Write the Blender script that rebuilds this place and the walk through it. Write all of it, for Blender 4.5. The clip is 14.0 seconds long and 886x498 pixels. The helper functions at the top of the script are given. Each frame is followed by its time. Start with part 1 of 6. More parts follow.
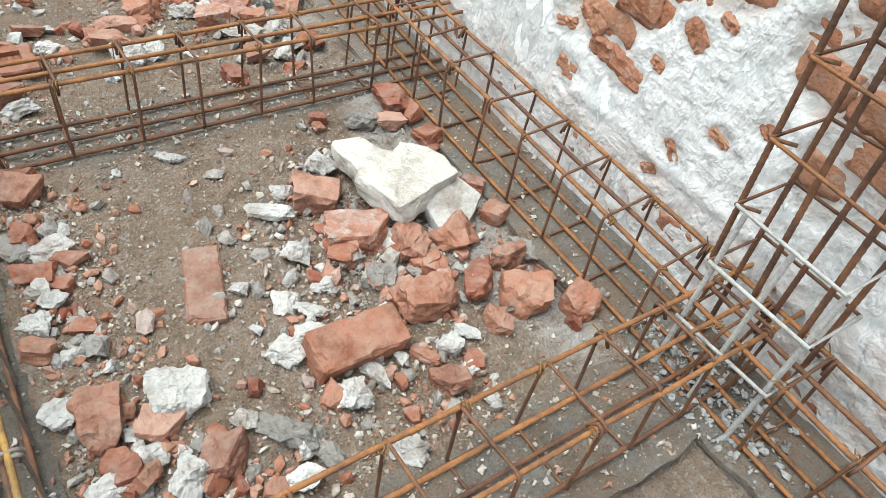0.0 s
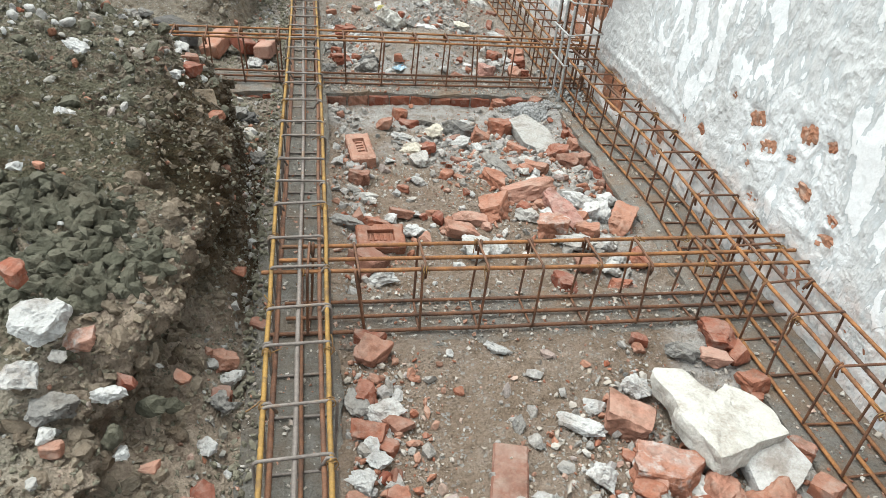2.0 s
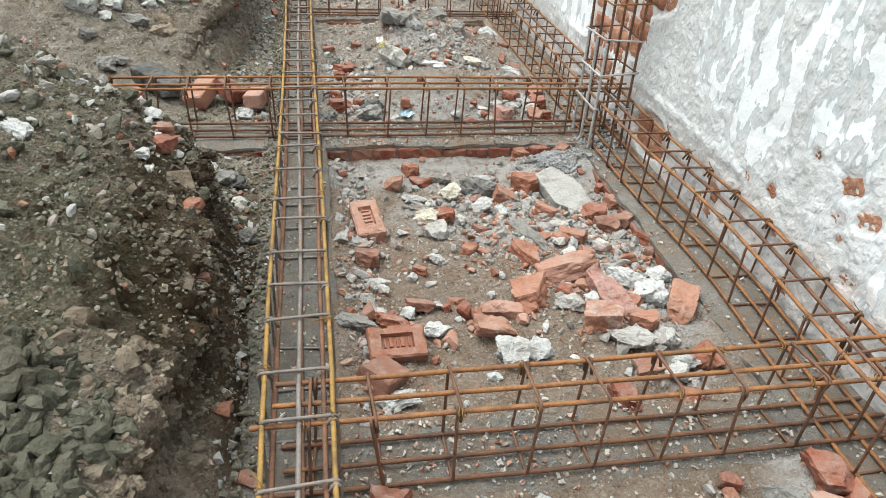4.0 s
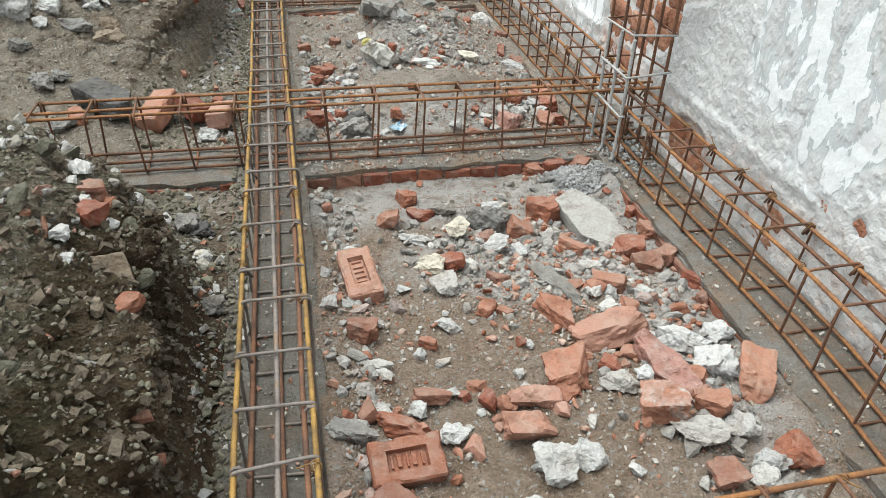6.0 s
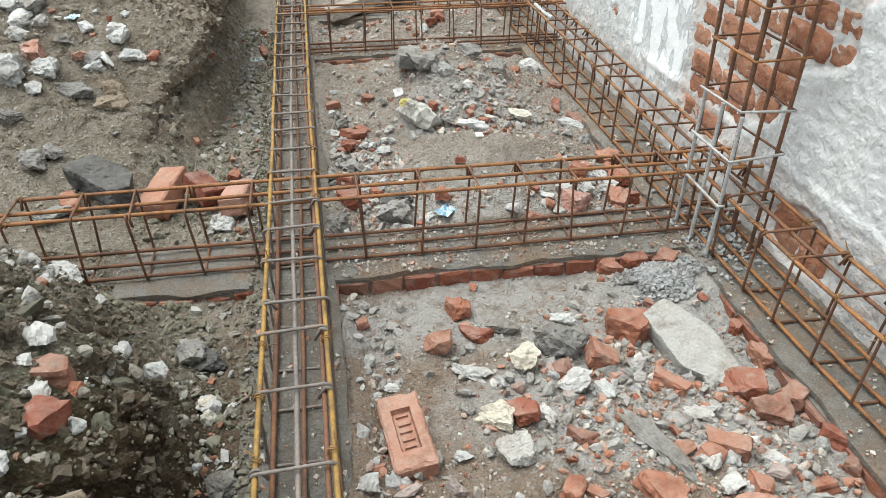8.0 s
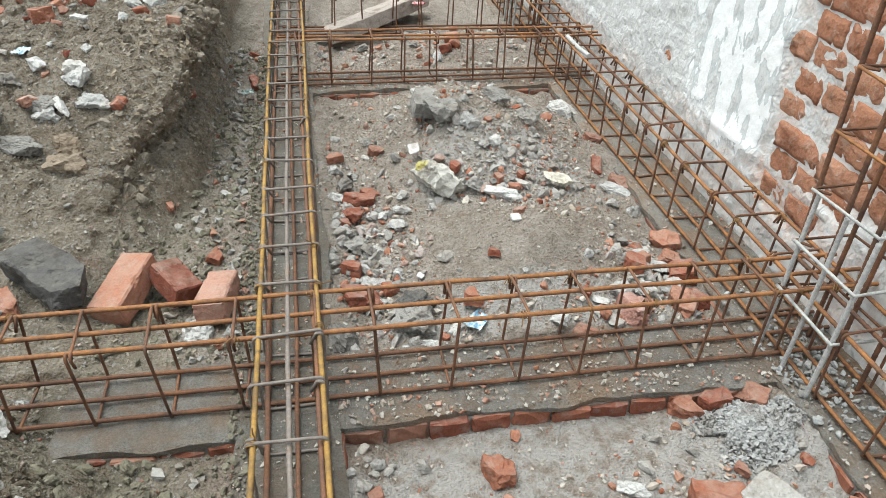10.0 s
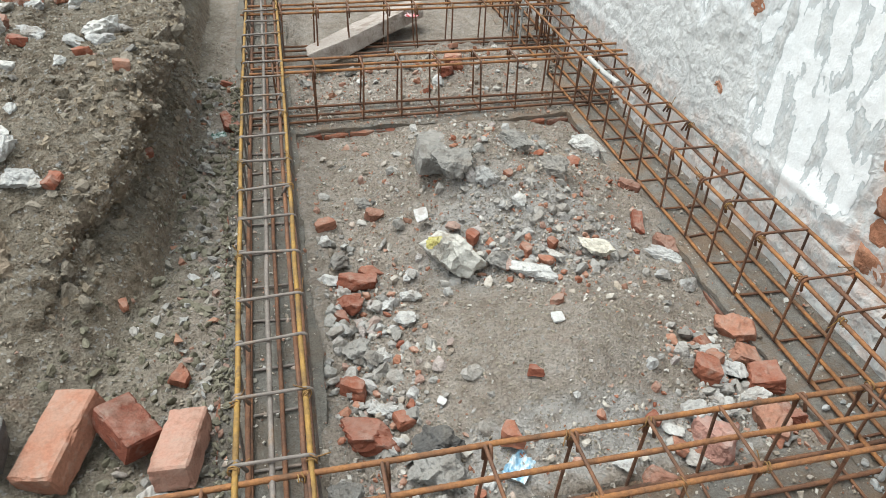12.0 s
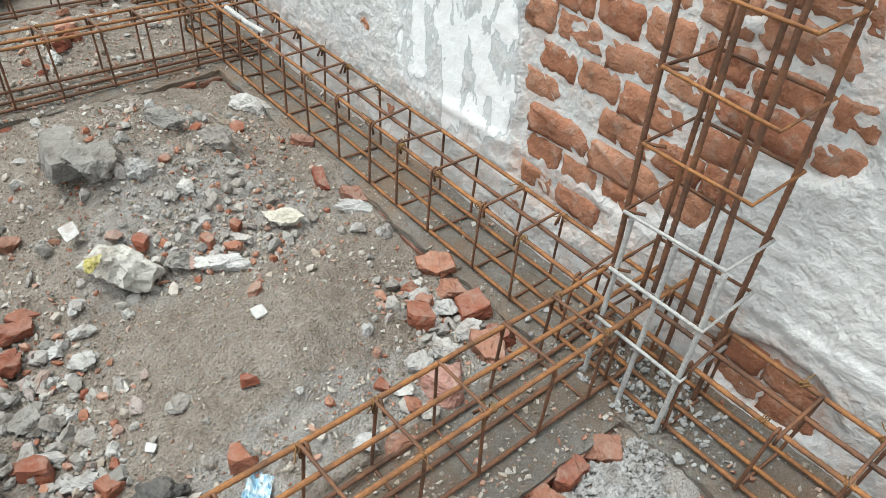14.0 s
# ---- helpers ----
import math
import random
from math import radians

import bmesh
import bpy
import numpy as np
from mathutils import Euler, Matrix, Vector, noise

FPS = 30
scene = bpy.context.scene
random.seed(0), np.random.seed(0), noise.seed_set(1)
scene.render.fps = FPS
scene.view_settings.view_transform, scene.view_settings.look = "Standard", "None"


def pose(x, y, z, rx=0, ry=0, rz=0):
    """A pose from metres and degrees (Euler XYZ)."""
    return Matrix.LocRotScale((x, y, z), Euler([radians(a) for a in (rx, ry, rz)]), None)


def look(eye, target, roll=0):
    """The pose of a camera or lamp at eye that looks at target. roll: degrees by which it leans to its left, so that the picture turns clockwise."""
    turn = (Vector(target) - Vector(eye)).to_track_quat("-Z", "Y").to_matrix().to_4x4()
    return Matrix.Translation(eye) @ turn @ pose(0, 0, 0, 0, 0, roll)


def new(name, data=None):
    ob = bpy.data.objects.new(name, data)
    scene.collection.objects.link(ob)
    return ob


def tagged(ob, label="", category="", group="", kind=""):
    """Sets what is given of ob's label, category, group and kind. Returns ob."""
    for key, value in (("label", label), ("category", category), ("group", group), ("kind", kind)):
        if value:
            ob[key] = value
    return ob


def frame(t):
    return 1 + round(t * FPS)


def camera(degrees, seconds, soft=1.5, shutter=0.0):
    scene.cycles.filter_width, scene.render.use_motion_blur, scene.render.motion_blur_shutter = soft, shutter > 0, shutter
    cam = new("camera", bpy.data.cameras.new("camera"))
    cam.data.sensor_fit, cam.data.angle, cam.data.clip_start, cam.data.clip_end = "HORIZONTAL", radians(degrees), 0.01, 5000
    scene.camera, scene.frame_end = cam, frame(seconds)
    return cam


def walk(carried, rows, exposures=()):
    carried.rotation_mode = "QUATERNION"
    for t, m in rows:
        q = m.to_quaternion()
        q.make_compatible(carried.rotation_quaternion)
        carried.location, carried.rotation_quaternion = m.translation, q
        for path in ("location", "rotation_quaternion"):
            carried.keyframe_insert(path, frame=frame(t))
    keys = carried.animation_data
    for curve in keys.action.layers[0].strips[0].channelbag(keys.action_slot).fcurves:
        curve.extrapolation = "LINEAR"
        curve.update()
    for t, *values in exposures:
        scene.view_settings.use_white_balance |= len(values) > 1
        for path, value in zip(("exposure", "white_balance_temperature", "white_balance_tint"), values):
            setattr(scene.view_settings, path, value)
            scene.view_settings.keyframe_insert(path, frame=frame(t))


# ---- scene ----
cam = camera(64.5, 14.0, soft=0.5)
PATH = [
    (0, (0.077, 0.02, 1.16), (0.994, 1.072, -0.273), 11.7),
    (0.5, (0.032, 0.05, 1.195), (0.797, 1.367, -0.101), 8.0),
    (1, (-0.024, 0.068, 1.21), (0.47, 1.58, -0.002), 4.9),
    (1.5, (-0.062, 0.073, 1.225), (0.287, 1.683, 0.092), 4.9),
    (2, (-0.079, 0.103, 1.218), (0.272, 1.725, 0.102), 5.8),
    (2.5, (-0.061, 0.221, 1.213), (0.276, 1.887, 0.16), 4.5),
    (2.7, (-0.049, 0.271, 1.212), (0.27, 1.942, 0.159), 3.5),
    (4.8, (-0.084, 0.737, 1.19), (0.274, 2.367, 0.087), 4.5),
    (5, (-0.081, 0.787, 1.192), (0.265, 2.441, 0.122), 4.2),
    (5.5, (-0.053, 0.933, 1.181), (0.306, 2.601, 0.138), 2.3),
    (6, (-0.038, 1.035, 1.16), (0.334, 2.627, 0.009), 2.3),
    (6.5, (-0.037, 1.188, 1.149), (0.377, 2.728, -0.058), 2.2),
    (7, (-0.038, 1.299, 1.159), (0.439, 2.846, -0.017), 2.6),
    (7.5, (-0.026, 1.431, 1.159), (0.422, 3.012, 0.019), 1.5),
    (8, (-0.029, 1.552, 1.161), (0.279, 3.178, 0.039), 0.8),
    (8.5, (-0.025, 1.669, 1.162), (0.259, 3.289, 0.024), 3.0),
    (9, (-0.027, 1.841, 1.18), (0.368, 3.456, 0.069), 3.9),
    (9.2, (-0.041, 1.888, 1.182), (0.336, 3.505, 0.067), 4.1),
    (11.3, (-0.055, 2.465, 1.2), (0.267, 4.041, 0.012), 2.2),
    (11.5, (-0.06, 2.498, 1.199), (0.254, 4.084, 0.021), 2.7),
    (12, (-0.031, 2.624, 1.183), (0.344, 4.189, -0.004), 2.1),
    (12.5, (0.023, 2.714, 1.179), (0.65, 4.186, -0.021), 3.8),
    (13, (0.091, 2.718, 1.167), (0.997, 3.989, -0.084), 5.0),
    (13.5, (0.117, 2.725, 1.178), (1.237, 3.783, -0.097), 6.4),
    (14, (0.085, 2.743, 1.182), (1.134, 3.86, -0.104), 5.8),
]
walk(cam, [(t, look(eye, target, roll)) for t, eye, target, roll in PATH], [(t, v, 6250, 4) for t, v in ((0, 1.48), (1, 1.41), (2.5, 1.46), (5, 1.44), (6, 1.33), (7, 1.34), (9, 1.45), (12, 1.34), (14, 1.30))])

# ---- light: bright overcast sky, very soft sun ----
world = bpy.data.worlds.new("overcast")
scene.world = world
world.use_nodes = True
wn = world.node_tree
wn.nodes.clear()
w_out = wn.nodes.new("ShaderNodeOutputWorld")
w_bg = wn.nodes.new("ShaderNodeBackground")
w_sky = wn.nodes.new("ShaderNodeTexSky")
w_sky.sky_type, w_sky.sun_disc = "NISHITA", False
w_sky.sun_elevation, w_sky.sun_rotation = radians(61), radians(-65)
w_sky.air_density, w_sky.dust_density, w_sky.ozone_density = 1.0, 4.0, 1.0
w_mix = wn.nodes.new("ShaderNodeMix")
w_mix.data_type = "RGBA"
w_mix.inputs[0].default_value = 0.75
w_mix.inputs[7].default_value = (7.35, 7.5, 7.4, 1)
wn.links.new(w_sky.outputs[0], w_mix.inputs[6])
wn.links.new(w_mix.outputs[2], w_bg.inputs[0])
w_bg.inputs[1].default_value = 0.096
wn.links.new(w_bg.outputs[0], w_out.inputs[0])
sun_data = bpy.data.lights.new("sun", "SUN")
sun_data.energy, sun_data.angle, sun_data.color = 1.5, radians(38), (1.0, 0.98, 0.95)
sun = new("sun", sun_data)
sun.matrix_basis = look((-1.5, 2.9, 6.0), (0.0, 2.0, 0.0))

# ---- numbers of the plan (metres; z = 0 is the top of the concrete bands) ----
WALL_X = 1.245
LEFT_X0, LEFT_X1 = -0.255, -0.030
RIGHT_X0 = 1.015
CROSS = {"z": (0.225, 0.45), "a": (1.435, 1.665), "b": (3.14, 3.375), "c": (4.975, 5.20), "d": (5.62, 5.84)}


# ---- noise ----
def lattice(ix, iy, seed):
    n = (ix * 374761393 + iy * 668265263 + seed * 1274126177) & 0xFFFFFFFF
    n = ((n ^ (n >> 13)) * 1274126177) & 0xFFFFFFFF
    return ((n ^ (n >> 16)) & 0xFFFF) / 65535.0


def vnoise(x, y, seed=0):
    x, y = np.asarray(x, float), np.asarray(y, float)
    ix, iy = np.floor(x).astype(np.int64), np.floor(y).astype(np.int64)
    fx, fy = x - ix, y - iy
    fx, fy = fx * fx * (3 - 2 * fx), fy * fy * (3 - 2 * fy)
    a, b = lattice(ix, iy, seed), lattice(ix + 1, iy, seed)
    c, d = lattice(ix, iy + 1, seed), lattice(ix + 1, iy + 1, seed)
    return (a * (1 - fx) + b * fx) * (1 - fy) + (c * (1 - fx) + d * fx) * fy


def fbm(x, y, size, octaves=4, seed=0, rough=0.5):
    """Fractal noise about 0, in -1..1, whose largest lumps are `size` metres."""
    total, amp, norm, f = 0.0, 1.0, 0.0, 1.0 / size
    for k in range(octaves):
        total = total + amp * (vnoise(np.asarray(x) * f + 17.3 * k, np.asarray(y) * f - 9.1 * k, seed + k) * 2 - 1)
        norm += amp
        amp *= rough
        f *= 2.03
    return total / norm


def step(a, b, v):
    t = np.clip((np.asarray(v, float) - a) / (b - a), 0, 1)
    return t * t * (3 - 2 * t)


def cracks(x, y, size, seed=0):
    """Cell noise: 0 in the cracks between lumps of about `size` metres, rising to about 1 on them."""
    x, y = np.asarray(x, float) / size, np.asarray(y, float) / size
    ix, iy = np.floor(x).astype(np.int64), np.floor(y).astype(np.int64)
    f1, f2 = np.full(x.shape, 9.0), np.full(x.shape, 9.0)
    for a in (-1, 0, 1):
        for b in (-1, 0, 1):
            d = np.hypot(ix + a + lattice(ix + a, iy + b, seed) - x, iy + b + lattice(ix + a, iy + b, seed + 7) - y)
            f2 = np.minimum(f2, np.maximum(f1, d))
            f1 = np.minimum(f1, d)
    return np.clip((f2 - f1) / 0.45, 0, 1)


def bump(x, y, cx, cy, sx, sy):
    return np.exp(-((x - cx) / sx) ** 2 - ((y - cy) / sy) ** 2)


FOOT_Y = [0.0, 0.9, 1.1, 1.4, 1.66, 1.95, 2.5, 2.75, 3.0]
FOOT_X = [-0.40, -0.375, -0.385, -0.335, -0.295, -0.295, -0.325, -0.39, -0.51]
FOOT2_Y = [3.5, 3.9, 4.1, 4.33, 4.73, 5.05, 5.6, 7.0]
FOOT2_X = [-0.50, -0.48, -0.455, -0.42, -0.405, -0.395, -0.41, -0.42]


def flank_wobble(y):
    return 0.03 * fbm(0.0 * np.asarray(y), y, 0.45, 3, 40)


def ground_smooth(x, y):
    """The lie of the land without its roughness."""
    x, y = np.asarray(x, float), np.asarray(y, float)
    # inside the bays
    bay1 = -0.04 + 0.032 * step(1.15, 1.42, y) + 0.012 * step(0.75, 1.0, x) + 0.045 * bump(x, y, 0.35, 0.92, 0.45, 0.40)
    bay2 = np.interp(y, [1.6, 2.0, 2.4, 2.8, 3.15], [-0.03, -0.012, -0.022, -0.058, -0.062]) - 0.02 * step(0.8, 1.0, x) * step(2.95, 2.7, y) + 0.03 * bump(x, y, 0.92, 3.05, 0.15, 0.1)
    bay3 = -0.045 + 0.175 * bump(x, y, 0.52, 3.66, 0.31, 0.25) + 0.215 * bump(x, y, 0.52, 4.46, 0.36, 0.38) + 0.03 * bump(x, y, 0.45, 4.5, 0.12, 0.25)
    bay4 = -0.035 + 0.09 * bump(x, y, 0.75, 5.5, 0.4, 0.3) + 0.05 * step(6.0, 7.5, y)
    inside = np.where(y < 1.55, bay1, np.where(y < 3.25, bay2, np.where(y < 5.08, bay3, bay4)))
    # the dug side: trench floor, then two spoil heaps with a broken, steep flank
    floor = np.interp(y, [0.0, 1.6, 2.6, 3.0, 3.4, 4.2, 6.0], [-0.012, -0.012, -0.018, -0.04, -0.02, -0.03, -0.03])
    wob = flank_wobble(y)
    # the first heap runs further on, the further it lies from the band
    ys = y - 0.75 * np.clip(-0.42 - x, 0, 0.55)
    foot1 = np.interp(ys, FOOT_Y, FOOT_X)
    crest1 = np.interp(ys, [0.0, 0.9, 1.25, 1.6, 2.0, 2.4, 2.75, 3.02], [0.16, 0.22, 0.34, 0.42, 0.44, 0.43, 0.22, 0.0])
    d1 = foot1 + wob - x
    talus = np.interp(y, [0.8, 1.2, 1.6, 2.2, 2.8], [0.10, 0.10, 0.06, 0.03, 0.0]) * step(-0.26, -0.38, x)
    heap1 = floor + talus + (crest1 - floor - talus) * (0.72 * step(-0.03, 0.065, d1) + 0.28 * step(0.05, 0.25, d1)) + 0.16 * step(0.1, 0.9, d1) * step(3.0, 2.4, ys)
    foot2 = np.interp(y, FOOT2_Y, FOOT2_X)
    crest2 = np.interp(y, [3.45, 3.7, 4.1, 4.4, 4.8, 5.6, 6.6, 8.0], [0.0, 0.05, 0.19, 0.36, 0.40, 0.34, 0.25, 0.1])
    d2 = foot2 + wob - x
    soft = 0.22 - 0.14 * step(3.95, 4.3, y)
    heap2 = floor + (crest2 - floor) * step(0.0, soft, d2) + 0.05 * step(0.2, 1.2, d2)
    outside = np.where(ys < 3.05, np.where(y > 3.4, np.maximum(heap1, heap2), heap1), np.where(y > 3.4, heap2, floor))
    return np.where(x > -0.14, inside, outside)


def ground_at(x, y):
    """Height of the rough ground."""
    s = ground_smooth(x, y)
    high = step(0.03, 0.2, s) * (np.asarray(x) < -0.2)
    n = 0.020 * fbm(x, y, 0.16, 4, 3) + 0.010 * fbm(x, y, 0.035, 3, 11)
    d = np.minimum(np.abs(np.asarray(x) - LEFT_X1), np.abs(np.asarray(x) - RIGHT_X0))
    s = s + step(0.10, 0.0, d) * (np.asarray(x) > -0.1) * np.clip(0.018 + 0.05 * fbm(x, y, 0.25, 3, 19), 0, 0.06)
    clods = 0.035 * fbm(x, y, 0.11, 4, 21, 0.6) + 0.018 * np.abs(fbm(x, y, 0.05, 2, 31))
    return s + n * (1 - 0.25 * high) + clods * high


# ---- mesh helpers ----
def mesh_ob(name, bm, material, parent=None, label="", smooth=False):
    me = bpy.data.meshes.new(name)
    bm.to_mesh(me)
    bm.free()
    return data_ob(name, me, material, parent, label, smooth)


def data_ob(name, me, material, parent=None, label="", smooth=False):
    if material and not me.materials:
        me.materials.append(material)
    if smooth:
        me.polygons.foreach_set("use_smooth", [True] * len(me.polygons))
    ob = new(name, me)
    ob.parent = parent
    if label:
        ob["label"] = label
    return ob


def grid_mesh(name, verts, nu, nv, flip=False):
    i = np.arange((nu - 1) * (nv - 1))
    r, c = i // (nv - 1), i % (nv - 1)
    a = r * nv + c
    quads = np.stack([a, a + nv, a + nv + 1, a + 1], 1)
    if flip:
        quads = quads[:, ::-1]
    me = bpy.data.meshes.new(name)
    me.vertices.add(len(verts))
    me.vertices.foreach_set("co", np.asarray(verts, np.float32).ravel())
    me.loops.add(quads.size)
    me.loops.foreach_set("vertex_index", quads.astype(np.int32).ravel())
    me.polygons.add(len(quads))
    me.polygons.foreach_set("loop_start", np.arange(0, quads.size, 4, dtype=np.int32))
    me.polygons.foreach_set("use_smooth", np.ones(len(quads), bool))
    me.update()
    me.validate()
    return me


def empty(name, at=(0, 0, 0)):
    ob = new(name)
    ob.empty_display_size = 0.05
    ob.location = at
    return ob


# ---- materials ----
def material(name):
    m = bpy.data.materials.new(name)
    m.use_nodes = True
    t = m.node_tree
    return m, t, t.nodes["Principled BSDF"]


def nd(t, kind, **values):
    n = t.nodes.new("ShaderNode" + kind)
    for k, v in values.items():
        if k == "op":
            n.operation = v
        elif k == "blend":
            n.blend_type = v
        else:
            n.inputs[k.replace("_", " ")].default_value = v
    return n


def ramp(t, src, stops):
    r = t.nodes.new("ShaderNodeValToRGB")
    e = r.color_ramp.elements
    while len(e) < len(stops):
        e.new(0.5)
    for el, (p, c) in zip(e, stops):
        el.position = p
        el.color = (*c, 1) if len(c) == 3 else c
    t.links.new(src, r.inputs[0])
    return r.outputs[0]


def coords(t):
    return t.nodes.new("ShaderNodeTexCoord").outputs["Object"]


def world_pos(t):
    return t.nodes.new("ShaderNodeNewGeometry").outputs["Position"]


def tex(t, co, scale, detail=6.0, rough=0.6, kind="TexNoise"):
    n = t.nodes.new("ShaderNode" + kind)
    n.inputs["Scale"].default_value = scale
    if kind == "TexNoise":
        n.inputs["Detail"].default_value, n.inputs["Roughness"].default_value = detail, rough
    t.links.new(co, n.inputs["Vector"])
    return n


def mix(t, fac, a, b, blend="MIX"):
    n = t.nodes.new("ShaderNodeMix")
    n.data_type, n.blend_type = "RGBA", blend
    for s, v in ((0, fac), (6, a), (7, b)):
        if isinstance(v, (int, float)):
            n.inputs[s].default_value = v
        elif isinstance(v, tuple):
            n.inputs[s].default_value = (*v, 1)
        else:
            t.links.new(v, n.inputs[s])
    return n.outputs[2]


def bumps(t, bsdf, pairs):
    prev = None
    for src, dist in pairs:
        b = t.nodes.new("ShaderNodeBump")
        b.inputs["Distance"].default_value = dist
        t.links.new(src, b.inputs["Height"])
        if prev:
            t.links.new(prev, b.inputs["Normal"])
        prev = b.outputs[0]
    t.links.new(prev, bsdf.inputs["Normal"])


def ground_material():
    """Sandy rubble soil in the bays, grey-brown clay where the ground is heaped up."""
    m, t, b = material("soil")
    co = world_pos(t)
    big = tex(t, co, 4.0, 6, 0.62)
    mid = tex(t, co, 24.0, 6, 0.65)
    fine = tex(t, co, 90.0, 5, 0.7)
    grain = tex(t, co, 330.0, 3, 0.6)
    peb = tex(t, co, 150.0, kind="TexVoronoi")
    sep = t.nodes.new("ShaderNodeSeparateXYZ")
    t.links.new(co, sep.inputs[0])
    # which side of the left band a point lies on, with a ragged seam
    off = nd(t, "Math", op="MULTIPLY_ADD")
    t.links.new(big.outputs["Fac"], off.inputs[0])
    off.inputs[1].default_value, off.inputs[2].default_value = 0.10, -0.05
    sx = nd(t, "Math", op="ADD")
    t.links.new(sep.outputs[0], sx.inputs[0])
    t.links.new(off.outputs[0], sx.inputs[1])
    side = nd(t, "MapRange")
    side.inputs[1].default_value, side.inputs[2].default_value = -0.26, -0.44
    t.links.new(sx.outputs[0], side.inputs[0])
    # the first heap is greyer and damper than the second
    far = nd(t, "MapRange")
    far.inputs[1].default_value, far.inputs[2].default_value = 2.7, 3.5
    t.links.new(sep.outputs[1], far.inputs[0])
    sandy = mix(t, 0.5, ramp(t, big.outputs["Fac"], [(0.33, (0.37, 0.28, 0.20)), (0.5, (0.48, 0.385, 0.295)), (0.68, (0.58, 0.51, 0.43))]),
                ramp(t, mid.outputs["Fac"], [(0.34, (0.31, 0.235, 0.165)), (0.5, (0.48, 0.385, 0.295)), (0.68, (0.65, 0.575, 0.485))]))
    clay = mix(t, 0.55, ramp(t, big.outputs["Fac"], [(0.35, (0.29, 0.265, 0.185)), (0.55, (0.43, 0.40, 0.295)), (0.72, (0.55, 0.495, 0.365))]),
               ramp(t, mid.outputs["Fac"], [(0.35, (0.20, 0.185, 0.13)), (0.52, (0.43, 0.405, 0.30)), (0.68, (0.66, 0.62, 0.49))]))
    loam = mix(t, 0.5, ramp(t, big.outputs["Fac"], [(0.35, (0.31, 0.26, 0.20)), (0.55, (0.46, 0.395, 0.315)), (0.72, (0.58, 0.51, 0.42))]),
               ramp(t, mid.outputs["Fac"], [(0.35, (0.25, 0.21, 0.16)), (0.52, (0.45, 0.39, 0.315)), (0.68, (0.66, 0.60, 0.51))]))
    sandy = mix(t, far.outputs[0], sandy, mix(t, 0.5, ramp(t, big.outputs["Fac"], [(0.33, (0.36, 0.30, 0.24)), (0.5, (0.50, 0.435, 0.355)), (0.68, (0.61, 0.55, 0.475))]),
                ramp(t, mid.outputs["Fac"], [(0.34, (0.31, 0.255, 0.20)), (0.5, (0.47, 0.41, 0.345)), (0.68, (0.64, 0.59, 0.525))])))
    sandy = mix(t, 1.0, sandy, mix(t, far.outputs[0], (1.13, 1.07, 1.05), (1.36, 1.34, 1.36)), "MULTIPLY")
    loam = mix(t, 1.0, loam, (1.22, 1.22, 1.20), "MULTIPLY")
    clay = mix(t, 1.0, clay, (0.80, 0.79, 0.76), "MULTIPLY")
    heap = mix(t, far.outputs[0], clay, loam)
    # freshly cut, steep faces show brown earth
    nrm = t.nodes.new("ShaderNodeSeparateXYZ")
    t.links.new(t.nodes.new("ShaderNodeNewGeometry").outputs["True Normal"], nrm.inputs[0])
    cut = nd(t, "MapRange")
    cut.inputs[1].default_value, cut.inputs[2].default_value = 0.72, 0.45
    t.links.new(nrm.outputs[2], cut.inputs[0])
    earth = ramp(t, mid.outputs["Fac"], [(0.33, (0.30, 0.235, 0.165)), (0.5, (0.56, 0.45, 0.335)), (0.68, (0.76, 0.63, 0.49))])
    heap = mix(t, cut.outputs[0], heap, earth)
    base = mix(t, side.outputs[0], sandy, heap)
    base = mix(t, 0.6, base, ramp(t, fine.outputs["Fac"], [(0.3, (0.45, 0.45, 0.45)), (0.55, (1, 1, 1))]), "MULTIPLY")
    base = mix(t, ramp(t, peb.outputs["Color"], [(0.80, (0, 0, 0)), (0.84, (1, 1, 1))]), base, (0.62, 0.58, 0.53))
    brickdust = tex(t, co, 9.0, 4, 0.7)
    base = mix(t, ramp(t, brickdust.outputs["Fac"], [(0.60, (0, 0, 0)), (0.76, (0.4, 0.4, 0.4))]), base, (0.40, 0.225, 0.15))
    # damp, dark clay low on the first heap, with the flank's and trench's shade painted in; dry sand on its near
    # shoulder
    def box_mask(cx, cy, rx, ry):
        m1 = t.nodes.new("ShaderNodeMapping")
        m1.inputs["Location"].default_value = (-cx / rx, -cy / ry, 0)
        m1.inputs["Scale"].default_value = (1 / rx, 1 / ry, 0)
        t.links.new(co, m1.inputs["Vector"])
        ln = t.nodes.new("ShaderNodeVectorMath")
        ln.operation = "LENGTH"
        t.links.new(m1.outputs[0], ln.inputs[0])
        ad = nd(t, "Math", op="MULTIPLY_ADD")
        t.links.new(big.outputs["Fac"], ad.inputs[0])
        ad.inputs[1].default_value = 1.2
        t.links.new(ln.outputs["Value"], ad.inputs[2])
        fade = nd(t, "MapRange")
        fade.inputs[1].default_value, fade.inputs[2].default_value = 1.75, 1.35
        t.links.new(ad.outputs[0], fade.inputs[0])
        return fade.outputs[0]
    # lower flank: damp clay, multiplied darker for its own shade as well
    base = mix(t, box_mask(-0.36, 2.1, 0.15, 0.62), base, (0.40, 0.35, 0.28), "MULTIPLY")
    base = mix(t, box_mask(-0.60, 1.76, 0.36, 0.26), base, (0.72, 0.72, 0.66), "MULTIPLY")
    # trench floor: damp soil with the trench's shade put into its colour
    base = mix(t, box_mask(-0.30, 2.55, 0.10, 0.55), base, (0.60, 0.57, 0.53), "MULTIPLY")
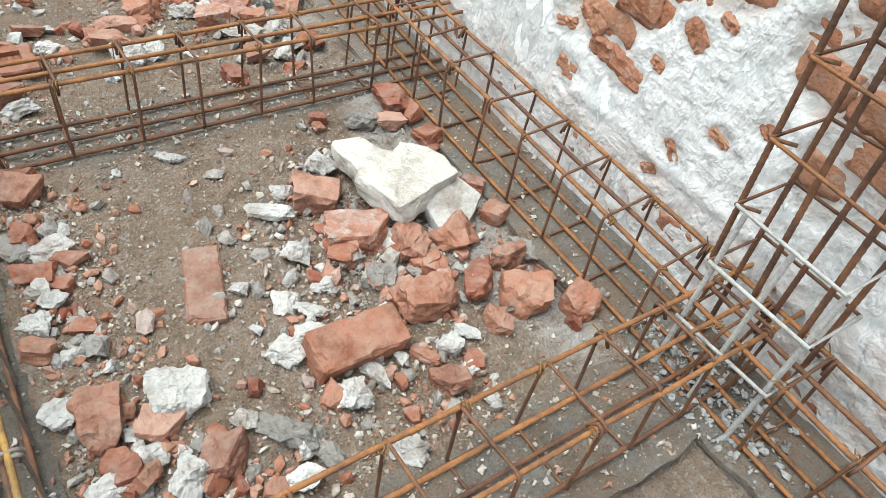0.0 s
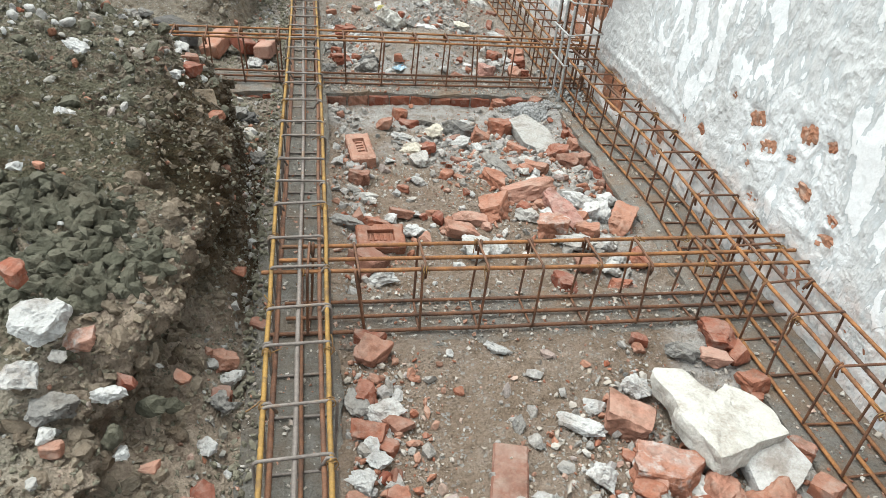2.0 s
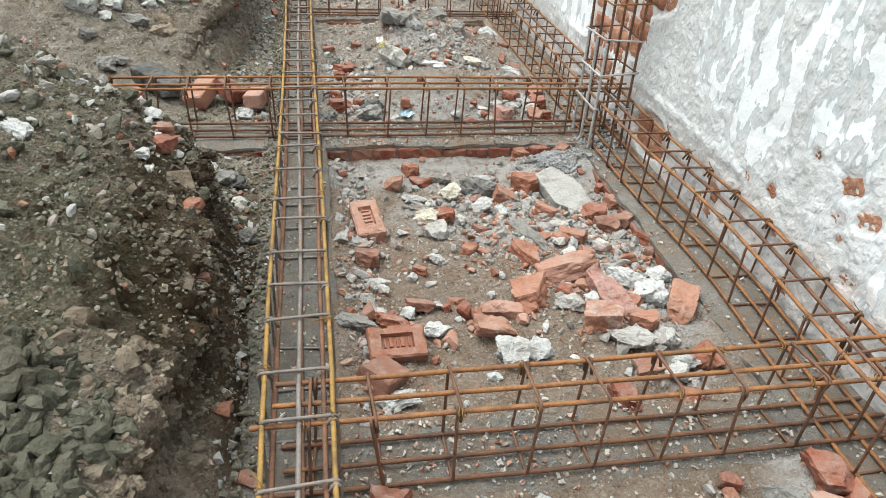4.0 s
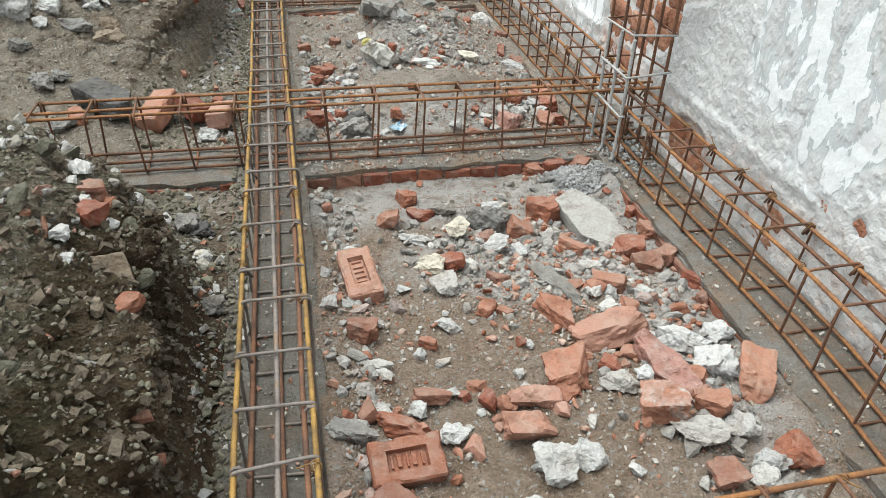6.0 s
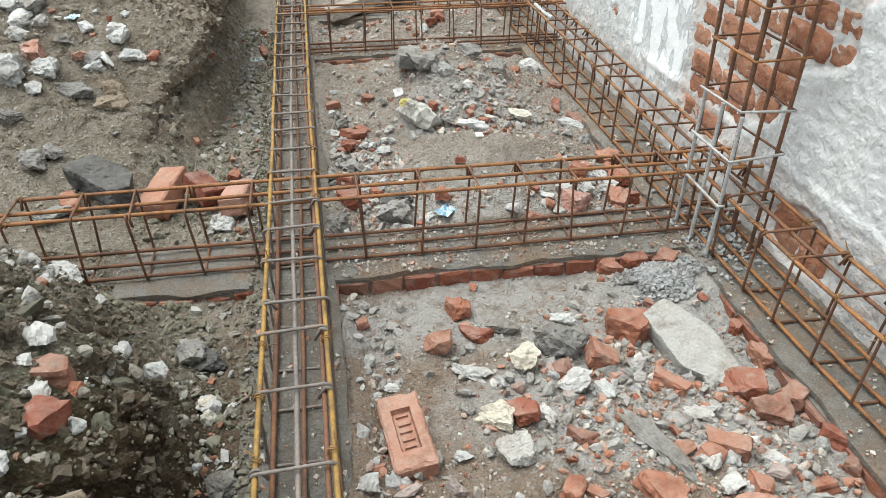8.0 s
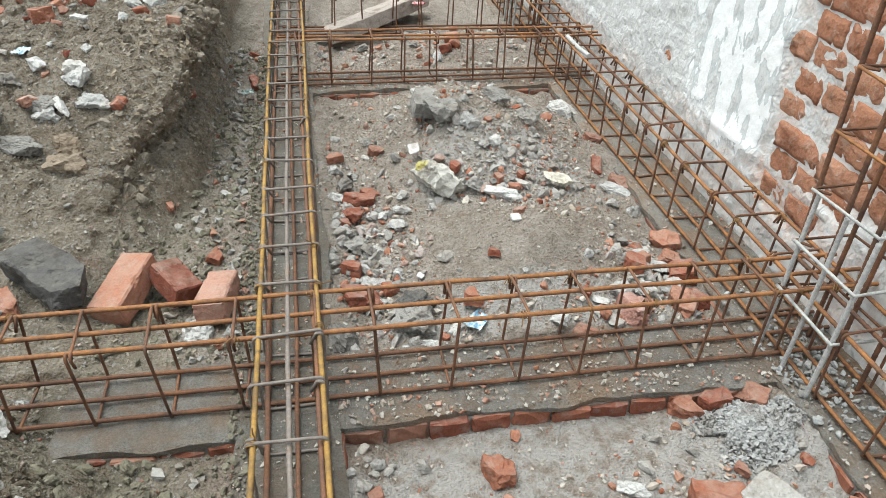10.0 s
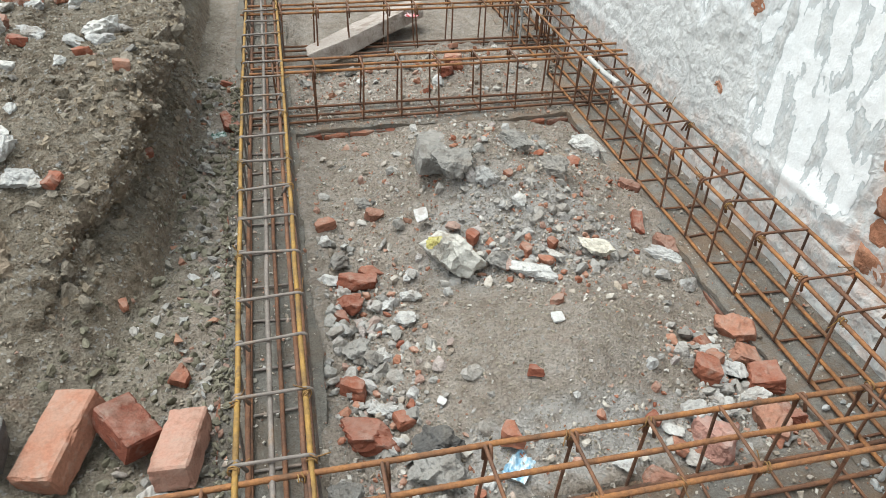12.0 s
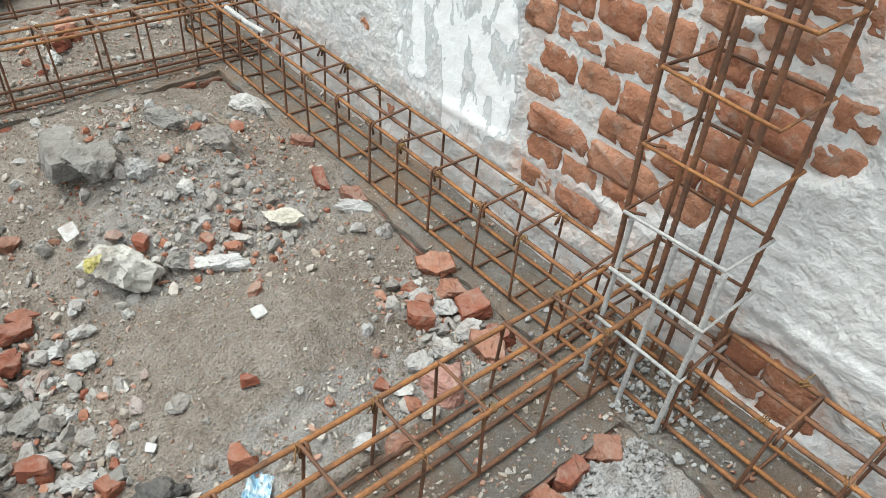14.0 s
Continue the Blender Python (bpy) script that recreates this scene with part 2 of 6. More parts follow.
    base = mix(t, box_mask(-0.65, 0.75, 0.50, 0.42), base, (0.66, 0.58, 0.46))
    dry = mix(t, 0.75, (0.68, 0.53, 0.40), ramp(t, mid.outputs["Fac"], [(0.34, (0.30, 0.22, 0.16)), (0.6, (0.78, 0.64, 0.50))]))
    base = mix(t, box_mask(-0.38, 1.12, 0.18, 0.46), base, dry)
    # pale mortar powder at the foot of the second cross band and along the right band
    powder = ramp(t, mid.outputs["Fac"], [(0.36, (0.15, 0.15, 0.15)), (0.52, (0.85, 0.85, 0.85))])
    for cx, cy, rx, ry in ((0.50, 2.98, 0.62, 0.17), (0.90, 2.45, 0.16, 0.75), (0.60, 2.62, 0.42, 0.22), (0.93, 1.0, 0.10, 0.6), (0.5, 3.46, 0.5, 0.08), (0.6, 4.15, 0.35, 0.2)):
        pm = nd(t, "Math", op="MULTIPLY")
        t.links.new(box_mask(cx, cy, rx, ry), pm.inputs[0])
        t.links.new(powder, pm.inputs[1])
        base = mix(t, pm.outputs[0], base, (0.84, 0.805, 0.76))
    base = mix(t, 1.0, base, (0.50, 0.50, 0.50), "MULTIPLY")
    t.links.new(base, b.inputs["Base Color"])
    b.inputs["Roughness"].default_value = 0.95
    b.inputs["Specular IOR Level"].default_value = 0.2
    bumps(t, b, [(mid.outputs["Fac"], 0.022), (fine.outputs["Fac"], 0.016), (grain.outputs["Fac"], 0.007), (peb.outputs["Distance"], 0.003)])
    return m


def piece_material(name, stops, dust, dust_amount, bump_size=1.0, rough=0.9, island=False, tone=0.64):
    """Broken masonry: a colour of its own for each piece, dusty blotches, gritty relief."""
    m, t, b = material(name)
    co = world_pos(t)
    if island:
        rnd = t.nodes.new("ShaderNodeNewGeometry").outputs["Random Per Island"]
    else:
        rnd = t.nodes.new("ShaderNodeObjectInfo").outputs["Random"]
    own = ramp(t, rnd, stops)
    n1 = tex(t, co, 28.0, 6, 0.65)
    n2 = tex(t, co, 150.0, 5, 0.7)
    pits = tex(t, co, 190.0, kind="TexVoronoi")
    c = mix(t, 0.7, own, ramp(t, n2.outputs["Fac"], [(0.3, (0.72, 0.72, 0.72)), (0.62, (1.08, 1.08, 1.08))]), "MULTIPLY")
    c = mix(t, ramp(t, n1.outputs["Fac"], [(0.52, (0, 0, 0)), (0.70, (dust_amount,) * 3)]), c, dust)
    up = t.nodes.new("ShaderNodeSeparateXYZ")
    t.links.new(t.nodes.new("ShaderNodeNewGeometry").outputs["True Normal"], up.inputs[0])
    lie = nd(t, "MapRange")
    lie.inputs[1].default_value, lie.inputs[2].default_value = 0.55, 1.0
    t.links.new(up.outputs[2], lie.inputs[0])
    film = nd(t, "Math", op="MULTIPLY")
    t.links.new(lie.outputs[0], film.inputs[0])
    t.links.new(ramp(t, tex(t, co, 17.0, 5, 0.65).outputs["Fac"], [(0.38, (0, 0, 0)), (0.68, (0.46, 0.46, 0.46))]), film.inputs[1])
    c = mix(t, film.outputs[0], c, dust)
    soil = tex(t, co, 11.0, 6, 0.7)
    c = mix(t, ramp(t, soil.outputs["Fac"], [(0.50, (0, 0, 0)), (0.66, (0.75, 0.75, 0.75))]), c, mix(t, 1.0, c, (0.52, 0.45, 0.40), "MULTIPLY"))
    c = mix(t, 1.0, c, (tone, tone, tone), "MULTIPLY")
    t.links.new(c, b.inputs["Base Color"])
    b.inputs["Roughness"].default_value = rough
    b.inputs["Specular IOR Level"].default_value = 0.25
    bumps(t, b, [(n1.outputs["Fac"], 0.022 * bump_size), (n2.outputs["Fac"], 0.0022 * bump_size), (pits.outputs["Distance"], 0.0004 * bump_size)])
    return m


def steel_material(name, stops, rough=0.75, flakes=0.5):
    m, t, b = material(name)
    co = world_pos(t)
    n1 = tex(t, co, 14.0, 5, 0.65)
    n2 = tex(t, co, 120.0, 4, 0.7)
    c = ramp(t, n1.outputs["Fac"], stops)
    c = mix(t, flakes, c, ramp(t, n2.outputs["Fac"], [(0.3, (0.45, 0.42, 0.40)), (0.65, (1.2, 1.15, 1.1))]), "MULTIPLY")
    c = mix(t, 1.0, c, (0.66, 0.66, 0.66), "MULTIPLY")
    t.links.new(c, b.inputs["Base Color"])
    b.inputs["Roughness"].default_value = rough
    b.inputs["Metallic"].default_value = 0.15
    b.inputs["Specular IOR Level"].default_value = 0.35
    bumps(t, b, [(n2.outputs["Fac"], 0.003)])
    return m


def concrete_material(name, stops, stain):
    m, t, b = material(name)
    co = world_pos(t)
    n1 = tex(t, co, 6.0, 6, 0.65)
    n2 = tex(t, co, 60.0, 6, 0.7)
    n3 = tex(t, co, 240.0, 4, 0.7)
    c = mix(t, 0.5, ramp(t, n1.outputs["Fac"], stops), ramp(t, n2.outputs["Fac"], stops))
    c = mix(t, ramp(t, tex(t, co, 16.0, 5, 0.7).outputs["Fac"], [(0.48, (0, 0, 0)), (0.68, (0.75, 0.75, 0.75))]), c, stain)
    c = mix(t, ramp(t, tex(t, co, 4.5, 6, 0.7).outputs["Fac"], [(0.46, (0, 0, 0)), (0.62, (0.7, 0.7, 0.7))]), c, tuple(1.35 * v for v in stain))
    c = mix(t, 0.45, c, ramp(t, n3.outputs["Fac"], [(0.3, (0.5, 0.5, 0.5)), (0.6, (1.1, 1.1, 1.1))]), "MULTIPLY")
    c = mix(t, 1.0, c, (0.56, 0.555, 0.54), "MULTIPLY")
    t.links.new(c, b.inputs["Base Color"])
    b.inputs["Roughness"].default_value = 0.9
    b.inputs["Specular IOR Level"].default_value = 0.3
    bumps(t, b, [(n1.outputs["Fac"], 0.02), (n2.outputs["Fac"], 0.008), (n3.outputs["Fac"], 0.003)])
    return m


def wall_material():
    """Old cement render: grey, gritty; patches of blistered white limewash high up and between the columns."""
    m, t, b = material("old_render")
    co = world_pos(t)
    n1 = tex(t, co, 3.2, 7, 0.65)
    n2 = tex(t, co, 22.0, 7, 0.7)
    n3 = tex(t, co, 110.0, 5, 0.7)
    grey = mix(t, 0.5, ramp(t, n1.outputs["Fac"], [(0.3, (0.44, 0.44, 0.435)), (0.5, (0.53, 0.535, 0.53)), (0.7, (0.63, 0.63, 0.615))]),
               ramp(t, n2.outputs["Fac"], [(0.3, (0.38, 0.38, 0.38)), (0.5, (0.53, 0.535, 0.53)), (0.7, (0.66, 0.655, 0.64))]))
    sep = t.nodes.new("ShaderNodeSeparateXYZ")
    t.links.new(co, sep.inputs[0])
    # limewash lies where a big blotchy noise, lifted with height, is high; it flakes along vertical runs
    run = t.nodes.new("ShaderNodeMapping")
    run.inputs["Scale"].default_value = (1, 1.7, 0.75)
    t.links.new(co, run.inputs["Vector"])
    flake = tex(t, run.outputs[0], 8.0, 5, 0.56)
    lime = t.nodes.new("ShaderNodeAttribute")
    lime.attribute_name = "limewash"
    add = nd(t, "Math", op="ADD")
    t.links.new(lime.outputs["Fac"], add.inputs[0])
    wide = nd(t, "Math", op="MULTIPLY_ADD")
    t.links.new(flake.outputs["Fac"], wide.inputs[0])
    wide.inputs[1].default_value, wide.inputs[2].default_value = 1.7, -0.35
    t.links.new(wide.outputs[0], add.inputs[1])
    white_mask = ramp(t, add.outputs[0], [(0.90, (0, 0, 0)), (0.915, (1, 1, 1))])
    blue = ramp(t, n1.outputs["Fac"], [(0.35, (0.71, 0.73, 0.735)), (0.6, (0.75, 0.755, 0.755)), (0.75, (0.71, 0.69, 0.63))])
    skim_mask = ramp(t, add.outputs[0], [(0.78, (0, 0, 0)), (0.90, (0.75, 0.75, 0.75))])
    thin = ramp(t, lime.outputs["Fac"], [(0.05, (0, 0, 0)), (0.15, (0.8, 0.8, 0.8)), (0.21, (0.8, 0.8, 0.8)), (0.30, (0.1, 0.1, 0.1))])
    worn = nd(t, "Math", op="MULTIPLY")
    t.links.new(thin, worn.inputs[0])
    t.links.new(ramp(t, n2.outputs["Fac"], [(0.34, (0.25, 0.25, 0.25)), (0.5, (1, 1, 1))]), worn.inputs[1])
    grey = mix(t, worn.outputs[0], grey, (0.66, 0.675, 0.68))
    c = mix(t, skim_mask, grey, (0.45, 0.485, 0.50))
    c = mix(t, white_mask, c, blue)
    rust = t.nodes.new("ShaderNodeAttribute")
    rust.attribute_name = "brickdust"
    dust = nd(t, "Math", op="MULTIPLY")
    t.links.new(rust.outputs["Fac"], dust.inputs[0])
    t.links.new(ramp(t, n2.outputs["Fac"], [(0.42, (0, 0, 0)), (0.6, (1, 1, 1))]), dust.inputs[1])
    c = mix(t, dust.outputs[0], c, (0.42, 0.225, 0.145))
    c = mix(t, 0.18, c, ramp(t, n3.outputs["Fac"], [(0.3, (0.55, 0.55, 0.55)), (0.6, (1.08, 1.08, 1.08))]), "MULTIPLY")
    t.links.new(c, b.inputs["Base Color"])
    b.inputs["Roughness"].default_value = 0.92
    b.inputs["Specular IOR Level"].default_value = 0.25
    lumps = tex(t, co, 38.0, 4, 0.55)
    rough_only = nd(t, "Math", op="MULTIPLY")
    t.links.new(lumps.outputs["Fac"], rough_only.inputs[0])
    t.links.new(ramp(t, add.outputs[0], [(0.62, (1, 1, 1)), (0.85, (0.2, 0.2, 0.2))]), rough_only.inputs[1])
    bumps(t, b, [(n2.outputs["Fac"], 0.004), (rough_only.outputs[0], 0.012), (n3.outputs["Fac"], 0.0006), (white_mask, 0.0012)])
    return m


M_GROUND = ground_material()
M_WALL = wall_material()
M_BAND = concrete_material("band_concrete", [(0.3, (0.26, 0.235, 0.205)), (0.5, (0.41, 0.385, 0.35)), (0.7, (0.56, 0.54, 0.51))], (0.36, 0.25, 0.17))
RED = [(0.0, (0.33, 0.105, 0.065)), (0.3, (0.42, 0.15, 0.09)), (0.55, (0.47, 0.19, 0.115)), (0.8, (0.53, 0.265, 0.18)), (1.0, (0.33, 0.155, 0.11))]
ORANGE = [(0.0, (0.53, 0.225, 0.14)), (0.35, (0.61, 0.30, 0.20)), (0.7, (0.66, 0.38, 0.29)), (1.0, (0.55, 0.235, 0.145))]
PALE = [(0.0, (0.66, 0.65, 0.63)), (0.3, (0.78, 0.775, 0.755)), (0.6, (0.58, 0.575, 0.56)), (0.85, (0.82, 0.805, 0.77)), (1.0, (0.54, 0.51, 0.47))]
GREY = [(0.0, (0.26, 0.25, 0.235)), (0.4, (0.36, 0.345, 0.32)), (0.75, (0.45, 0.435, 0.41)), (1.0, (0.30, 0.27, 0.235))]
M_RED = piece_material("red_brick", RED, (0.55, 0.46, 0.39), 0.5, 0.45, tone=0.56)
M_ORANGE = piece_material("orange_brick", ORANGE, (0.62, 0.50, 0.41), 0.45, 0.4, tone=0.54)
M_PALE = piece_material("pale_mortar", PALE, (0.50, 0.46, 0.40), 0.35, tone=0.72)
M_GREY = piece_material("grey_stone", GREY, (0.50, 0.46, 0.40), 0.4)
M_DARK = piece_material("dark_stone", [(0.0, (0.10, 0.10, 0.10)), (1.0, (0.17, 0.165, 0.16))], (0.30, 0.27, 0.23), 0.5)
M_CLOD = piece_material("damp_clay", [(0.0, (0.135, 0.132, 0.092)), (0.5, (0.18, 0.175, 0.125)), (1.0, (0.235, 0.22, 0.16))], (0.31, 0.29, 0.22), 0.5, 1.2, island=True, tone=0.55)
M_TAN = piece_material("tan_stone", [(0.0, (0.36, 0.28, 0.20)), (1.0, (0.44, 0.35, 0.26))], (0.28, 0.24, 0.19), 0.5)
M_WALLBRICK = piece_material("wall_brick", [(0.0, (0.52, 0.22, 0.125)), (0.4, (0.60, 0.285, 0.17)), (0.75, (0.66, 0.34, 0.215)), (1.0, (0.56, 0.24, 0.14))], (0.66, 0.50, 0.40), 0.7, 0.8, tone=0.60)
M_GRIT = piece_material("mixed_grit", [(0.0, (0.80, 0.78, 0.73)), (0.18, (0.52, 0.45, 0.37)), (0.38, (0.76, 0.73, 0.67)), (0.52, (0.48, 0.40, 0.31)), (0.66, (0.66, 0.61, 0.54)), (0.8, (0.58, 0.33, 0.23)), (1.0, (0.50, 0.21, 0.125))], (0.66, 0.61, 0.54), 0.35, 0.5, island=True, tone=0.66)
M_HEAPGRIT = piece_material("heap_grit", [(0.0, (0.27, 0.25, 0.18)), (0.4, (0.36, 0.335, 0.25)), (0.7, (0.29, 0.27, 0.195)), (0.93, (0.36, 0.33, 0.25)), (0.965, (0.74, 0.72, 0.67)), (1.0, (0.46, 0.22, 0.14))], (0.34, 0.31, 0.24), 0.3, 0.8, island=True, tone=0.56)
M_LOAMGRIT = piece_material("loam_grit", [(0.0, (0.40, 0.345, 0.27)), (0.4, (0.54, 0.475, 0.38)), (0.7, (0.44, 0.385, 0.30)), (0.88, (0.56, 0.50, 0.41)), (0.94, (0.80, 0.78, 0.74)), (1.0, (0.48, 0.24, 0.15))], (0.48, 0.42, 0.33), 0.3, 0.8, island=True)
M_BANDDIRT = concrete_material("dirty_band_concrete", [(0.3, (0.20, 0.185, 0.16)), (0.5, (0.34, 0.32, 0.285)), (0.7, (0.48, 0.465, 0.435))], (0.25, 0.20, 0.155))
M_RUST = steel_material("rusty_steel", [(0.3, (0.17, 0.10, 0.06)), (0.48, (0.34, 0.16, 0.074)), (0.62, (0.48, 0.225, 0.083)), (0.75, (0.23, 0.125, 0.08))])
M_RUSTDARK = steel_material("dark_rusty_steel", [(0.3, (0.11, 0.07, 0.052)), (0.5, (0.22, 0.112, 0.068)), (0.7, (0.33, 0.157, 0.078))])
M_YELLOW = steel_material("ochre_steel", [(0.3, (0.20, 0.125, 0.06)), (0.46, (0.36, 0.22, 0.07)), (0.6, (0.50, 0.30, 0.08)), (0.7, (0.22, 0.14, 0.07))], 0.7, 0.4)
M_GREYSTEEL = steel_material("grey_steel", [(0.3, (0.20, 0.17, 0.15)), (0.55, (0.30, 0.265, 0.24)), (0.72, (0.34, 0.22, 0.13))], 0.6)
M_WHITESTEEL = steel_material("cement_washed_steel", [(0.3, (0.52, 0.53, 0.53)), (0.55, (0.68, 0.69, 0.68)), (0.75, (0.48, 0.44, 0.40))], 0.85, 0.5)
M_WIRE = steel_material("tie_wire", [(0.3, (0.42, 0.25, 0.07)), (0.6, (0.30, 0.17, 0.08)), (0.75, (0.30, 0.28, 0.25))])
M_MORTAR = concrete_material("brick_mortar", [(0.3, (0.36, 0.345, 0.32)), (0.5, (0.46, 0.44, 0.41)), (0.7, (0.55, 0.53, 0.50))], (0.34, 0.24, 0.18))

# ---- ground: one sheet, finest between the wall and the heaps ----
def spread(lo, hi, fine, far_lo, far_hi):
    mid = np.arange(lo, hi, fine)
    grow_lo = lo - np.cumsum(fine * 1.25 ** np.arange(1, 60))
    grow_hi = mid[-1] + np.cumsum(fine * 1.25 ** np.arange(1, 60))
    return np.concatenate([grow_lo[grow_lo > far_lo][::-1], mid, grow_hi[grow_hi < far_hi]])


gx, gy = spread(-1.25, 1.26, 0.0095, -300, 300), spread(0.0, 5.9, 0.0095, -300, 300)
gx = np.unique(np.round(np.concatenate([gx, np.arange(-0.445, -0.305, 0.0022)]), 4))
GX, GY = np.meshgrid(gx, gy, indexing="ij")
# the columns of the sheet follow the foot of the steep flank
bend = np.interp(GY, FOOT_Y + FOOT2_Y, FOOT_X + FOOT2_X) + flank_wobble(GY) + 0.335
GX = GX + np.clip(bend, -0.16, 0.1) * step(-1.1, -0.46, GX) * step(-0.05, -0.30, GX) * (np.abs(GY - 3) < 6)
GZ = ground_at(np.clip(GX, -3, 3), np.clip(GY, -2, 9))
steep = step(0.02, 0.12, GZ) * (GX < -0.2) * (GX > -1.4)
gully = step(0.12, 0.45, fbm(0.35 * GZ, GY, 0.16, 4, 83, 0.6)) * step(-0.62, -0.45, GX)
wx, wy_ = 0.03 * fbm(GX, GY, 0.09, 3, 91), 0.03 * fbm(GX + 5, GY, 0.09, 3, 93)
lumpy = 0.034 * cracks(GY + wx, GZ * 0.9 + wy_, 0.115, 3) + 0.016 * cracks(GY + wx, GZ + wy_, 0.045, 5)
# the rim hangs out over a hollow near the foot of the flank
rise = np.clip(GZ / 0.36, 0, 1.3)
gash = bump(GY - 1.76 - 0.9 * (GZ - 0.376), 0, 0, 0, 0.020, 1) * step(0.12, 0.25, GZ) + bump(GY - 1.42 - 0.3 * GZ, 0, 0, 0, 0.015, 1) * step(0.2, 0.1, GZ) + bump(GY - 2.38 + 0.4 * GZ, 0, 0, 0, 0.018, 1)
hang = (0.030 + 0.030 * step(4.0, 4.3, GY)) * step(0.55, 0.95, rise) - (0.035 + 0.045 * step(1.7, 1.4, GY) + 0.05 * step(4.0, 4.3, GY)) * bump(rise, 0, 0.38, 0, 0.16, 1) - 0.07 * gash
GXo = GX + steep * (0.034 * fbm(1.2 * GZ, GY, 0.13, 6, 77, 0.68) + lumpy - 0.035 - 0.04 * gully + hang * step(-0.58, -0.44, GX))
top_lumps = step(0.15, 0.3, GZ) * (GX < -0.3) * (GX > -1.4)
GZ = GZ + steep * (0.012 * fbm(GX, GY, 0.04, 4, 87, 0.7)) + top_lumps * 0.012 * (cracks(GX + wx, GY + wy_, 0.06, 9) - 0.5)
under = (GX > LEFT_X0 + 0.02) & (GX < LEFT_X1 - 0.02) | (GX > RIGHT_X0 + 0.025)
for y0, y1 in CROSS.values():
    under |= (GY > y0 + 0.02) & (GY < y1 - 0.02) & (GX > LEFT_X0) & (GX < 1.3)
GZ = np.where(under & (GZ > -0.03), np.where((GY > 4.7) & (GZ > 0.012), GZ, -0.03), GZ)
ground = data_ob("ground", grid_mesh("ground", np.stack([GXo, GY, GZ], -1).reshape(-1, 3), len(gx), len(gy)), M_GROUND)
span = np.hypot(np.gradient(GXo, axis=0), np.gradient(GZ, axis=0)) * np.gradient(GY, axis=1)


def on_sheet(n, where, seed):
    """Places strewn evenly over the skin of the ground, where the mask holds."""
    r0 = np.random.RandomState(seed)
    i, j = np.nonzero(where)
    w = span[i, j]
    k = r0.choice(len(i), n, p=w / w.sum())
    at = np.stack([GXo[i[k], j[k]], GY[i[k], j[k]], GZ[i[k], j[k]]], 1)
    return at + r0.uniform(-0.004, 0.004, at.shape) * (1, 1, 0)


tagged(ground, "trampled sandy rubble soil with heaps of damp clay spoil", "ground", kind="structure")

# ---- wall: a thick old wall whose rendered face has fallen off in places ----
LIME = [(1.72, 0.86, 0.80, 0.36, 0.27), (2.42, 0.64, 0.36, 0.30, 0.39), (3.95, 0.52, 0.33, 0.32, 0.46), (1.36, 0.58, 0.20, 0.28, 0.50), (2.35, 0.40, 0.12, 0.14, 0.42), (2.04, 0.55, 0.16, 0.12, 0.38),
        (0.75, 0.45, 0.85, 0.62, 0.17), (1.62, 0.50, 0.5, 0.30, 0.19), (1.95, 0.78, 0.14, 0.22, 0.34), (4.6, 0.95, 0.5, 0.4, 0.42), (2.6, 1.3, 1.6, 0.35, 0.38), (1.28, 0.35, 0.12, 0.22, 0.34)]
BARE = [(3.62, 0.46, 0.15, 0.34), (3.44, 0.56, 0.20, 0.30), (3.30, 0.44, 0.10, 0.12), (3.17, 0.66, 0.14, 0.13), (3.14, 0.84, 0.16, 0.12), (3.40, 0.95, 0.34, 0.22), (3.60, 0.78, 0.2, 0.16),
        (0.44, 0.62, 0.12, 0.10), (0.36, 0.50, 0.09, 0.12), (0.40, 0.85, 0.22, 0.16), (2.99, 0.10, 0.14, 0.07),
        (1.06, 0.60, 0.13, 0.12), (0.90, 0.72, 0.26, 0.13), (0.94, 0.56, 0.10, 0.09), (1.00, 0.44, 0.09, 0.06)]
SPOTS = [(1.92, 0.43, 0.09), (1.91, 0.335, 0.075), (1.83, 0.38, 0.09), (1.68, 0.485, 0.09), (1.62, 0.345, 0.08), (1.48, 0.335, 0.06), (1.475, 0.275, 0.09), (2.06, 0.445, 0.05), (1.81, 0.22, 0.06), (2.19, 0.27, 0.05),
         (2.12, 0.17, 0.05), (1.88, 0.29, 0.06), (1.10, 0.375, 0.075), (1.055, 0.28, 0.10), (0.97, 0.375, 0.09), (0.885, 0.37, 0.10), (0.814, 0.43, 0.045), (0.755, 0.53, 0.07), (0.70, 0.585, 0.045), (0.92, 0.525, 0.10),
         (0.61, 0.38, 0.05), (0.525, 0.455, 0.06), (0.695, 0.285, 0.055), (0.73, 0.21, 0.05), (1.02, 0.43, 0.08), (1.71, 0.40, 0.05), (1.58, 0.50, 0.05), (2.32, 0.255, 0.05), (4.42, 0.33, 0.05), (4.75, 0.62, 0.07), (4.35, 0.60, 0.08)]
wy = np.arange(-0.6, 5.9, 0.010)
wy = np.concatenate([np.arange(-3.0, -0.6, 0.1), wy, np.arange(5.95, 12.0, 0.15)])
wz = np.concatenate([np.arange(-0.16, 1.0, 0.009), np.arange(1.05, 2.41, 0.06)])
WY, WZ = np.meshgrid(wy, wz, indexing="ij")
lime, bare = np.zeros_like(WY), np.zeros_like(WY)
ragged = 0.35 * fbm(WY, WZ, 0.10, 4, 5)
for cy, cz, ry, rz, v in LIME:
    lime = np.maximum(lime, v * step(1.25, 0.7, np.hypot((WY - cy) / ry, (WZ - cz) / rz) + ragged))
for cy, cz, ry, rz in BARE:
    bare = np.maximum(bare, step(1.25, 1.0, np.hypot((WY - cy) / ry, (WZ - cz) / rz) + ragged))
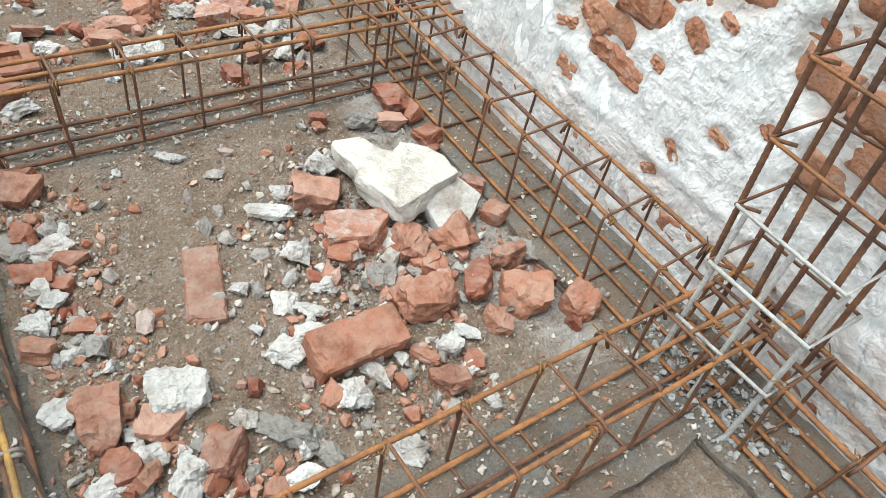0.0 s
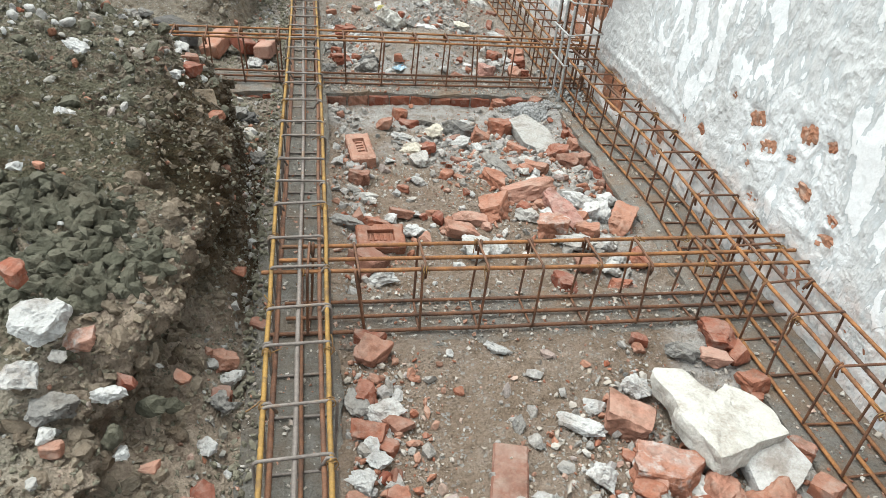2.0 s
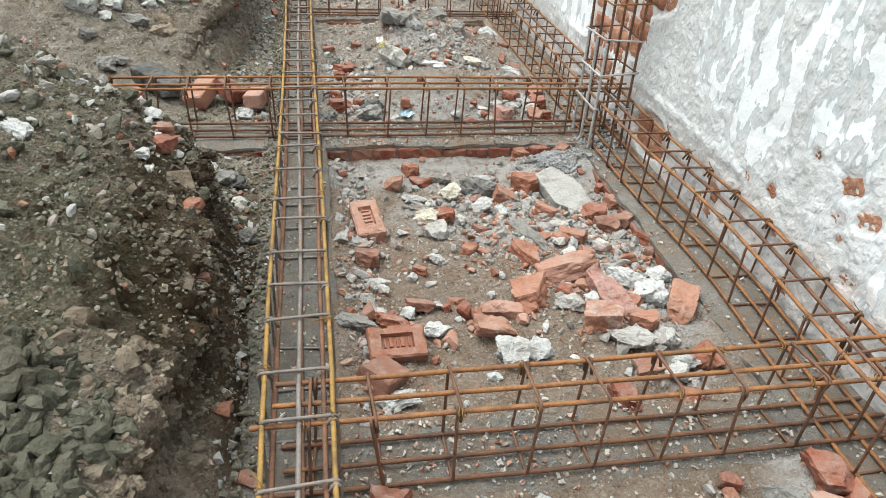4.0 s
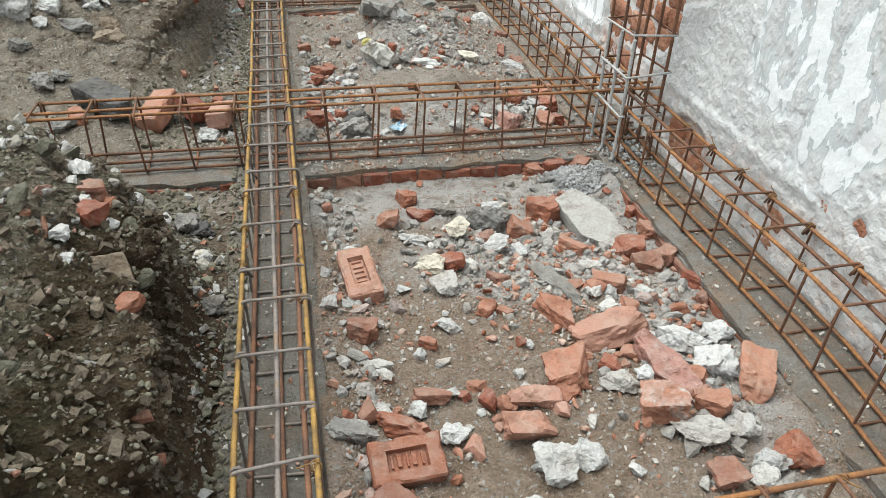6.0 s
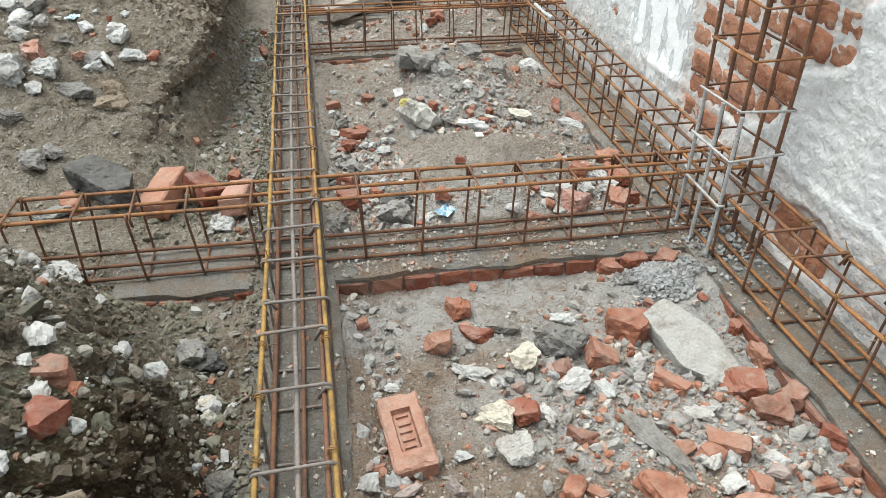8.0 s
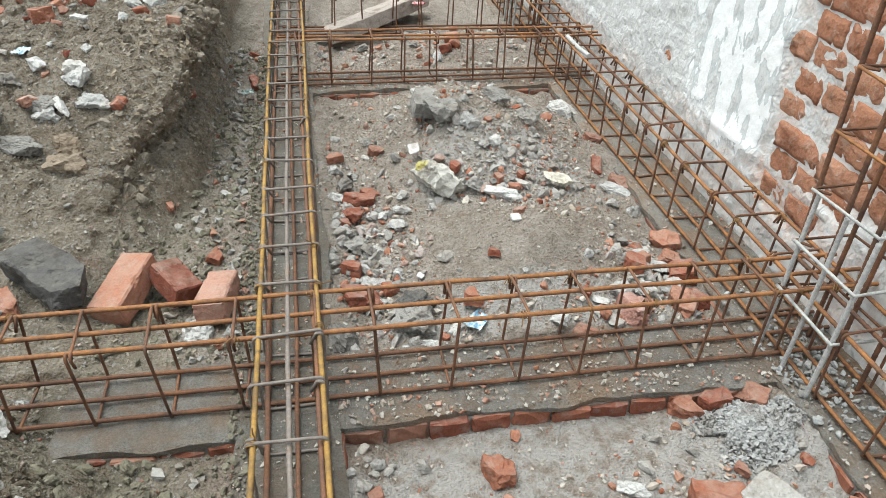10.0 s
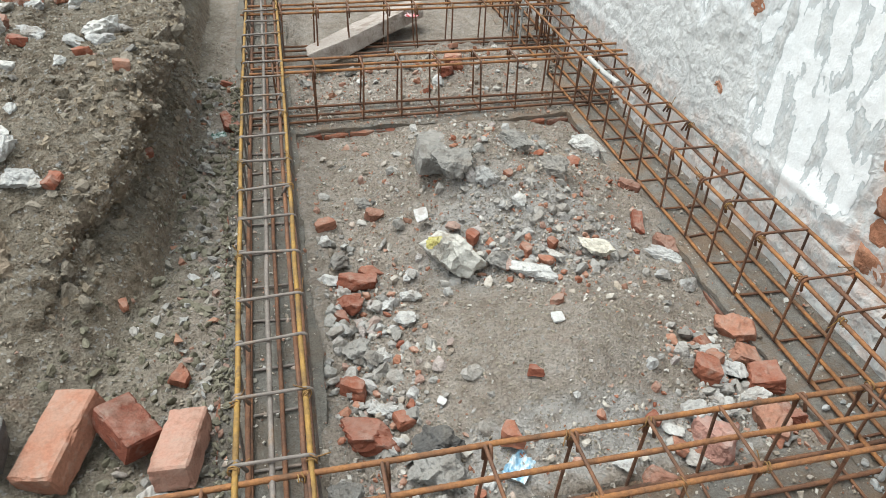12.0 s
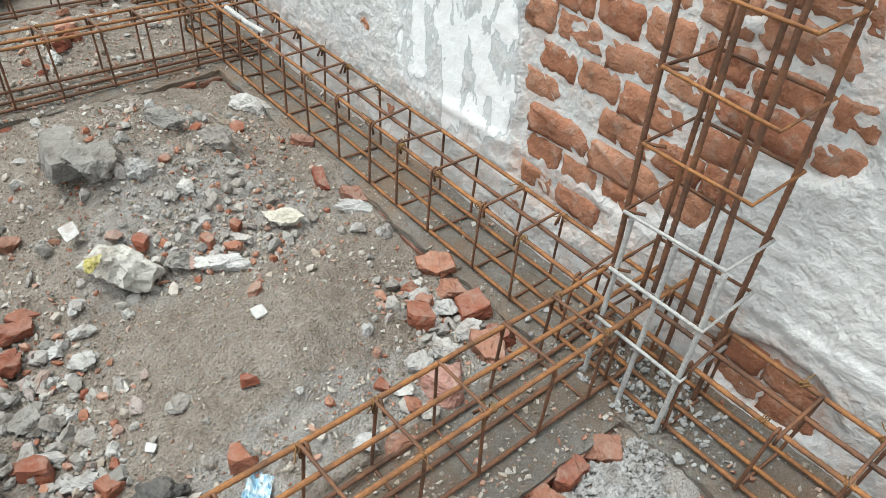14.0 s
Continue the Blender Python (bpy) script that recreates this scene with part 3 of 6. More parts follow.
for cy, cz, r in SPOTS:
    bare = np.maximum(bare, 0.42 * step(0.62, 0.42, np.hypot(WY - cy, (WZ - cz) * 1.2) / r + ragged))
low = step(0.27, 0.20, WZ + 0.05 * fbm(WY, WZ, 0.12, 3, 8))
lime *= 1 - step(0.1, 0.6, bare)
relief = 0.009 * fbm(WY, WZ, 0.22, 4, 51) + (0.0048 - 0.0028 * step(0.08, 0.2, lime)) * fbm(WY, WZ, 0.026, 3, 61, 0.75) - 0.003 * np.abs(fbm(WY, WZ, 0.03, 2, 71)) * (lime < 0.25) + 0.0015 * (lime > 0.3)
relief = relief * (1 - 0.65 * bare) - 0.015 * bare + 0.006 * bump(WZ, 0, 0.25, 0, 0.02, 1) * step(-0.1, 0.3, fbm(WY, WZ, 0.3, 2, 81))
wall_face = grid_mesh("wall_east", np.stack([WALL_X - relief, WY, WZ], -1).reshape(-1, 3), len(wy), len(wz), flip=True)
for key, values in (("limewash", lime), ("brickdust", np.clip(0.32 * bare + 0.32 * low, 0, 1))):
    at = wall_face.attributes.new(key, "FLOAT", "POINT")
    at.data.foreach_set("value", values.astype(np.float32).ravel())
wall = data_ob("wall_east", wall_face, M_WALL)
tagged(wall, "old wall with rough grey render, flaking limewash and bare brick", "wall", kind="structure")
bm = bmesh.new()
bmesh.ops.create_cube(bm, size=1, matrix=Matrix.LocRotScale((WALL_X + 0.135, 4.5, 1.12), None, (0.22, 15.0, 2.56)))
mesh_ob("wall_core", bm, M_MORTAR, wall)


def rough_brick(seed, l, w, h, cut=0.012, wear=0.003, face=(5, 3)):
    """A worn brick: box with nibbled corners and uneven faces, about 60 triangles. Centred on its middle."""
    rng = random.Random(seed)
    bm = bmesh.new()
    bmesh.ops.create_cube(bm, size=1, matrix=Matrix.Diagonal((l, w, h, 1)))
    bmesh.ops.bevel(bm, geom=bm.edges[:], offset=cut * 0.5, segments=1, affect="EDGES")
    bmesh.ops.subdivide_edges(bm, edges=[e for e in bm.edges if e.calc_length() > l * 0.4], cuts=2, use_grid_fill=True)
    for v in bm.verts:
        v.co += Vector((rng.gauss(0, wear), rng.gauss(0, wear), rng.gauss(0, wear)))
    me = bpy.data.meshes.new("brick")
    bm.to_mesh(me)
    bm.free()
    return me


def eroded_face(seed, l, h, depth=0.03):
    """A weathered brick in a wall: rounded outline, a broken face. Its face looks to -x."""
    rng = random.Random(seed)
    n, k = 8, 6
    vs, fs = [], []
    for i in range(n + 1):
        for j in range(k + 1):
            u, v = i / n * 2 - 1, j / k * 2 - 1
            e = max(abs(u), abs(v))
            edge = 1.0 if e > 0.99 else 0.0
            sq = 1.03 - 0.05 * abs(u * v)
            fall = 0.6 * max(0.0, (e - 0.8) / 0.2) ** 2
            x = -0.005 + 0.004 * fall + (0.0 if edge else rng.gauss(0, 0.0022)) + 0.004 * noise.fractal(Vector((u * 1.6 + seed, v * 1.6, seed * 0.7)), 0.8, 2.0, 3)
            vs.append((x if not edge else 0.001, (u * l / 2 * sq) * (1 + 0.06 * noise.noise(Vector((u * 1.3, v * 1.3, seed)))) + rng.gauss(0, 0.002), (v * h / 2 * sq) * (1 + 0.08 * noise.noise(Vector((v * 1.2, u * 1.7, seed + 9)))) + rng.gauss(0, 0.002)))
    for i in range(n):
        for j in range(k):
            a = i * (k + 1) + j
            fs.append((a, a + 1, a + k + 2, a + k + 1))
    base = len(vs)
    rim = [i * (k + 1) for i in range(n + 1)] + [n * (k + 1) + j for j in range(1, k + 1)] + [i * (k + 1) + k for i in range(n - 1, -1, -1)] + [j for j in range(k - 1, 0, -1)]
    for i in rim:
        vs.append((depth, vs[i][1], vs[i][2]))
    m = len(rim)
    for i in range(m):
        j = (i + 1) % m
        fs.append((rim[i], rim[j], base + j, base + i))
    me = bpy.data.meshes.new("brick")
    me.from_pydata(vs, [], fs)
    me.polygons.foreach_set("use_smooth", [True] * len(me.polygons))
    me.materials.append(M_WALLBRICK)
    return me


# ---- concrete bands on their brick footings ----
def band(name, x0, x1, y0, y1, label, thick=0.016, seed=0, mat=None):
    """A thin, hand-levelled concrete band with ragged edges."""
    along_y = (y1 - y0) > (x1 - x0)
    L, W = (y1 - y0, x1 - x0) if along_y else (x1 - x0, y1 - y0)
    nl, nw = max(2, int(L / 0.018)), 13
    u = np.linspace(0, 1, nl)
    prof = np.concatenate([[0.3, 0], np.linspace(0, 1, nw), [1, 0.7]])
    zed = np.concatenate([[-thick, -thick], np.zeros(nw), [-thick, -thick]])
    U, P = np.meshgrid(u * L, prof, indexing="ij")
    Z = np.repeat(zed[None], nl, 0).copy()
    ex = 0.018 * fbm(U, P * 5, 0.12, 4, 90 + seed) * (1 - 2 * P) * (np.abs(P - 0.5) > 0.38)
    across = P * W + ex
    Z += np.where(np.repeat((zed == 0)[None], nl, 0), 0.006 * fbm(U, P * W, 0.12, 3, 130 + seed) + 0.003 * fbm(U, P * W, 0.03, 3, 140 + seed), 0)
    rim = (np.abs(P - 0.5) > 0.49) & (Z > -0.01)
    Z = np.where(rim, Z - 0.003 + 0.006 * fbm(U, P, 0.06, 2, 150 + seed), Z)
    if along_y:
        v = np.stack([x0 + across, y0 + U, Z], -1)
    else:
        v = np.stack([x0 + U, y0 + across, Z], -1)
    me = grid_mesh(name, v.reshape(-1, 3), nl, len(prof), flip=not along_y)
    me.polygons.foreach_set("use_smooth", np.zeros(len(me.polygons), bool))
    ob = data_ob(name, me, mat or M_BAND)
    return tagged(ob, label, "concrete band", kind="structure")


band_left = band("band_left", LEFT_X0, LEFT_X1, -0.6, 9.0, "long grey concrete band under a reinforcement cage", seed=1, mat=M_BANDDIRT)
band_right = band("band_right", RIGHT_X0, WALL_X + 0.01, -0.6, 9.0, "grey concrete band along the foot of the old wall", seed=2)
bands = {}
for k, (y0, y1) in CROSS.items():
    far = {"b": -0.62, "z": LEFT_X0 + 0.2, "d": -0.3}.get(k, LEFT_X0 + 0.02)
    bands[k] = band("band_cross_" + k, far if k == "b" else LEFT_X1 - 0.01, RIGHT_X0 + 0.01, y0, y1, "grey concrete band between two foundation trenches", seed=3 + ord(k))
    bands[k].location.z = -0.0015
def footing_core(owner, x0, x1, y0, y1):
    """Mortar bed in which the footing bricks sit."""
    bm = bmesh.new()
    bmesh.ops.create_cube(bm, size=1, matrix=Matrix.LocRotScale(((x0 + x1) / 2, (y0 + y1) / 2, -0.085 - owner.location.z), None, (x1 - x0, y1 - y0, 0.13)))
    mesh_ob("mortar_bed", bm, M_MORTAR, owner)


for k, (y0, y1) in CROSS.items():
    footing_core(bands[k], -0.60 if k == "b" else LEFT_X1 - 0.02, RIGHT_X0 + 0.02, y0 + 0.0005, y1 - 0.002)
footing_core(band_left, LEFT_X0 + 0.001, LEFT_X1 - 0.001, -0.6, 9.0)
footing_core(band_right, RIGHT_X0 + 0.001, WALL_X + 0.03, -0.6, 9.0)
# the left end of the second band pokes out past the long one
HEADERS = [rough_brick(200 + i, 0.091, 0.10, 0.072, 0.010, 0.002) for i in range(5)]
STRETCH = [rough_brick(220 + i, 0.190, 0.095, 0.072, 0.010, 0.0025) for i in range(4)]
for me in HEADERS + STRETCH:
    me.materials.append(M_RED)


def footing_course(owner, start, end, inward, headers, z, seed, gaps=0.0, skew=2.0):
    """A course of bricks under the edge of a band, from start to end; inward points under the band."""
    rng = random.Random(seed)
    a, b = Vector(start), Vector(end)
    d = (b - a).normalized()
    pitch = 0.0955 if headers else 0.196
    n = round((b - a).length / pitch)
    turn = math.degrees(math.atan2(d.y, d.x))
    for i in range(n):
        if rng.random() < gaps:
            continue
        p = a + d * (pitch * (i + 0.5)) + Vector(inward) * (0.044 + rng.gauss(0, 0.003))
        ob = data_ob("brick", rng.choice(HEADERS if headers else STRETCH), None, owner)
        ob.matrix_basis = pose(p.x, p.y, z + rng.gauss(0, 0.002) - owner.location.z, rng.gauss(0, 1), rng.gauss(0, 1), turn + rng.gauss(0, skew))


footing_course(bands["b"], (LEFT_X1, CROSS["b"][0], 0), (RIGHT_X0, CROSS["b"][0], 0), (0, 1, 0), True, -0.0535, 1)
footing_course(bands["b"], (-0.60, CROSS["b"][0], 0), (LEFT_X0, CROSS["b"][0], 0), (0, 1, 0), True, -0.056, 2)
footing_course(bands["a"], (LEFT_X1, CROSS["a"][0], 0), (RIGHT_X0, CROSS["a"][0], 0), (0, 1, 0), False, -0.056, 3)
footing_course(bands["c"], (LEFT_X1, CROSS["c"][0], 0), (RIGHT_X0, CROSS["c"][0], 0), (0, 1, 0), True, -0.056, 4)
footing_course(bands["z"], (LEFT_X1, CROSS["z"][1], 0), (RIGHT_X0, CROSS["z"][1], 0), (0, -1, 0), False, -0.068, 5)
for k0, k1, s in (("z", "a", 6), ("a", "b", 7), ("b", "c", 8), ("c", "d", 9)):
    y0, y1 = CROSS[k0][1], CROSS[k1][0]
    footing_course(band_left, (LEFT_X1, y0, 0), (LEFT_X1, y1, 0), (-1, 0, 0), False, -0.057, s)
    footing_course(band_right, (RIGHT_X0, y0, 0), (RIGHT_X0, y1, 0), (1, 0, 0), False, -0.057, s + 10, 0.1, 4.0)
    footing_course(band_left, (LEFT_X0, y0, 0), (LEFT_X0, y1, 0), (1, 0, 0), False, -0.057, s + 20)

# ---- bars ----
def tube(points, radius, sides=7, ribs=False, closed=False):
    """A bar along the points; ribbed bars swell a little every 8 mm."""
    P = [Vector(p) for p in points]
    if ribs:
        Q = []
        for a, b in zip(P, P[1:]):
            n = max(1, int((b - a).length / 0.0075))
            Q += [a.lerp(b, i / n) for i in range(n)]
        P = Q + [P[-1]]
    n = len(P)
    vs, fs = [], []
    side = None
    for i, p in enumerate(P):
        d = (P[min(i + 1, n - 1)] - P[max(i - 1, 0)]).normalized()
        if side is None:
            side = d.orthogonal().normalized()
        side = (side - d * side.dot(d)).normalized()
        up = d.cross(side)
        r = radius * (1.13 if ribs and i % 2 else 1.0)
        for s in range(sides):
            w = 2 * math.pi * s / sides
            vs.append(p + side * (r * math.cos(w)) + up * (r * math.sin(w)))
    for i in range(n - 1):
        for s in range(sides):
            q = (s + 1) % sides
            fs.append((i * sides + s, i * sides + q, (i + 1) * sides + q, (i + 1) * sides + s))
    fs.append(tuple(range(sides))[::-1])
    fs.append(tuple((n - 1) * sides + s for s in range(sides)))
    me = bpy.data.meshes.new("bar")
    me.from_pydata(vs, [], fs)
    me.polygons.foreach_set("use_smooth", [len(f) < 5 for f in fs])
    return me


def loop_points(w, h, r=0.012, hook=0.035):
    """A closed rectangular stirrup in the x-z plane, from z = 0, whose two ends hook in at one top corner."""
    pts = []
    corners = [(w / 2, h, 0), (w / 2, 0, 270), (-w / 2, 0, 180), (-w / 2, h, 90)]
    order = [(-w / 2, h), (-w / 2, 0), (w / 2, 0), (w / 2, h), (-w / 2, h)]
    pts.append(Vector((-w / 2 + hook * 0.75, 0.004, h - hook * 0.8)))
    for i, (x, z) in enumerate(order):
        px, pz = order[i - 1] if i else (-w / 2 + 0.02, h)
        nx, nz = order[i + 1] if i < 4 else (-w / 2, h - hook)
        a, b, c = Vector((px, 0, pz)), Vector((x, 0, z)), Vector((nx, 0, nz))
        y = 0.0045 if i == 0 else (-0.0045 if i == 4 else 0)
        p0, p1 = b + (a - b).normalized() * r, b + (c - b).normalized() * r
        for k in range(4):
            f = k / 3
            q = p0 * (1 - f) ** 2 + b * (2 * f * (1 - f)) + p1 * f ** 2
            pts.append(q + Vector((0, y, 0)))
    pts.append(Vector((-w / 2 + 0.006, -0.0045, h - hook)))
    return pts


def wire_knot(seed, r=0.009):
    """A twist of binding wire round a crossing, with two bent tails."""
    rng = random.Random(seed)
    pts = []
    for i in range(26):
        a = i / 25 * 4 * math.pi
        pts.append((math.cos(a) * r, -0.007 + 0.014 * i / 25 + rng.gauss(0, 0.0008), math.sin(a) * r))
    for i in range(1, 5):
        pts.append((r + 0.004 * i, 0.007 + 0.002 * i, 0.004 * i + rng.gauss(0, 0.001)))
    return tube(pts, 0.0014, 4)


KNOTS = [wire_knot(300 + i) for i in range(4)]
for me in KNOTS:
    me.materials.append(M_WIRE)


def cage(label, along, lo, hi, c0, c1, z0, z1, pitch, phase, mats, bow=None, seed=0, bar_r=0.0050, mids=True, lap=False, group="reinforcement cages"):
    """A beam cage: six ribbed bars and rectangular stirrups. along: 'x' or 'y'; c0, c1: its sides."""
    rng = random.Random(seed)
    side_mat, mid_mat, low_mat, loop_mat = mats
    root = empty("rebar_cage", ((lo if along == "x" else (c0 + c1) / 2), (lo if along == "y" else (c0 + c1) / 2), 0))
    inv = Matrix.Translation(root.location).inverted()
    bend = bow or (lambda s: (0.0, 0.0))
    rows = [(c0, z1, side_mat), (c1, z1, side_mat), (c0, z0, low_mat), (c1, z0, low_mat)]
    if mids:
        rows += [((c0 + c1) / 2, z1 - 0.004, mid_mat), ((c0 + c1) / 2, z0, low_mat)]
    if lap:
        rows += [(c0 + 0.016, z1 - 0.06, low_mat), (c1 - 0.013, z1 - 0.012, low_mat)]
    for c, z, mat in rows:
        pts, ph = [], rng.uniform(0, 6)
        ends = (rng.uniform(-0.03, 0.03), rng.uniform(-0.03, 0.03))
        n = max(4, int((hi - lo) / 0.12))
        for i in range(n + 1):
            s = lo + ends[0] + (hi - lo + ends[1] - ends[0]) * i / n
            dx, dz = bend(s)
            c_, z_ = c + dx + 0.0035 * math.sin(s * 2.1 + ph) + rng.gauss(0, 0.0006), z + dz + 0.003 * math.sin(s * 1.7 + ph * 2)
            pts.append((s, c_, z_) if along == "x" else (c_, s, z_))
        ob = data_ob("bar", tube(pts, bar_r, 6, True), mat, root)
        ob.matrix_basis = inv
    loop = tube(loop_points(c1 - c0 + 2.6 * bar_r, z1 - z0 + 2.6 * bar_r), 0.0036, 6)
    loop.materials.append(loop_mat)
    s = phase
    while s < hi - 0.01:
        if s > lo + 0.01:
            dx, dz = bend(s)
            ob = data_ob("stirrup", loop, None, root)
            z = z0 - 1.3 * bar_r + dz
            j = (rng.gauss(0, 2.0), rng.gauss(0, 1.0), rng.gauss(0, 2.5))
            flip = 180 if rng.random() < 0.5 else 0
            if along == "x":
                m = pose(s + rng.gauss(0, 0.008), (c0 + c1) / 2 + dx, z, j[0], j[1], 90 + j[2] + flip)
            else:
                m = pose((c0 + c1) / 2 + dx, s + rng.gauss(0, 0.008), z, j[0], j[1], j[2] + flip)
            ob.matrix_basis = inv @ m
            for c in (c0, c1):
                if rng.random() < 0.55:
                    k = data_ob("tie_wire", rng.choice(KNOTS), None, root)
                    q = (s, c + dx, z1 + dz) if along == "x" else (c + dx, s, z1 + dz)
                    k.matrix_basis = inv @ pose(*q, rng.uniform(-30, 30), rng.uniform(0, 360), (90 if along == "x" else 0) + rng.gauss(0, 12))
        s += pitch
    return tagged(root, label, "rebar cage", group)


RUSTY = (M_RUST, M_RUST, M_RUSTDARK, M_RUSTDARK)


def right_bow(s):
    return 0.035 * math.exp(-((s - 2.15) / 0.42) ** 2), 0.0


cage("long beam cage of ochre steel bars with grey stirrups", "y", -0.35, 9.0, -0.186, -0.060, 0.012, 0.212, 0.1447, 1.925 - 15 * 0.1447, (M_YELLOW, M_GREYSTEEL, M_RUSTDARK, M_GREYSTEEL), seed=1, lap=True)
cage("long rusty beam cage along the foot of the wall", "y", -0.35, 9.0, 1.058, 1.194, 0.012, 0.202, 0.1515, 0.639 - 6 * 0.1515, (M_RUST, M_RUSTDARK, M_RUST, M_RUSTDARK), right_bow, seed=2)
cage("rusty cross beam cage beside the column bars", "x", -0.188, 1.25, 0.284, 0.418, 0.012, 0.205, 0.152, -0.07, RUSTY, seed=3)
cage("rusty cross beam cage resting on the long cages", "x", -0.188, 1.25, 1.488, 1.608, 0.012, 0.203, 0.151, 0.034 - 0.151, RUSTY, seed=4)
cage("rusty cross beam cage running out over the spoil heap", "x", -0.86, 1.25, 3.216, 3.344, 0.012, 0.206, 0.1515, -0.834, RUSTY, seed=5)
cage("rusty cross beam cage behind the rubble heap", "x", -0.188, 1.28, 5.03, 5.14, 0.012, 0.203, 0.150, -0.085, RUSTY, seed=6)
cage("rusty cross beam cage behind the stone slab", "x", -0.188, 1.28, 5.67, 5.79, 0.012, 0.203, 0.150, -0.05, RUSTY, seed=7)


def column_bars(x0, x1, y0, y1, top, seed, lean=(0.0, 0.0)):
    """Six upright ribbed bars with stirrups; the room side is splashed with cement low down."""
    rng = random.Random(seed)
    root = empty("column_rebar", ((x0 + x1) / 2, (y0 + y1) / 2, 0))
    inv = Matrix.Translation(root.location).inverted()

    def put(name, me, mat):
        ob = data_ob(name, me, mat, root)
        ob.matrix_basis = inv

    ym = (y0 + y1) / 2
    for x, y in ((x0, y0), (x0, ym), (x0, y1), (x1, y0), (x1, ym), (x1, y1)):
        front = x == x0
        z_split = 0.435 if front else 0.0
        jx, jy = rng.gauss(0, 0.004), rng.gauss(0, 0.005)
        if front:
            put("starter_bar", tube([(x, y, 0.0), (x + 0.002, y, 0.22), (x, y, z_split)], 0.0053, 8, True), M_WHITESTEEL)
            x, y = x + 0.016, y + 0.017
            z_split = 0.30
        put("column_bar", tube([(x, y, z_split), (x + jx + lean[0] * 0.3, y + jy + lean[1] * 0.3, 0.6), (x + 2 * jx + lean[0], y + 2 * jy + lean[1], top)], 0.0054, 8, True), M_RUSTDARK)
    z = 0.174
    i = 0
    while z < top - 0.05:
        w, d = (x1 - x0) + 0.018, (y1 - y0) + 0.018
        tip = max(0.0, (z - 0.3) / (top - 0.3))
        cx, cy = (x0 + x1) / 2 + (0.006 if i > 2 else 0) + lean[0] * tip, ym + lean[1] * tip
        c = [(cx - w / 2, cy - d / 2), (cx + w / 2, cy - d / 2), (cx + w / 2, cy + d / 2), (cx - w / 2, cy + d / 2)]
        skew = [rng.gauss(0, 0.006) for _ in range(4)]
        front = [(c[3][0], c[3][1], z + skew[3]), (c[0][0], c[0][1], z + skew[0]), (c[1][0], c[1][1], z + skew[1])]
        back = [(c[1][0], c[1][1], z + skew[1]), (c[2][0], c[2][1], z + skew[2]), (c[3][0], c[3][1], z + skew[3]), (c[3][0] + 0.02, c[3][1] - 0.035, z + skew[3] + 0.004)]
        white = i < 2
        put("stirrup", tube(front[:3] if white else front, 0.0043 if white else 0.0036, 6), M_WHITESTEEL if i < 3 else M_RUST)
        put("stirrup", tube(back, 0.0036, 6), M_RUSTDARK)
        z += 0.1345
        i += 1
    return tagged(root, "upright rusty column bars, white with cement at their foot", "column rebar", "column starter bars")


column_bars(1.04, 1.178, 3.074, 3.268, 1.45, 1, (0.0, 0.055))
column_bars(1.055, 1.20, 0.205, 0.405, 1.45, 2, (-0.045, 0.07))
column_bars(1.045, 1.185, 5.72, 5.90, 1.45, 3)
column_bars(1.05, 1.19, -2.6, -2.4, 1.45, 4)

rod = data_ob("steel_rod", tube([(1.072, 4.99, 0.213), (1.078, 4.86, 0.207), (1.086, 4.75, 0.211)], 0.0085, 8, True), M_WHITESTEEL)
tagged(rod, "short steel rod white with cement on the cage", "steel rod")

# ---- loose masonry ----
def unit_mesh(bm, name):
    """Scale a bmesh to a unit box round its middle and turn it into mesh data."""
    lo = Vector([min(v.co[i] for v in bm.verts) for i in range(3)])
    hi = Vector([max(v.co[i] for v in bm.verts) for i in range(3)])
    for v in bm.verts:
        v.co = Vector([(v.co[i] - (lo[i] + hi[i]) / 2) / (hi[i] - lo[i]) for i in range(3)])
    me = bpy.data.meshes.new(name)
    bm.to_mesh(me)
    bm.free()
    return me


def crumble(bm, amount, size, seed, flat=0.35):
    off = Vector((seed * 3.1, seed * 1.7, -seed * 2.3))
    for v in bm.verts:
        n = noise.fractal(v.co / size + off, 0.8, 2.0, 4)
        v.co += v.co.normalized() * (n * amount)


def fragment_mesh(seed, cuts=3, fine=True):
    """A brick broken across: flat moulded faces on some sides, rough breaks on the others."""
    rng = random.Random(seed)
    bm = bmesh.new()
    bmesh.ops.create_cube(bm, size=1, matrix=Matrix.Diagonal((1.5, 1.0, 0.8, 1)))
    for _ in range(cuts):
        n = Vector((rng.gauss(0, 1), rng.gauss(0, 0.8), rng.gauss(0, 0.5))).normalized()
        reach = 0.5 * (abs(n.x) * 1.5 + abs(n.y) + abs(n.z) * 0.8)
        res = bmesh.ops.bisect_plane(bm, geom=bm.verts[:] + bm.edges[:] + bm.faces[:], plane_co=n * reach * rng.uniform(0.36, 0.66), plane_no=n, clear_outer=True)
        bmesh.ops.holes_fill(bm, edges=[e for e in bm.edges if e.is_boundary])
    bmesh.ops.triangulate(bm, faces=bm.faces[:])
    for _ in range(3 if fine else 2):
        bmesh.ops.subdivide_edges(bm, edges=[e for e in bm.edges if e.calc_length() > (0.2 if fine else 0.35)], cuts=1)
        bmesh.ops.triangulate(bm, faces=[f for f in bm.faces if len(f.verts) > 3])
    bmesh.ops.smooth_vert(bm, verts=bm.verts[:], factor=0.4, use_axis_x=True, use_axis_y=True, use_axis_z=True)
    crumble(bm, 0.10, 0.42, seed)
    crumble(bm, 0.035, 0.13, seed + 31)
    return unit_mesh(bm, "brick_fragment")


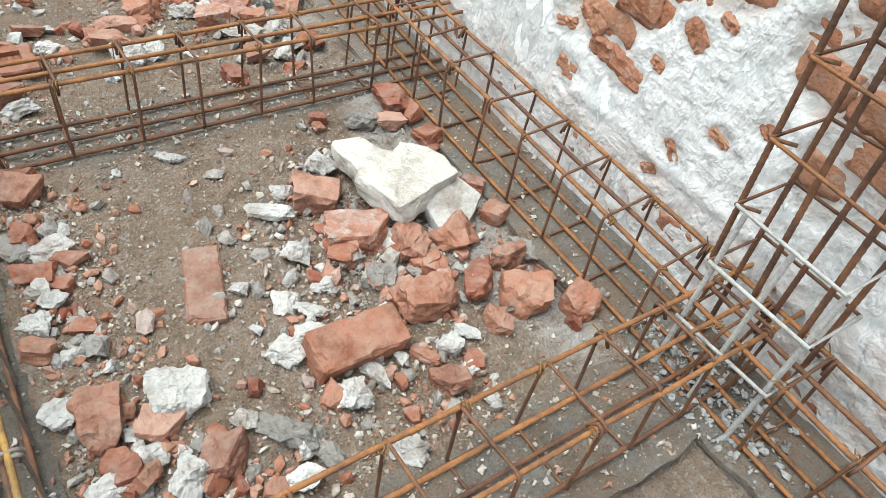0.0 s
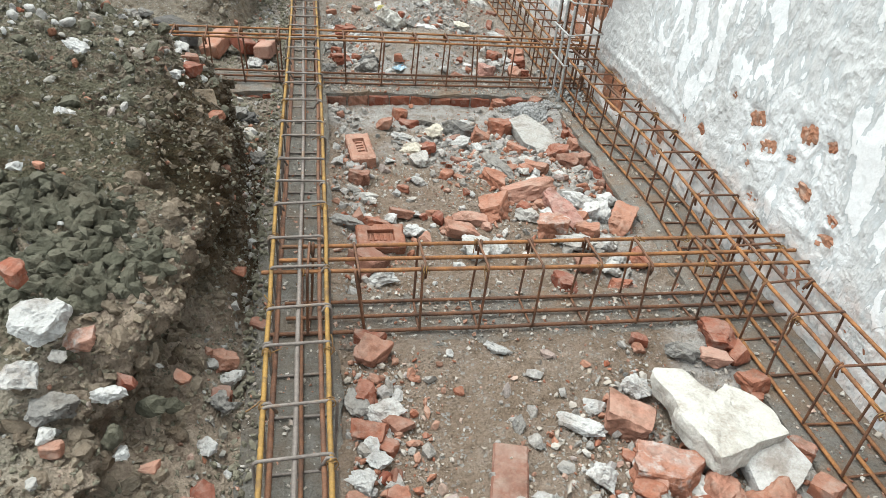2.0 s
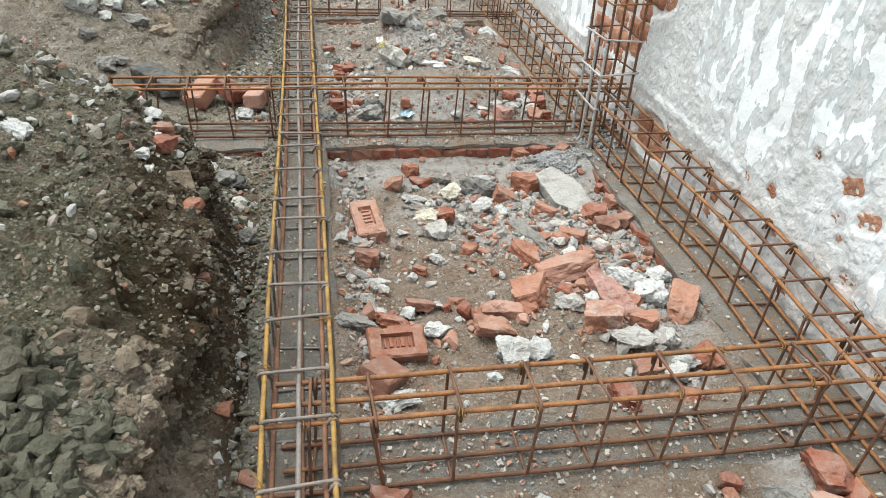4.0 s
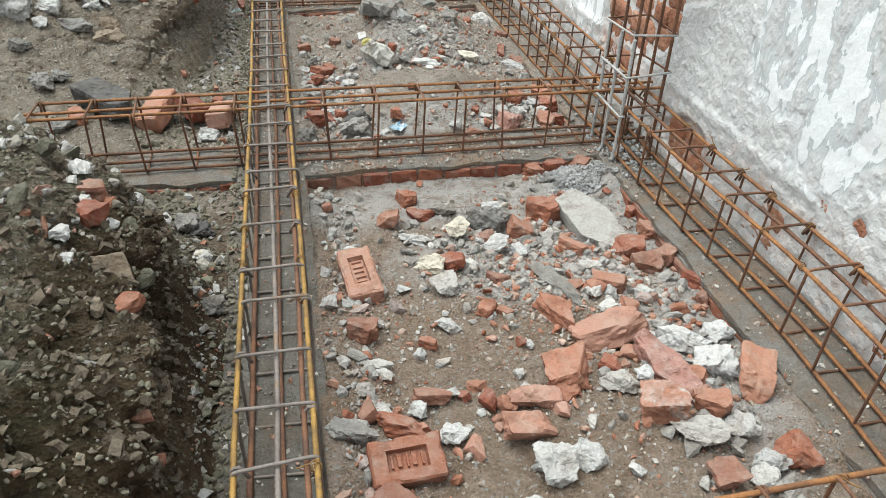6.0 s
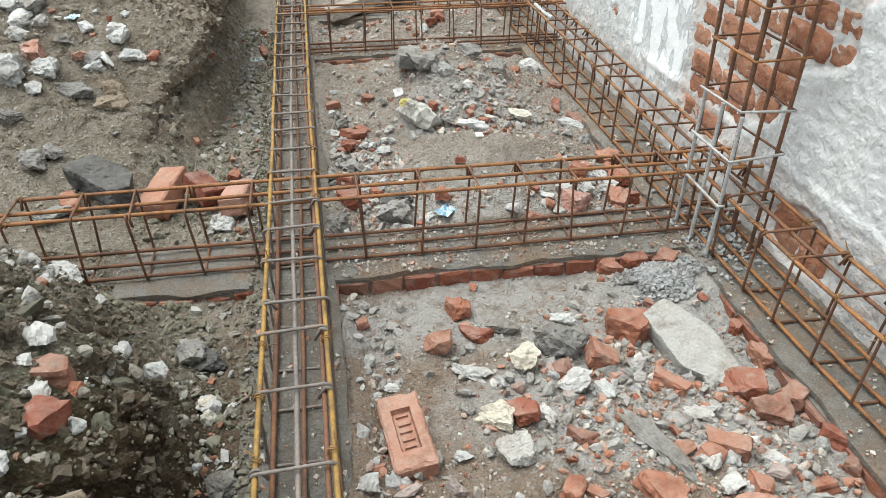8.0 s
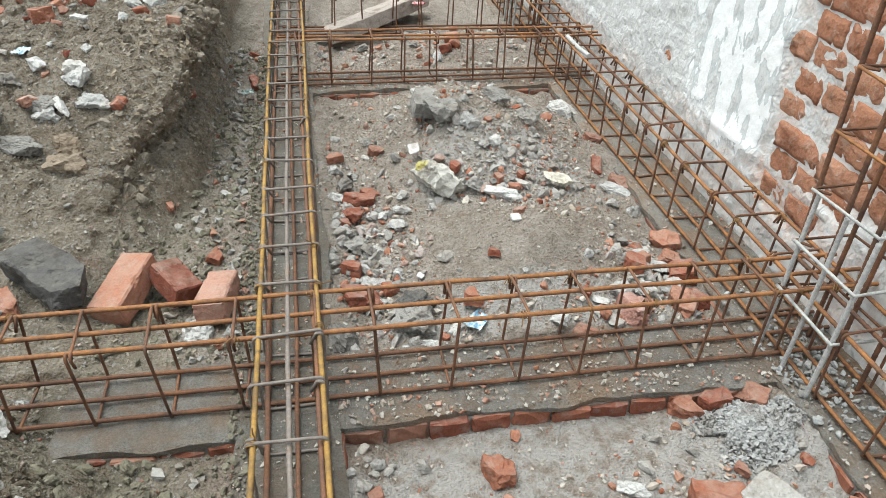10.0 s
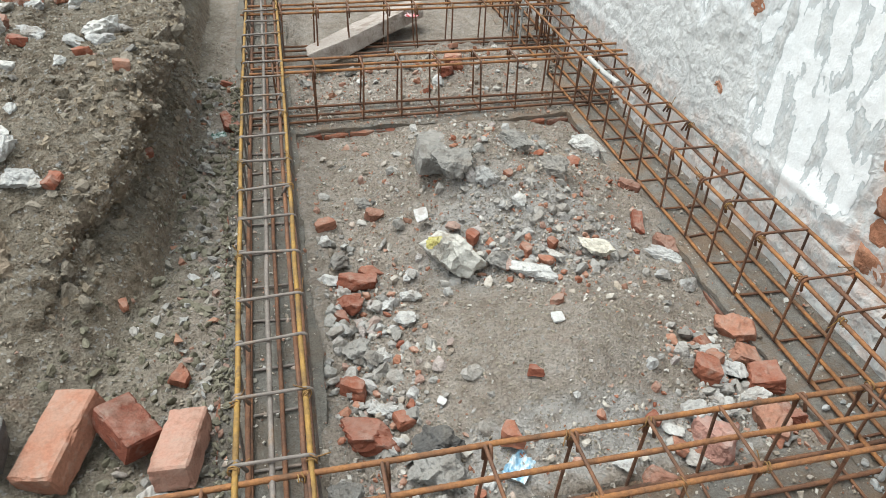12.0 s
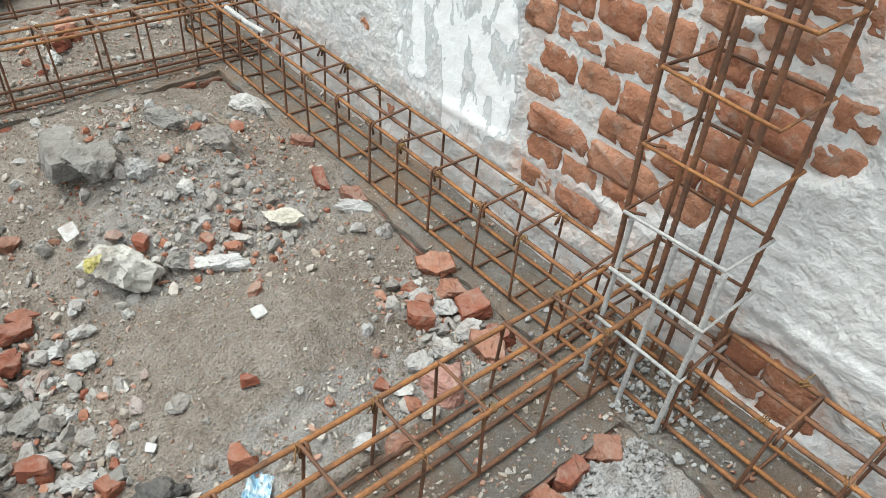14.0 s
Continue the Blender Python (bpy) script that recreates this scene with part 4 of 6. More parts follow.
def chunk_mesh(seed, points=15, levels=4, amount=0.13):
    """A lump of old mortar or stone: an angular hull with a crumbly skin."""
    rng = random.Random(seed)
    bm = bmesh.new()
    for _ in range(points):
        v = Vector((rng.gauss(0, 1), rng.gauss(0, 1), rng.gauss(0, 1))).normalized()
        bm.verts.new((v.x * rng.uniform(0.75, 1), v.y * rng.uniform(0.7, 1) * 0.85, v.z * rng.uniform(0.7, 1) * 0.75))
    res = bmesh.ops.convex_hull(bm, input=bm.verts[:])
    loose = [v for v in bm.verts if not v.link_faces]
    bmesh.ops.delete(bm, geom=loose, context="VERTS")
    for _ in range(levels):
        bmesh.ops.subdivide_edges(bm, edges=[e for e in bm.edges if e.calc_length() > 0.2], cuts=1)
        bmesh.ops.triangulate(bm, faces=[f for f in bm.faces if len(f.verts) > 3])
    crumble(bm, amount, 0.38, seed)
    crumble(bm, amount * 0.6, 0.17, seed + 50)
    if levels > 3:
        bmesh.ops.subdivide_edges(bm, edges=[e for e in bm.edges if e.calc_length() > 0.13], cuts=1)
        bmesh.ops.triangulate(bm, faces=[f for f in bm.faces if len(f.verts) > 3])
        crumble(bm, amount * 0.28, 0.075, seed + 90)
    return unit_mesh(bm, "chunk")


def tinted(meshes, mat):
    out = []
    for me in meshes:
        c = me.copy()
        c.materials.append(mat)
        out.append(c)
    return out


BROKEN = [fragment_mesh(500 + i, 2 + i % 4) for i in range(16)]
LUMPS = [chunk_mesh(540 + i, 13 + i % 6) for i in range(12)]
SMALL_BROKEN = [fragment_mesh(600 + i, 2 + i % 4, False) for i in range(12)]
SMALL_LUMPS = [chunk_mesh(640 + i, 13 + i % 6, 2) for i in range(12)]
M_WASHED = piece_material("mortared_brick", ORANGE, (0.72, 0.70, 0.66), 1.0)
M_CREAM = piece_material("cream_mortar", [(0.0, (0.70, 0.64, 0.52)), (1.0, (0.76, 0.72, 0.62))], (0.55, 0.47, 0.38), 0.4, tone=0.8)
M_PINK = piece_material("pink_brick", [(0.0, (0.60, 0.31, 0.25)), (1.0, (0.64, 0.36, 0.29))], (0.66, 0.56, 0.50), 0.5)
M_LIMESTONE = piece_material("white_stone", [(0.0, (0.74, 0.72, 0.66)), (1.0, (0.78, 0.76, 0.70))], (0.60, 0.56, 0.49), 0.6, 0.8, tone=0.71)
KINDS = {
    "orange": ("brick_fragment", tinted(BROKEN, M_ORANGE), "broken light orange brick lying in the rubble", "brick fragment", "broken bricks"),
    "red": ("brick_fragment", tinted(BROKEN, M_RED), "broken dark red brick piece lying on soil", "brick fragment", "broken bricks"),
    "washed": ("brick_fragment", tinted(BROKEN, M_WASHED), "broken orange brick with white mortar stuck on it", "brick fragment", "broken bricks"),
    "pink": ("brick_fragment", tinted(BROKEN[:4], M_PINK), "pale pink half brick lying on rubble", "brick fragment", "broken bricks"),
    "pale": ("mortar_chunk", tinted(LUMPS, M_PALE), "crumbly pale grey lump of old mortar", "mortar chunk", "lumps of old mortar"),
    "cream": ("mortar_chunk", tinted(LUMPS, M_CREAM), "cream-coloured lump of old plaster", "mortar chunk", "lumps of old mortar"),
    "grey": ("stone", tinted(LUMPS, M_GREY), "grey-brown angular stone half sunk in soil", "stone", "loose stones"),
    "lime": ("stone", tinted(LUMPS, M_LIMESTONE), "big white stone dusted with yellow pigment", "stone", "loose stones"),
    "dark": ("stone", tinted(LUMPS, M_DARK), "dark grey stone lying on the rubble", "stone", "loose stones"),
    "tan": ("stone", tinted(LUMPS, M_TAN), "smooth tan stone bedded in the spoil heap", "stone", "loose stones"),
}
SMALL_KINDS = {k: tinted(SMALL_BROKEN if v[0] == "brick_fragment" else SMALL_LUMPS, v[1][0].materials[0]) for k, v in KINDS.items()}
pick = random.Random(77)
taken = []


def pieces(kind, rows):
    name, meshes, label, category, group = KINDS[kind]
    for x, y, z, turn, l, w, h in rows:
        ob = new(name, pick.choice(meshes if max(l, w) > 0.062 else SMALL_KINDS[kind]))
        if y < 5:
            x = min(x, RIGHT_X0 - 0.012)
        z = max(z, float(ground_at(x, y)) + 0.36 * h) if not kind == "lime" else z
        if kind == "lime":
            l, w, h, z = 0.165, 0.14, 0.12, z + 0.012
        if kind == "orange" and l > 0.12:
            l, w, h = 0.87 * l, 0.87 * w, 0.9 * h
        if x < -0.3 and y > 3.85:
            z = float(ground_at(x, y)) + 0.3 * h
        ob.matrix_basis = pose(x, y, z, pick.gauss(0, 9), pick.gauss(0, 9), turn) @ Matrix.Diagonal((l * 1.06, w * 1.06, h * 1.1, 1))
        tagged(ob, label, category, group)
        taken.append((x, y, max(l, w) / 2))

# loose pieces of the first bay: x, y, z, turn, length, width, height
pieces("orange", [(0.631, 1.152, 0.006, -33, 0.134, 0.134, 0.075), (0.756, 0.923, -0.0, -49, 0.091, 0.091, 0.062), (0.871, 0.897, -0.006, -62, 0.126, 0.102, 0.069), (0.917, 0.676, -0.01, -33, 0.132, 0.117, 0.075), (0.714, 0.756, 0.001, 8, 0.171, 0.099, 0.068), (0.132, 0.72, 0.002, -33, 0.078, 0.061, 0.044), (0.934, 1.316, -0.025, -22, 0.079, 0.048, 0.036), (0.778, 0.837, -0.01, -25, 0.066, 0.052, 0.038), (0.673, 0.812, -0.004, -8, 0.08, 0.044, 0.033)])
pieces("red", [(0.952, 0.793, -0.016, -46, 0.077, 0.077, 0.054), (0.847, 0.765, -0.014, -125, 0.164, 0.065, 0.046), (0.049, 0.774, 0.003, -105, 0.119, 0.079, 0.055), (0.646, 0.57, -0.013, -18, 0.077, 0.058, 0.042), (0.818, 0.646, -0.017, -41, 0.063, 0.056, 0.041), (0.716, 0.591, -0.017, -27, 0.044, 0.044, 0.033), (0.053, 0.693, -0.008, -15, 0.056, 0.044, 0.033), (0.209, 0.616, -0.0, -28, 0.075, 0.075, 0.053), (0.263, 0.529, -0.014, -29, 0.042, 0.037, 0.029), (0.538, 0.537, -0.016, -28, 0.033, 0.033, 0.027), (0.052, 1.396, -0.016, -32, 0.082, 0.074, 0.052), (0.043, 1.444, -0.021, -15, 0.083, 0.06, 0.043), (0.028, 1.276, -0.013, -25, 0.063, 0.063, 0.045)])
pieces("red", [(0.025, 1.161, -0.008, -19, 0.08, 0.06, 0.043), (-0.011, 0.963, -0.005, -34, 0.061, 0.049, 0.036), (0.058, 1.119, -0.006, -35, 0.053, 0.046, 0.034), (0.074, 0.99, -0.002, -17, 0.049, 0.031, 0.025), (0.977, 1.384, -0.02, -21, 0.107, 0.082, 0.057), (1.029, 1.331, -0.025, -80, 0.062, 0.057, 0.041), (1.062, 1.241, -0.023, -82, 0.073, 0.064, 0.046), (1.034, 0.919, -0.022, -54, 0.061, 0.058, 0.042), (1.029, 0.707, -0.025, -70, 0.064, 0.047, 0.035), (1.033, 0.593, -0.02, -65, 0.083, 0.08, 0.055), (0.977, 0.565, -0.027, -77, 0.041, 0.039, 0.03), (0.758, 1.408, -0.027, -7, 0.048, 0.035, 0.028), (1.055, 1.043, -0.027, -8, 0.042, 0.037, 0.029)])
pieces("red", [(0.56, 0.616, -0.013, -90, 0.044, 0.023, 0.02), (0.302, 0.72, 0.003, -39, 0.034, 0.033, 0.027), (0.631, 0.64, -0.014, -51, 0.068, 0.026, 0.022)])
pieces("pale", [(0.431, 0.871, 0.017, -26, 0.06, 0.06, 0.043), (0.179, 0.765, 0.014, -21, 0.113, 0.096, 0.065), (-0.006, 0.811, -0.004, -28, 0.061, 0.061, 0.044), (0.387, 0.758, 0.012, -37, 0.081, 0.063, 0.045), (0.46, 0.623, 0.001, -28, 0.072, 0.072, 0.051), (0.692, 0.64, -0.012, -19, 0.055, 0.055, 0.04), (0.148, 0.605, -0.005, -29, 0.069, 0.069, 0.049), (0.107, 0.671, -0.006, -35, 0.055, 0.049, 0.036), (0.31, 0.523, -0.012, -25, 0.079, 0.047, 0.035), (0.261, 0.665, -0.001, -21, 0.049, 0.044, 0.033), (0.502, 0.485, -0.017, -20, 0.077, 0.043, 0.033), (0.496, 0.461, -0.02, -35, 0.049, 0.038, 0.029), (0.064, 1.22, -0.007, -19, 0.096, 0.068, 0.048)])
pieces("pale", [(0.04, 1.074, -0.004, -26, 0.058, 0.051, 0.038), (0.003, 1.03, -0.005, -34, 0.063, 0.05, 0.037), (0.043, 0.932, -0.003, -21, 0.042, 0.036, 0.028), (0.511, 1.139, -0.001, -43, 0.119, 0.041, 0.031), (0.569, 1.199, -0.008, -13, 0.057, 0.042, 0.032), (0.515, 0.993, 0.013, -39, 0.071, 0.064, 0.046), (0.693, 1.248, -0.014, -23, 0.081, 0.059, 0.043), (0.524, 0.879, 0.008, -50, 0.039, 0.037, 0.029), (0.362, 0.946, 0.014, -37, 0.043, 0.037, 0.029), (0.467, 0.828, 0.009, -38, 0.072, 0.036, 0.028), (0.584, 0.664, -0.01, -64, 0.034, 0.029, 0.024), (0.519, 0.646, -0.006, -78, 0.084, 0.04, 0.031), (0.373, 1.404, -0.02, -41, 0.076, 0.037, 0.029)])
pieces("pale", [(0.246, 1.397, -0.023, -76, 0.025, 0.022, 0.02), (0.085, 0.725, -0.006, -39, 0.034, 0.033, 0.027), (0.354, 0.839, 0.009, -53, 0.031, 0.021, 0.019), (0.74, 0.651, -0.019, -41, 0.062, 0.03, 0.025)])
pieces("grey", [(0.324, 0.607, -0.002, -52, 0.129, 0.059, 0.043), (0.08, 0.93, 0.003, -27, 0.048, 0.048, 0.036), (1.04, 0.802, -0.024, -71, 0.093, 0.049, 0.036), (0.87, 1.36, -0.023, -30, 0.096, 0.056, 0.041), (0.65, 0.854, 0.004, -26, 0.069, 0.069, 0.049), (0.61, 0.929, 0.004, 8, 0.062, 0.051, 0.038)])
pieces("washed", [(0.664, 0.992, 0.008, -21, 0.16, 0.1, 0.068), (1.027, 1.023, -0.023, -45, 0.061, 0.052, 0.038)])

# loose pieces of the second bay: x, y, z, turn, length, width, height
pieces("orange", [(0.57, 2.324, -0.003, -50, 0.149, 0.078, 0.054), (0.677, 2.224, 0.005, 11, 0.221, 0.105, 0.071), (0.521, 2.106, 0.009, -5, 0.123, 0.11, 0.074), (0.952, 2.024, -0.008, -127, 0.165, 0.1, 0.068), (0.806, 1.957, -0.0, -18, 0.08, 0.059, 0.043), (0.423, 2.047, -0.0, -2, 0.13, 0.055, 0.04), (0.385, 1.962, 0.003, 3, 0.152, 0.077, 0.054), (0.703, 2.398, -0.011, -34, 0.061, 0.045, 0.034), (0.735, 2.640, -0.039, -56, 0.098, 0.05, 0.037)])
pieces("red", [(0.069, 2.323, -0.005, -12, 0.076, 0.066, 0.047), (0.291, 3.012, -0.064, -11, 0.069, 0.069, 0.049), (0.604, 2.759, -0.044, -22, 0.077, 0.076, 0.053), (0.712, 2.85, -0.048, -20, 0.108, 0.098, 0.067), (0.206, 2.862, -0.056, -11, 0.085, 0.059, 0.043), (0.347, 2.586, -0.028, -12, 0.084, 0.061, 0.044), (0.118, 2.019, -0.001, -19, 0.117, 0.046, 0.035), (0.198, 2.094, -0.005, 3, 0.086, 0.036, 0.028), (0.889, 2.593, -0.033, -19, 0.101, 0.084, 0.058), (0.913, 2.503, -0.029, -3, 0.084, 0.074, 0.052), (1.053, 2.551, -0.039, -21, 0.087, 0.087, 0.06), (1.023, 2.419, -0.031, -25, 0.058, 0.058, 0.042), (1.03, 2.341, -0.032, -57, 0.036, 0.036, 0.028)])
pieces("red", [(1.067, 2.69, -0.059, -26, 0.064, 0.064, 0.046), (1.058, 2.809, -0.069, -38, 0.039, 0.039, 0.03), (0.464, 2.508, -0.025, -31, 0.069, 0.033, 0.026), (0.322, 2.062, -0.004, -54, 0.044, 0.036, 0.029), (0.756, 2.427, -0.011, -34, 0.095, 0.061, 0.044), (0.63, 2.111, -0.005, -41, 0.056, 0.04, 0.031), (0.049, 2.073, -0.004, -74, 0.055, 0.041, 0.032), (0.935, 1.812, -0.019, -33, 0.098, 0.074, 0.052), (0.314, 2.893, -0.062, -31, 0.091, 0.041, 0.032), (0.223, 2.272, -0.011, -23, 0.046, 0.029, 0.024), (0.442, 2.358, -0.015, -39, 0.044, 0.022, 0.02), (0.648, 1.681, -0.008, -18, 0.09, 0.082, 0.057), (0.745, 1.787, -0.008, 1, 0.072, 0.058, 0.042)])
pieces("red", [(0.82, 1.679, -0.015, -1, 0.086, 0.05, 0.037)])
pieces("pale", [(-0.003, 2.434, -0.014, -12, 0.049, 0.049, 0.036), (0.501, 2.665, -0.037, 6, 0.087, 0.064, 0.046), (0.31, 2.483, -0.015, 5, 0.076, 0.073, 0.051), (0.846, 2.163, -0.001, -31, 0.132, 0.079, 0.055), (0.883, 2.079, 0.0, -30, 0.101, 0.099, 0.067), (0.96, 2.2, -0.02, -5, 0.083, 0.068, 0.048), (0.635, 2.055, 0.0, -17, 0.104, 0.058, 0.042), (0.74, 1.888, 0.0, -19, 0.134, 0.076, 0.053), (0.846, 1.896, -0.004, -27, 0.067, 0.067, 0.048), (0.284, 2.322, -0.009, -4, 0.068, 0.047, 0.035), (0.195, 2.232, -0.009, -3, 0.032, 0.032, 0.026), (0.096, 2.207, -0.008, -12, 0.069, 0.038, 0.029), (0.056, 2.142, -0.005, -12, 0.043, 0.043, 0.032)])
pieces("pale", [(0.158, 2.058, -0.003, -2, 0.042, 0.041, 0.032), (0.833, 2.372, -0.012, -27, 0.093, 0.046, 0.034), (0.222, 1.978, -0.002, -1, 0.07, 0.046, 0.035), (0.857, 1.806, -0.011, -3, 0.079, 0.058, 0.042), (0.401, 1.885, -0.004, -8, 0.081, 0.058, 0.042), (0.269, 2.754, -0.052, -38, 0.09, 0.036, 0.028), (0.411, 2.578, -0.034, -82, 0.077, 0.03, 0.025), (0.075, 2.74, -0.053, -26, 0.05, 0.024, 0.021), (0.106, 2.177, -0.01, -44, 0.044, 0.025, 0.021), (0.013, 2.226, -0.01, -56, 0.046, 0.028, 0.023), (0.568, 2.641, -0.039, -63, 0.067, 0.04, 0.031), (0.754, 2.525, -0.027, -30, 0.081, 0.035, 0.028), (0.565, 2.928, -0.065, -36, 0.076, 0.036, 0.028)])
pieces("pale", [(0.404, 1.865, 0.002, -1, 0.09, 0.089, 0.061), (0.486, 1.875, -0.002, -6, 0.07, 0.07, 0.049), (0.827, 1.768, -0.01, -46, 0.066, 0.059, 0.042), (0.104, 1.749, -0.011, 2, 0.102, 0.051, 0.037), (0.344, 1.797, -0.014, -19, 0.04, 0.026, 0.022), (0.567, 1.826, -0.011, -19, 0.042, 0.035, 0.028)])
pieces("grey", [(0.522, 2.82, -0.045, -17, 0.138, 0.103, 0.07), (0.621, 2.44, -0.014, -64, 0.24, 0.052, 0.038), (0.014, 2.002, 0.001, -26, 0.112, 0.057, 0.042), (0.386, 2.903, -0.062, -1, 0.089, 0.044, 0.033)])
pieces("washed", [(0.69, 1.964, 0.006, -21, 0.103, 0.09, 0.062)])
pieces("cream", [(0.405, 2.766, -0.046, -11, 0.076, 0.075, 0.052), (0.295, 2.596, -0.028, -28, 0.087, 0.069, 0.049)])
pieces("pink", [(0.75, 2.071, 0.004, -54, 0.199, 0.081, 0.056)])

# loose pieces of the third bay: x, y, z, turn, length, width, height
pieces("orange", [(0.999, 3.734, -0.012, -25, 0.091, 0.076, 0.053)])
pieces("red", [(0.338, 3.488, 0.044, -26, 0.05, 0.05, 0.037), (0.412, 3.591, 0.106, -18, 0.035, 0.023, 0.02), (1.039, 4.106, -0.019, -26, 0.086, 0.06, 0.043), (0.996, 4.384, 0.002, -43, 0.076, 0.046, 0.035), (0.831, 3.591, 0.029, -36, 0.062, 0.062, 0.045), (0.967, 3.643, -0.009, -18, 0.065, 0.058, 0.042), (0.96, 3.558, -0.009, -18, 0.085, 0.071, 0.05), (0.963, 3.467, -0.018, -4, 0.066, 0.062, 0.045), (0.055, 4.013, -0.02, -18, 0.072, 0.05, 0.037), (0.088, 4.094, -0.013, -11, 0.104, 0.044, 0.034), (0.039, 3.972, -0.026, -29, 0.05, 0.035, 0.028), (0.036, 3.717, -0.018, -18, 0.057, 0.051, 0.038), (0.052, 3.572, -0.013, -12, 0.127, 0.072, 0.051)])
pieces("red", [(0.024, 4.356, -0.006, 11, 0.06, 0.036, 0.028), (0.413, 4.133, 0.066, -56, 0.039, 0.037, 0.029), (0.549, 4.074, 0.052, -57, 0.038, 0.037, 0.029), (0.59, 4.032, 0.039, -46, 0.049, 0.027, 0.023), (0.634, 4.096, 0.048, -67, 0.033, 0.028, 0.023), (0.12, 4.118, -0.008, -43, 0.051, 0.03, 0.024), (0.078, 4.033, -0.021, 4, 0.03, 0.029, 0.024), (0.948, 4.207, -0.003, -106, 0.089, 0.034, 0.027), (0.637, 3.469, 0.047, -47, 0.033, 0.024, 0.021), (0.605, 3.358, 0.003, -2, 0.072, 0.039, 0.03), (0.919, 3.453, -0.011, -41, 0.08, 0.075, 0.052)])
pieces("pale", [(0.549, 3.987, 0.044, -32, 0.134, 0.051, 0.038), (0.973, 4.072, -0.016, -30, 0.118, 0.05, 0.037), (1.026, 4.705, -0.007, -46, 0.165, 0.083, 0.057), (0.49, 4.301, 0.163, -39, 0.076, 0.063, 0.045), (0.91, 3.592, 0.002, -1, 0.062, 0.056, 0.041), (0.741, 3.481, 0.03, -18, 0.057, 0.051, 0.037), (0.818, 3.49, 0.011, -33, 0.067, 0.053, 0.039), (0.91, 3.514, -0.008, -25, 0.076, 0.048, 0.036), (0.013, 4.109, -0.023, -6, 0.06, 0.037, 0.029), (0.149, 3.985, -0.013, -18, 0.035, 0.035, 0.028), (0.187, 3.919, -0.004, -7, 0.056, 0.041, 0.032), (0.015, 4.27, -0.013, 2, 0.041, 0.035, 0.028), (0.572, 4.225, 0.113, -36, 0.041, 0.041, 0.031)])
pieces("pale", [(0.624, 4.048, 0.038, -42, 0.056, 0.03, 0.025), (0.1, 3.636, -0.008, -28, 0.086, 0.037, 0.029), (0.029, 3.921, -0.026, -36, 0.058, 0.042, 0.032), (0.218, 4.004, -0.001, -17, 0.057, 0.031, 0.025), (0.927, 3.98, -0.016, -53, 0.043, 0.043, 0.033), (0.99, 3.941, -0.022, -47, 0.051, 0.051, 0.037), (0.313, 3.984, 0.015, -38, 0.03, 0.025, 0.022), (0.668, 3.444, 0.029, -36, 0.05, 0.031, 0.025), (0.691, 3.384, 0.003, -36, 0.05, 0.037, 0.029), (0.537, 3.386, 0.018, -27, 0.047, 0.041, 0.031), (0.144, 3.382, -0.026, 8, 0.025, 0.025, 0.022), (0.222, 3.371, -0.016, -18, 0.081, 0.043, 0.033)])
pieces("grey", [(0.464, 4.051, 0.05, -39, 0.063, 0.059, 0.042), (0.398, 4.355, 0.175, -2, 0.13, 0.13, 0.075), (0.627, 4.469, 0.171, -41, 0.12, 0.069, 0.049), (0.726, 4.38, 0.12, -50, 0.117, 0.077, 0.054), (0.045, 4.183, -0.008, -6, 0.062, 0.062, 0.044), (0.054, 3.842, -0.019, 16, 0.066, 0.054, 0.039), (0.094, 3.802, -0.011, -8, 0.053, 0.053, 0.039), (-0.001, 3.421, -0.022, 22, 0.09, 0.088, 0.06), (0.181, 3.461, 0.005, -31, 0.121, 0.102, 0.069)])
pieces("cream", [(0.75, 4.071, 0.026, -38, 0.105, 0.063, 0.045)])
pieces("pink", [(0.756, 3.41, 0.011, -23, 0.095, 0.089, 0.061)])
pieces("lime", [(0.343, 4.082, 0.05, -10, 0.185, 0.126, 0.075)])
pieces("dark", [(0.188, 3.52, 0.012, -11, 0.106, 0.07, 0.049)])

# loose pieces of the dug side and its heaps: x, y, z, turn, length, width, height
pieces("red", [(-0.639, 1.266, 0.385, -27, 0.047, 0.047, 0.035), (-0.814, 3.59, 0.046, -57, 0.097, 0.055, 0.04), (-0.528, 0.973, 0.225, -6, 0.04, 0.029, 0.024), (-0.308, 1.372, 0.017, 12, 0.074, 0.058, 0.042), (-0.233, 1.542, -0.071, -30, 0.053, 0.04, 0.031), (-0.439, 1.124, 0.223, -16, 0.043, 0.024, 0.021), (-0.465, 2.346, 0.357, -17, 0.057, 0.056, 0.041), (-0.487, 4.655, 0.396, -4, 0.048, 0.042, 0.032), (-0.912, 4.654, 0.419, -36, 0.086, 0.07, 0.05), (-0.617, 4.236, 0.277, -45, 0.049, 0.037, 0.029), (-0.344, 3.834, -0.017, -20, 0.045, 0.045, 0.034), (-0.272, 5.103, -0.02, -66, 0.146, 0.052, 0.038), (-0.81, 4.863, 0.417, -31, 0.058, 0.038, 0.03)])
pieces("red", [(-0.62, 4.788, 0.41, 32, 0.052, 0.036, 0.029), (-0.497, 4.087, 0.117, -57, 0.05, 0.022, 0.02), (-0.483, 2.454, 0.342, 14, 0.059, 0.058, 0.042)])
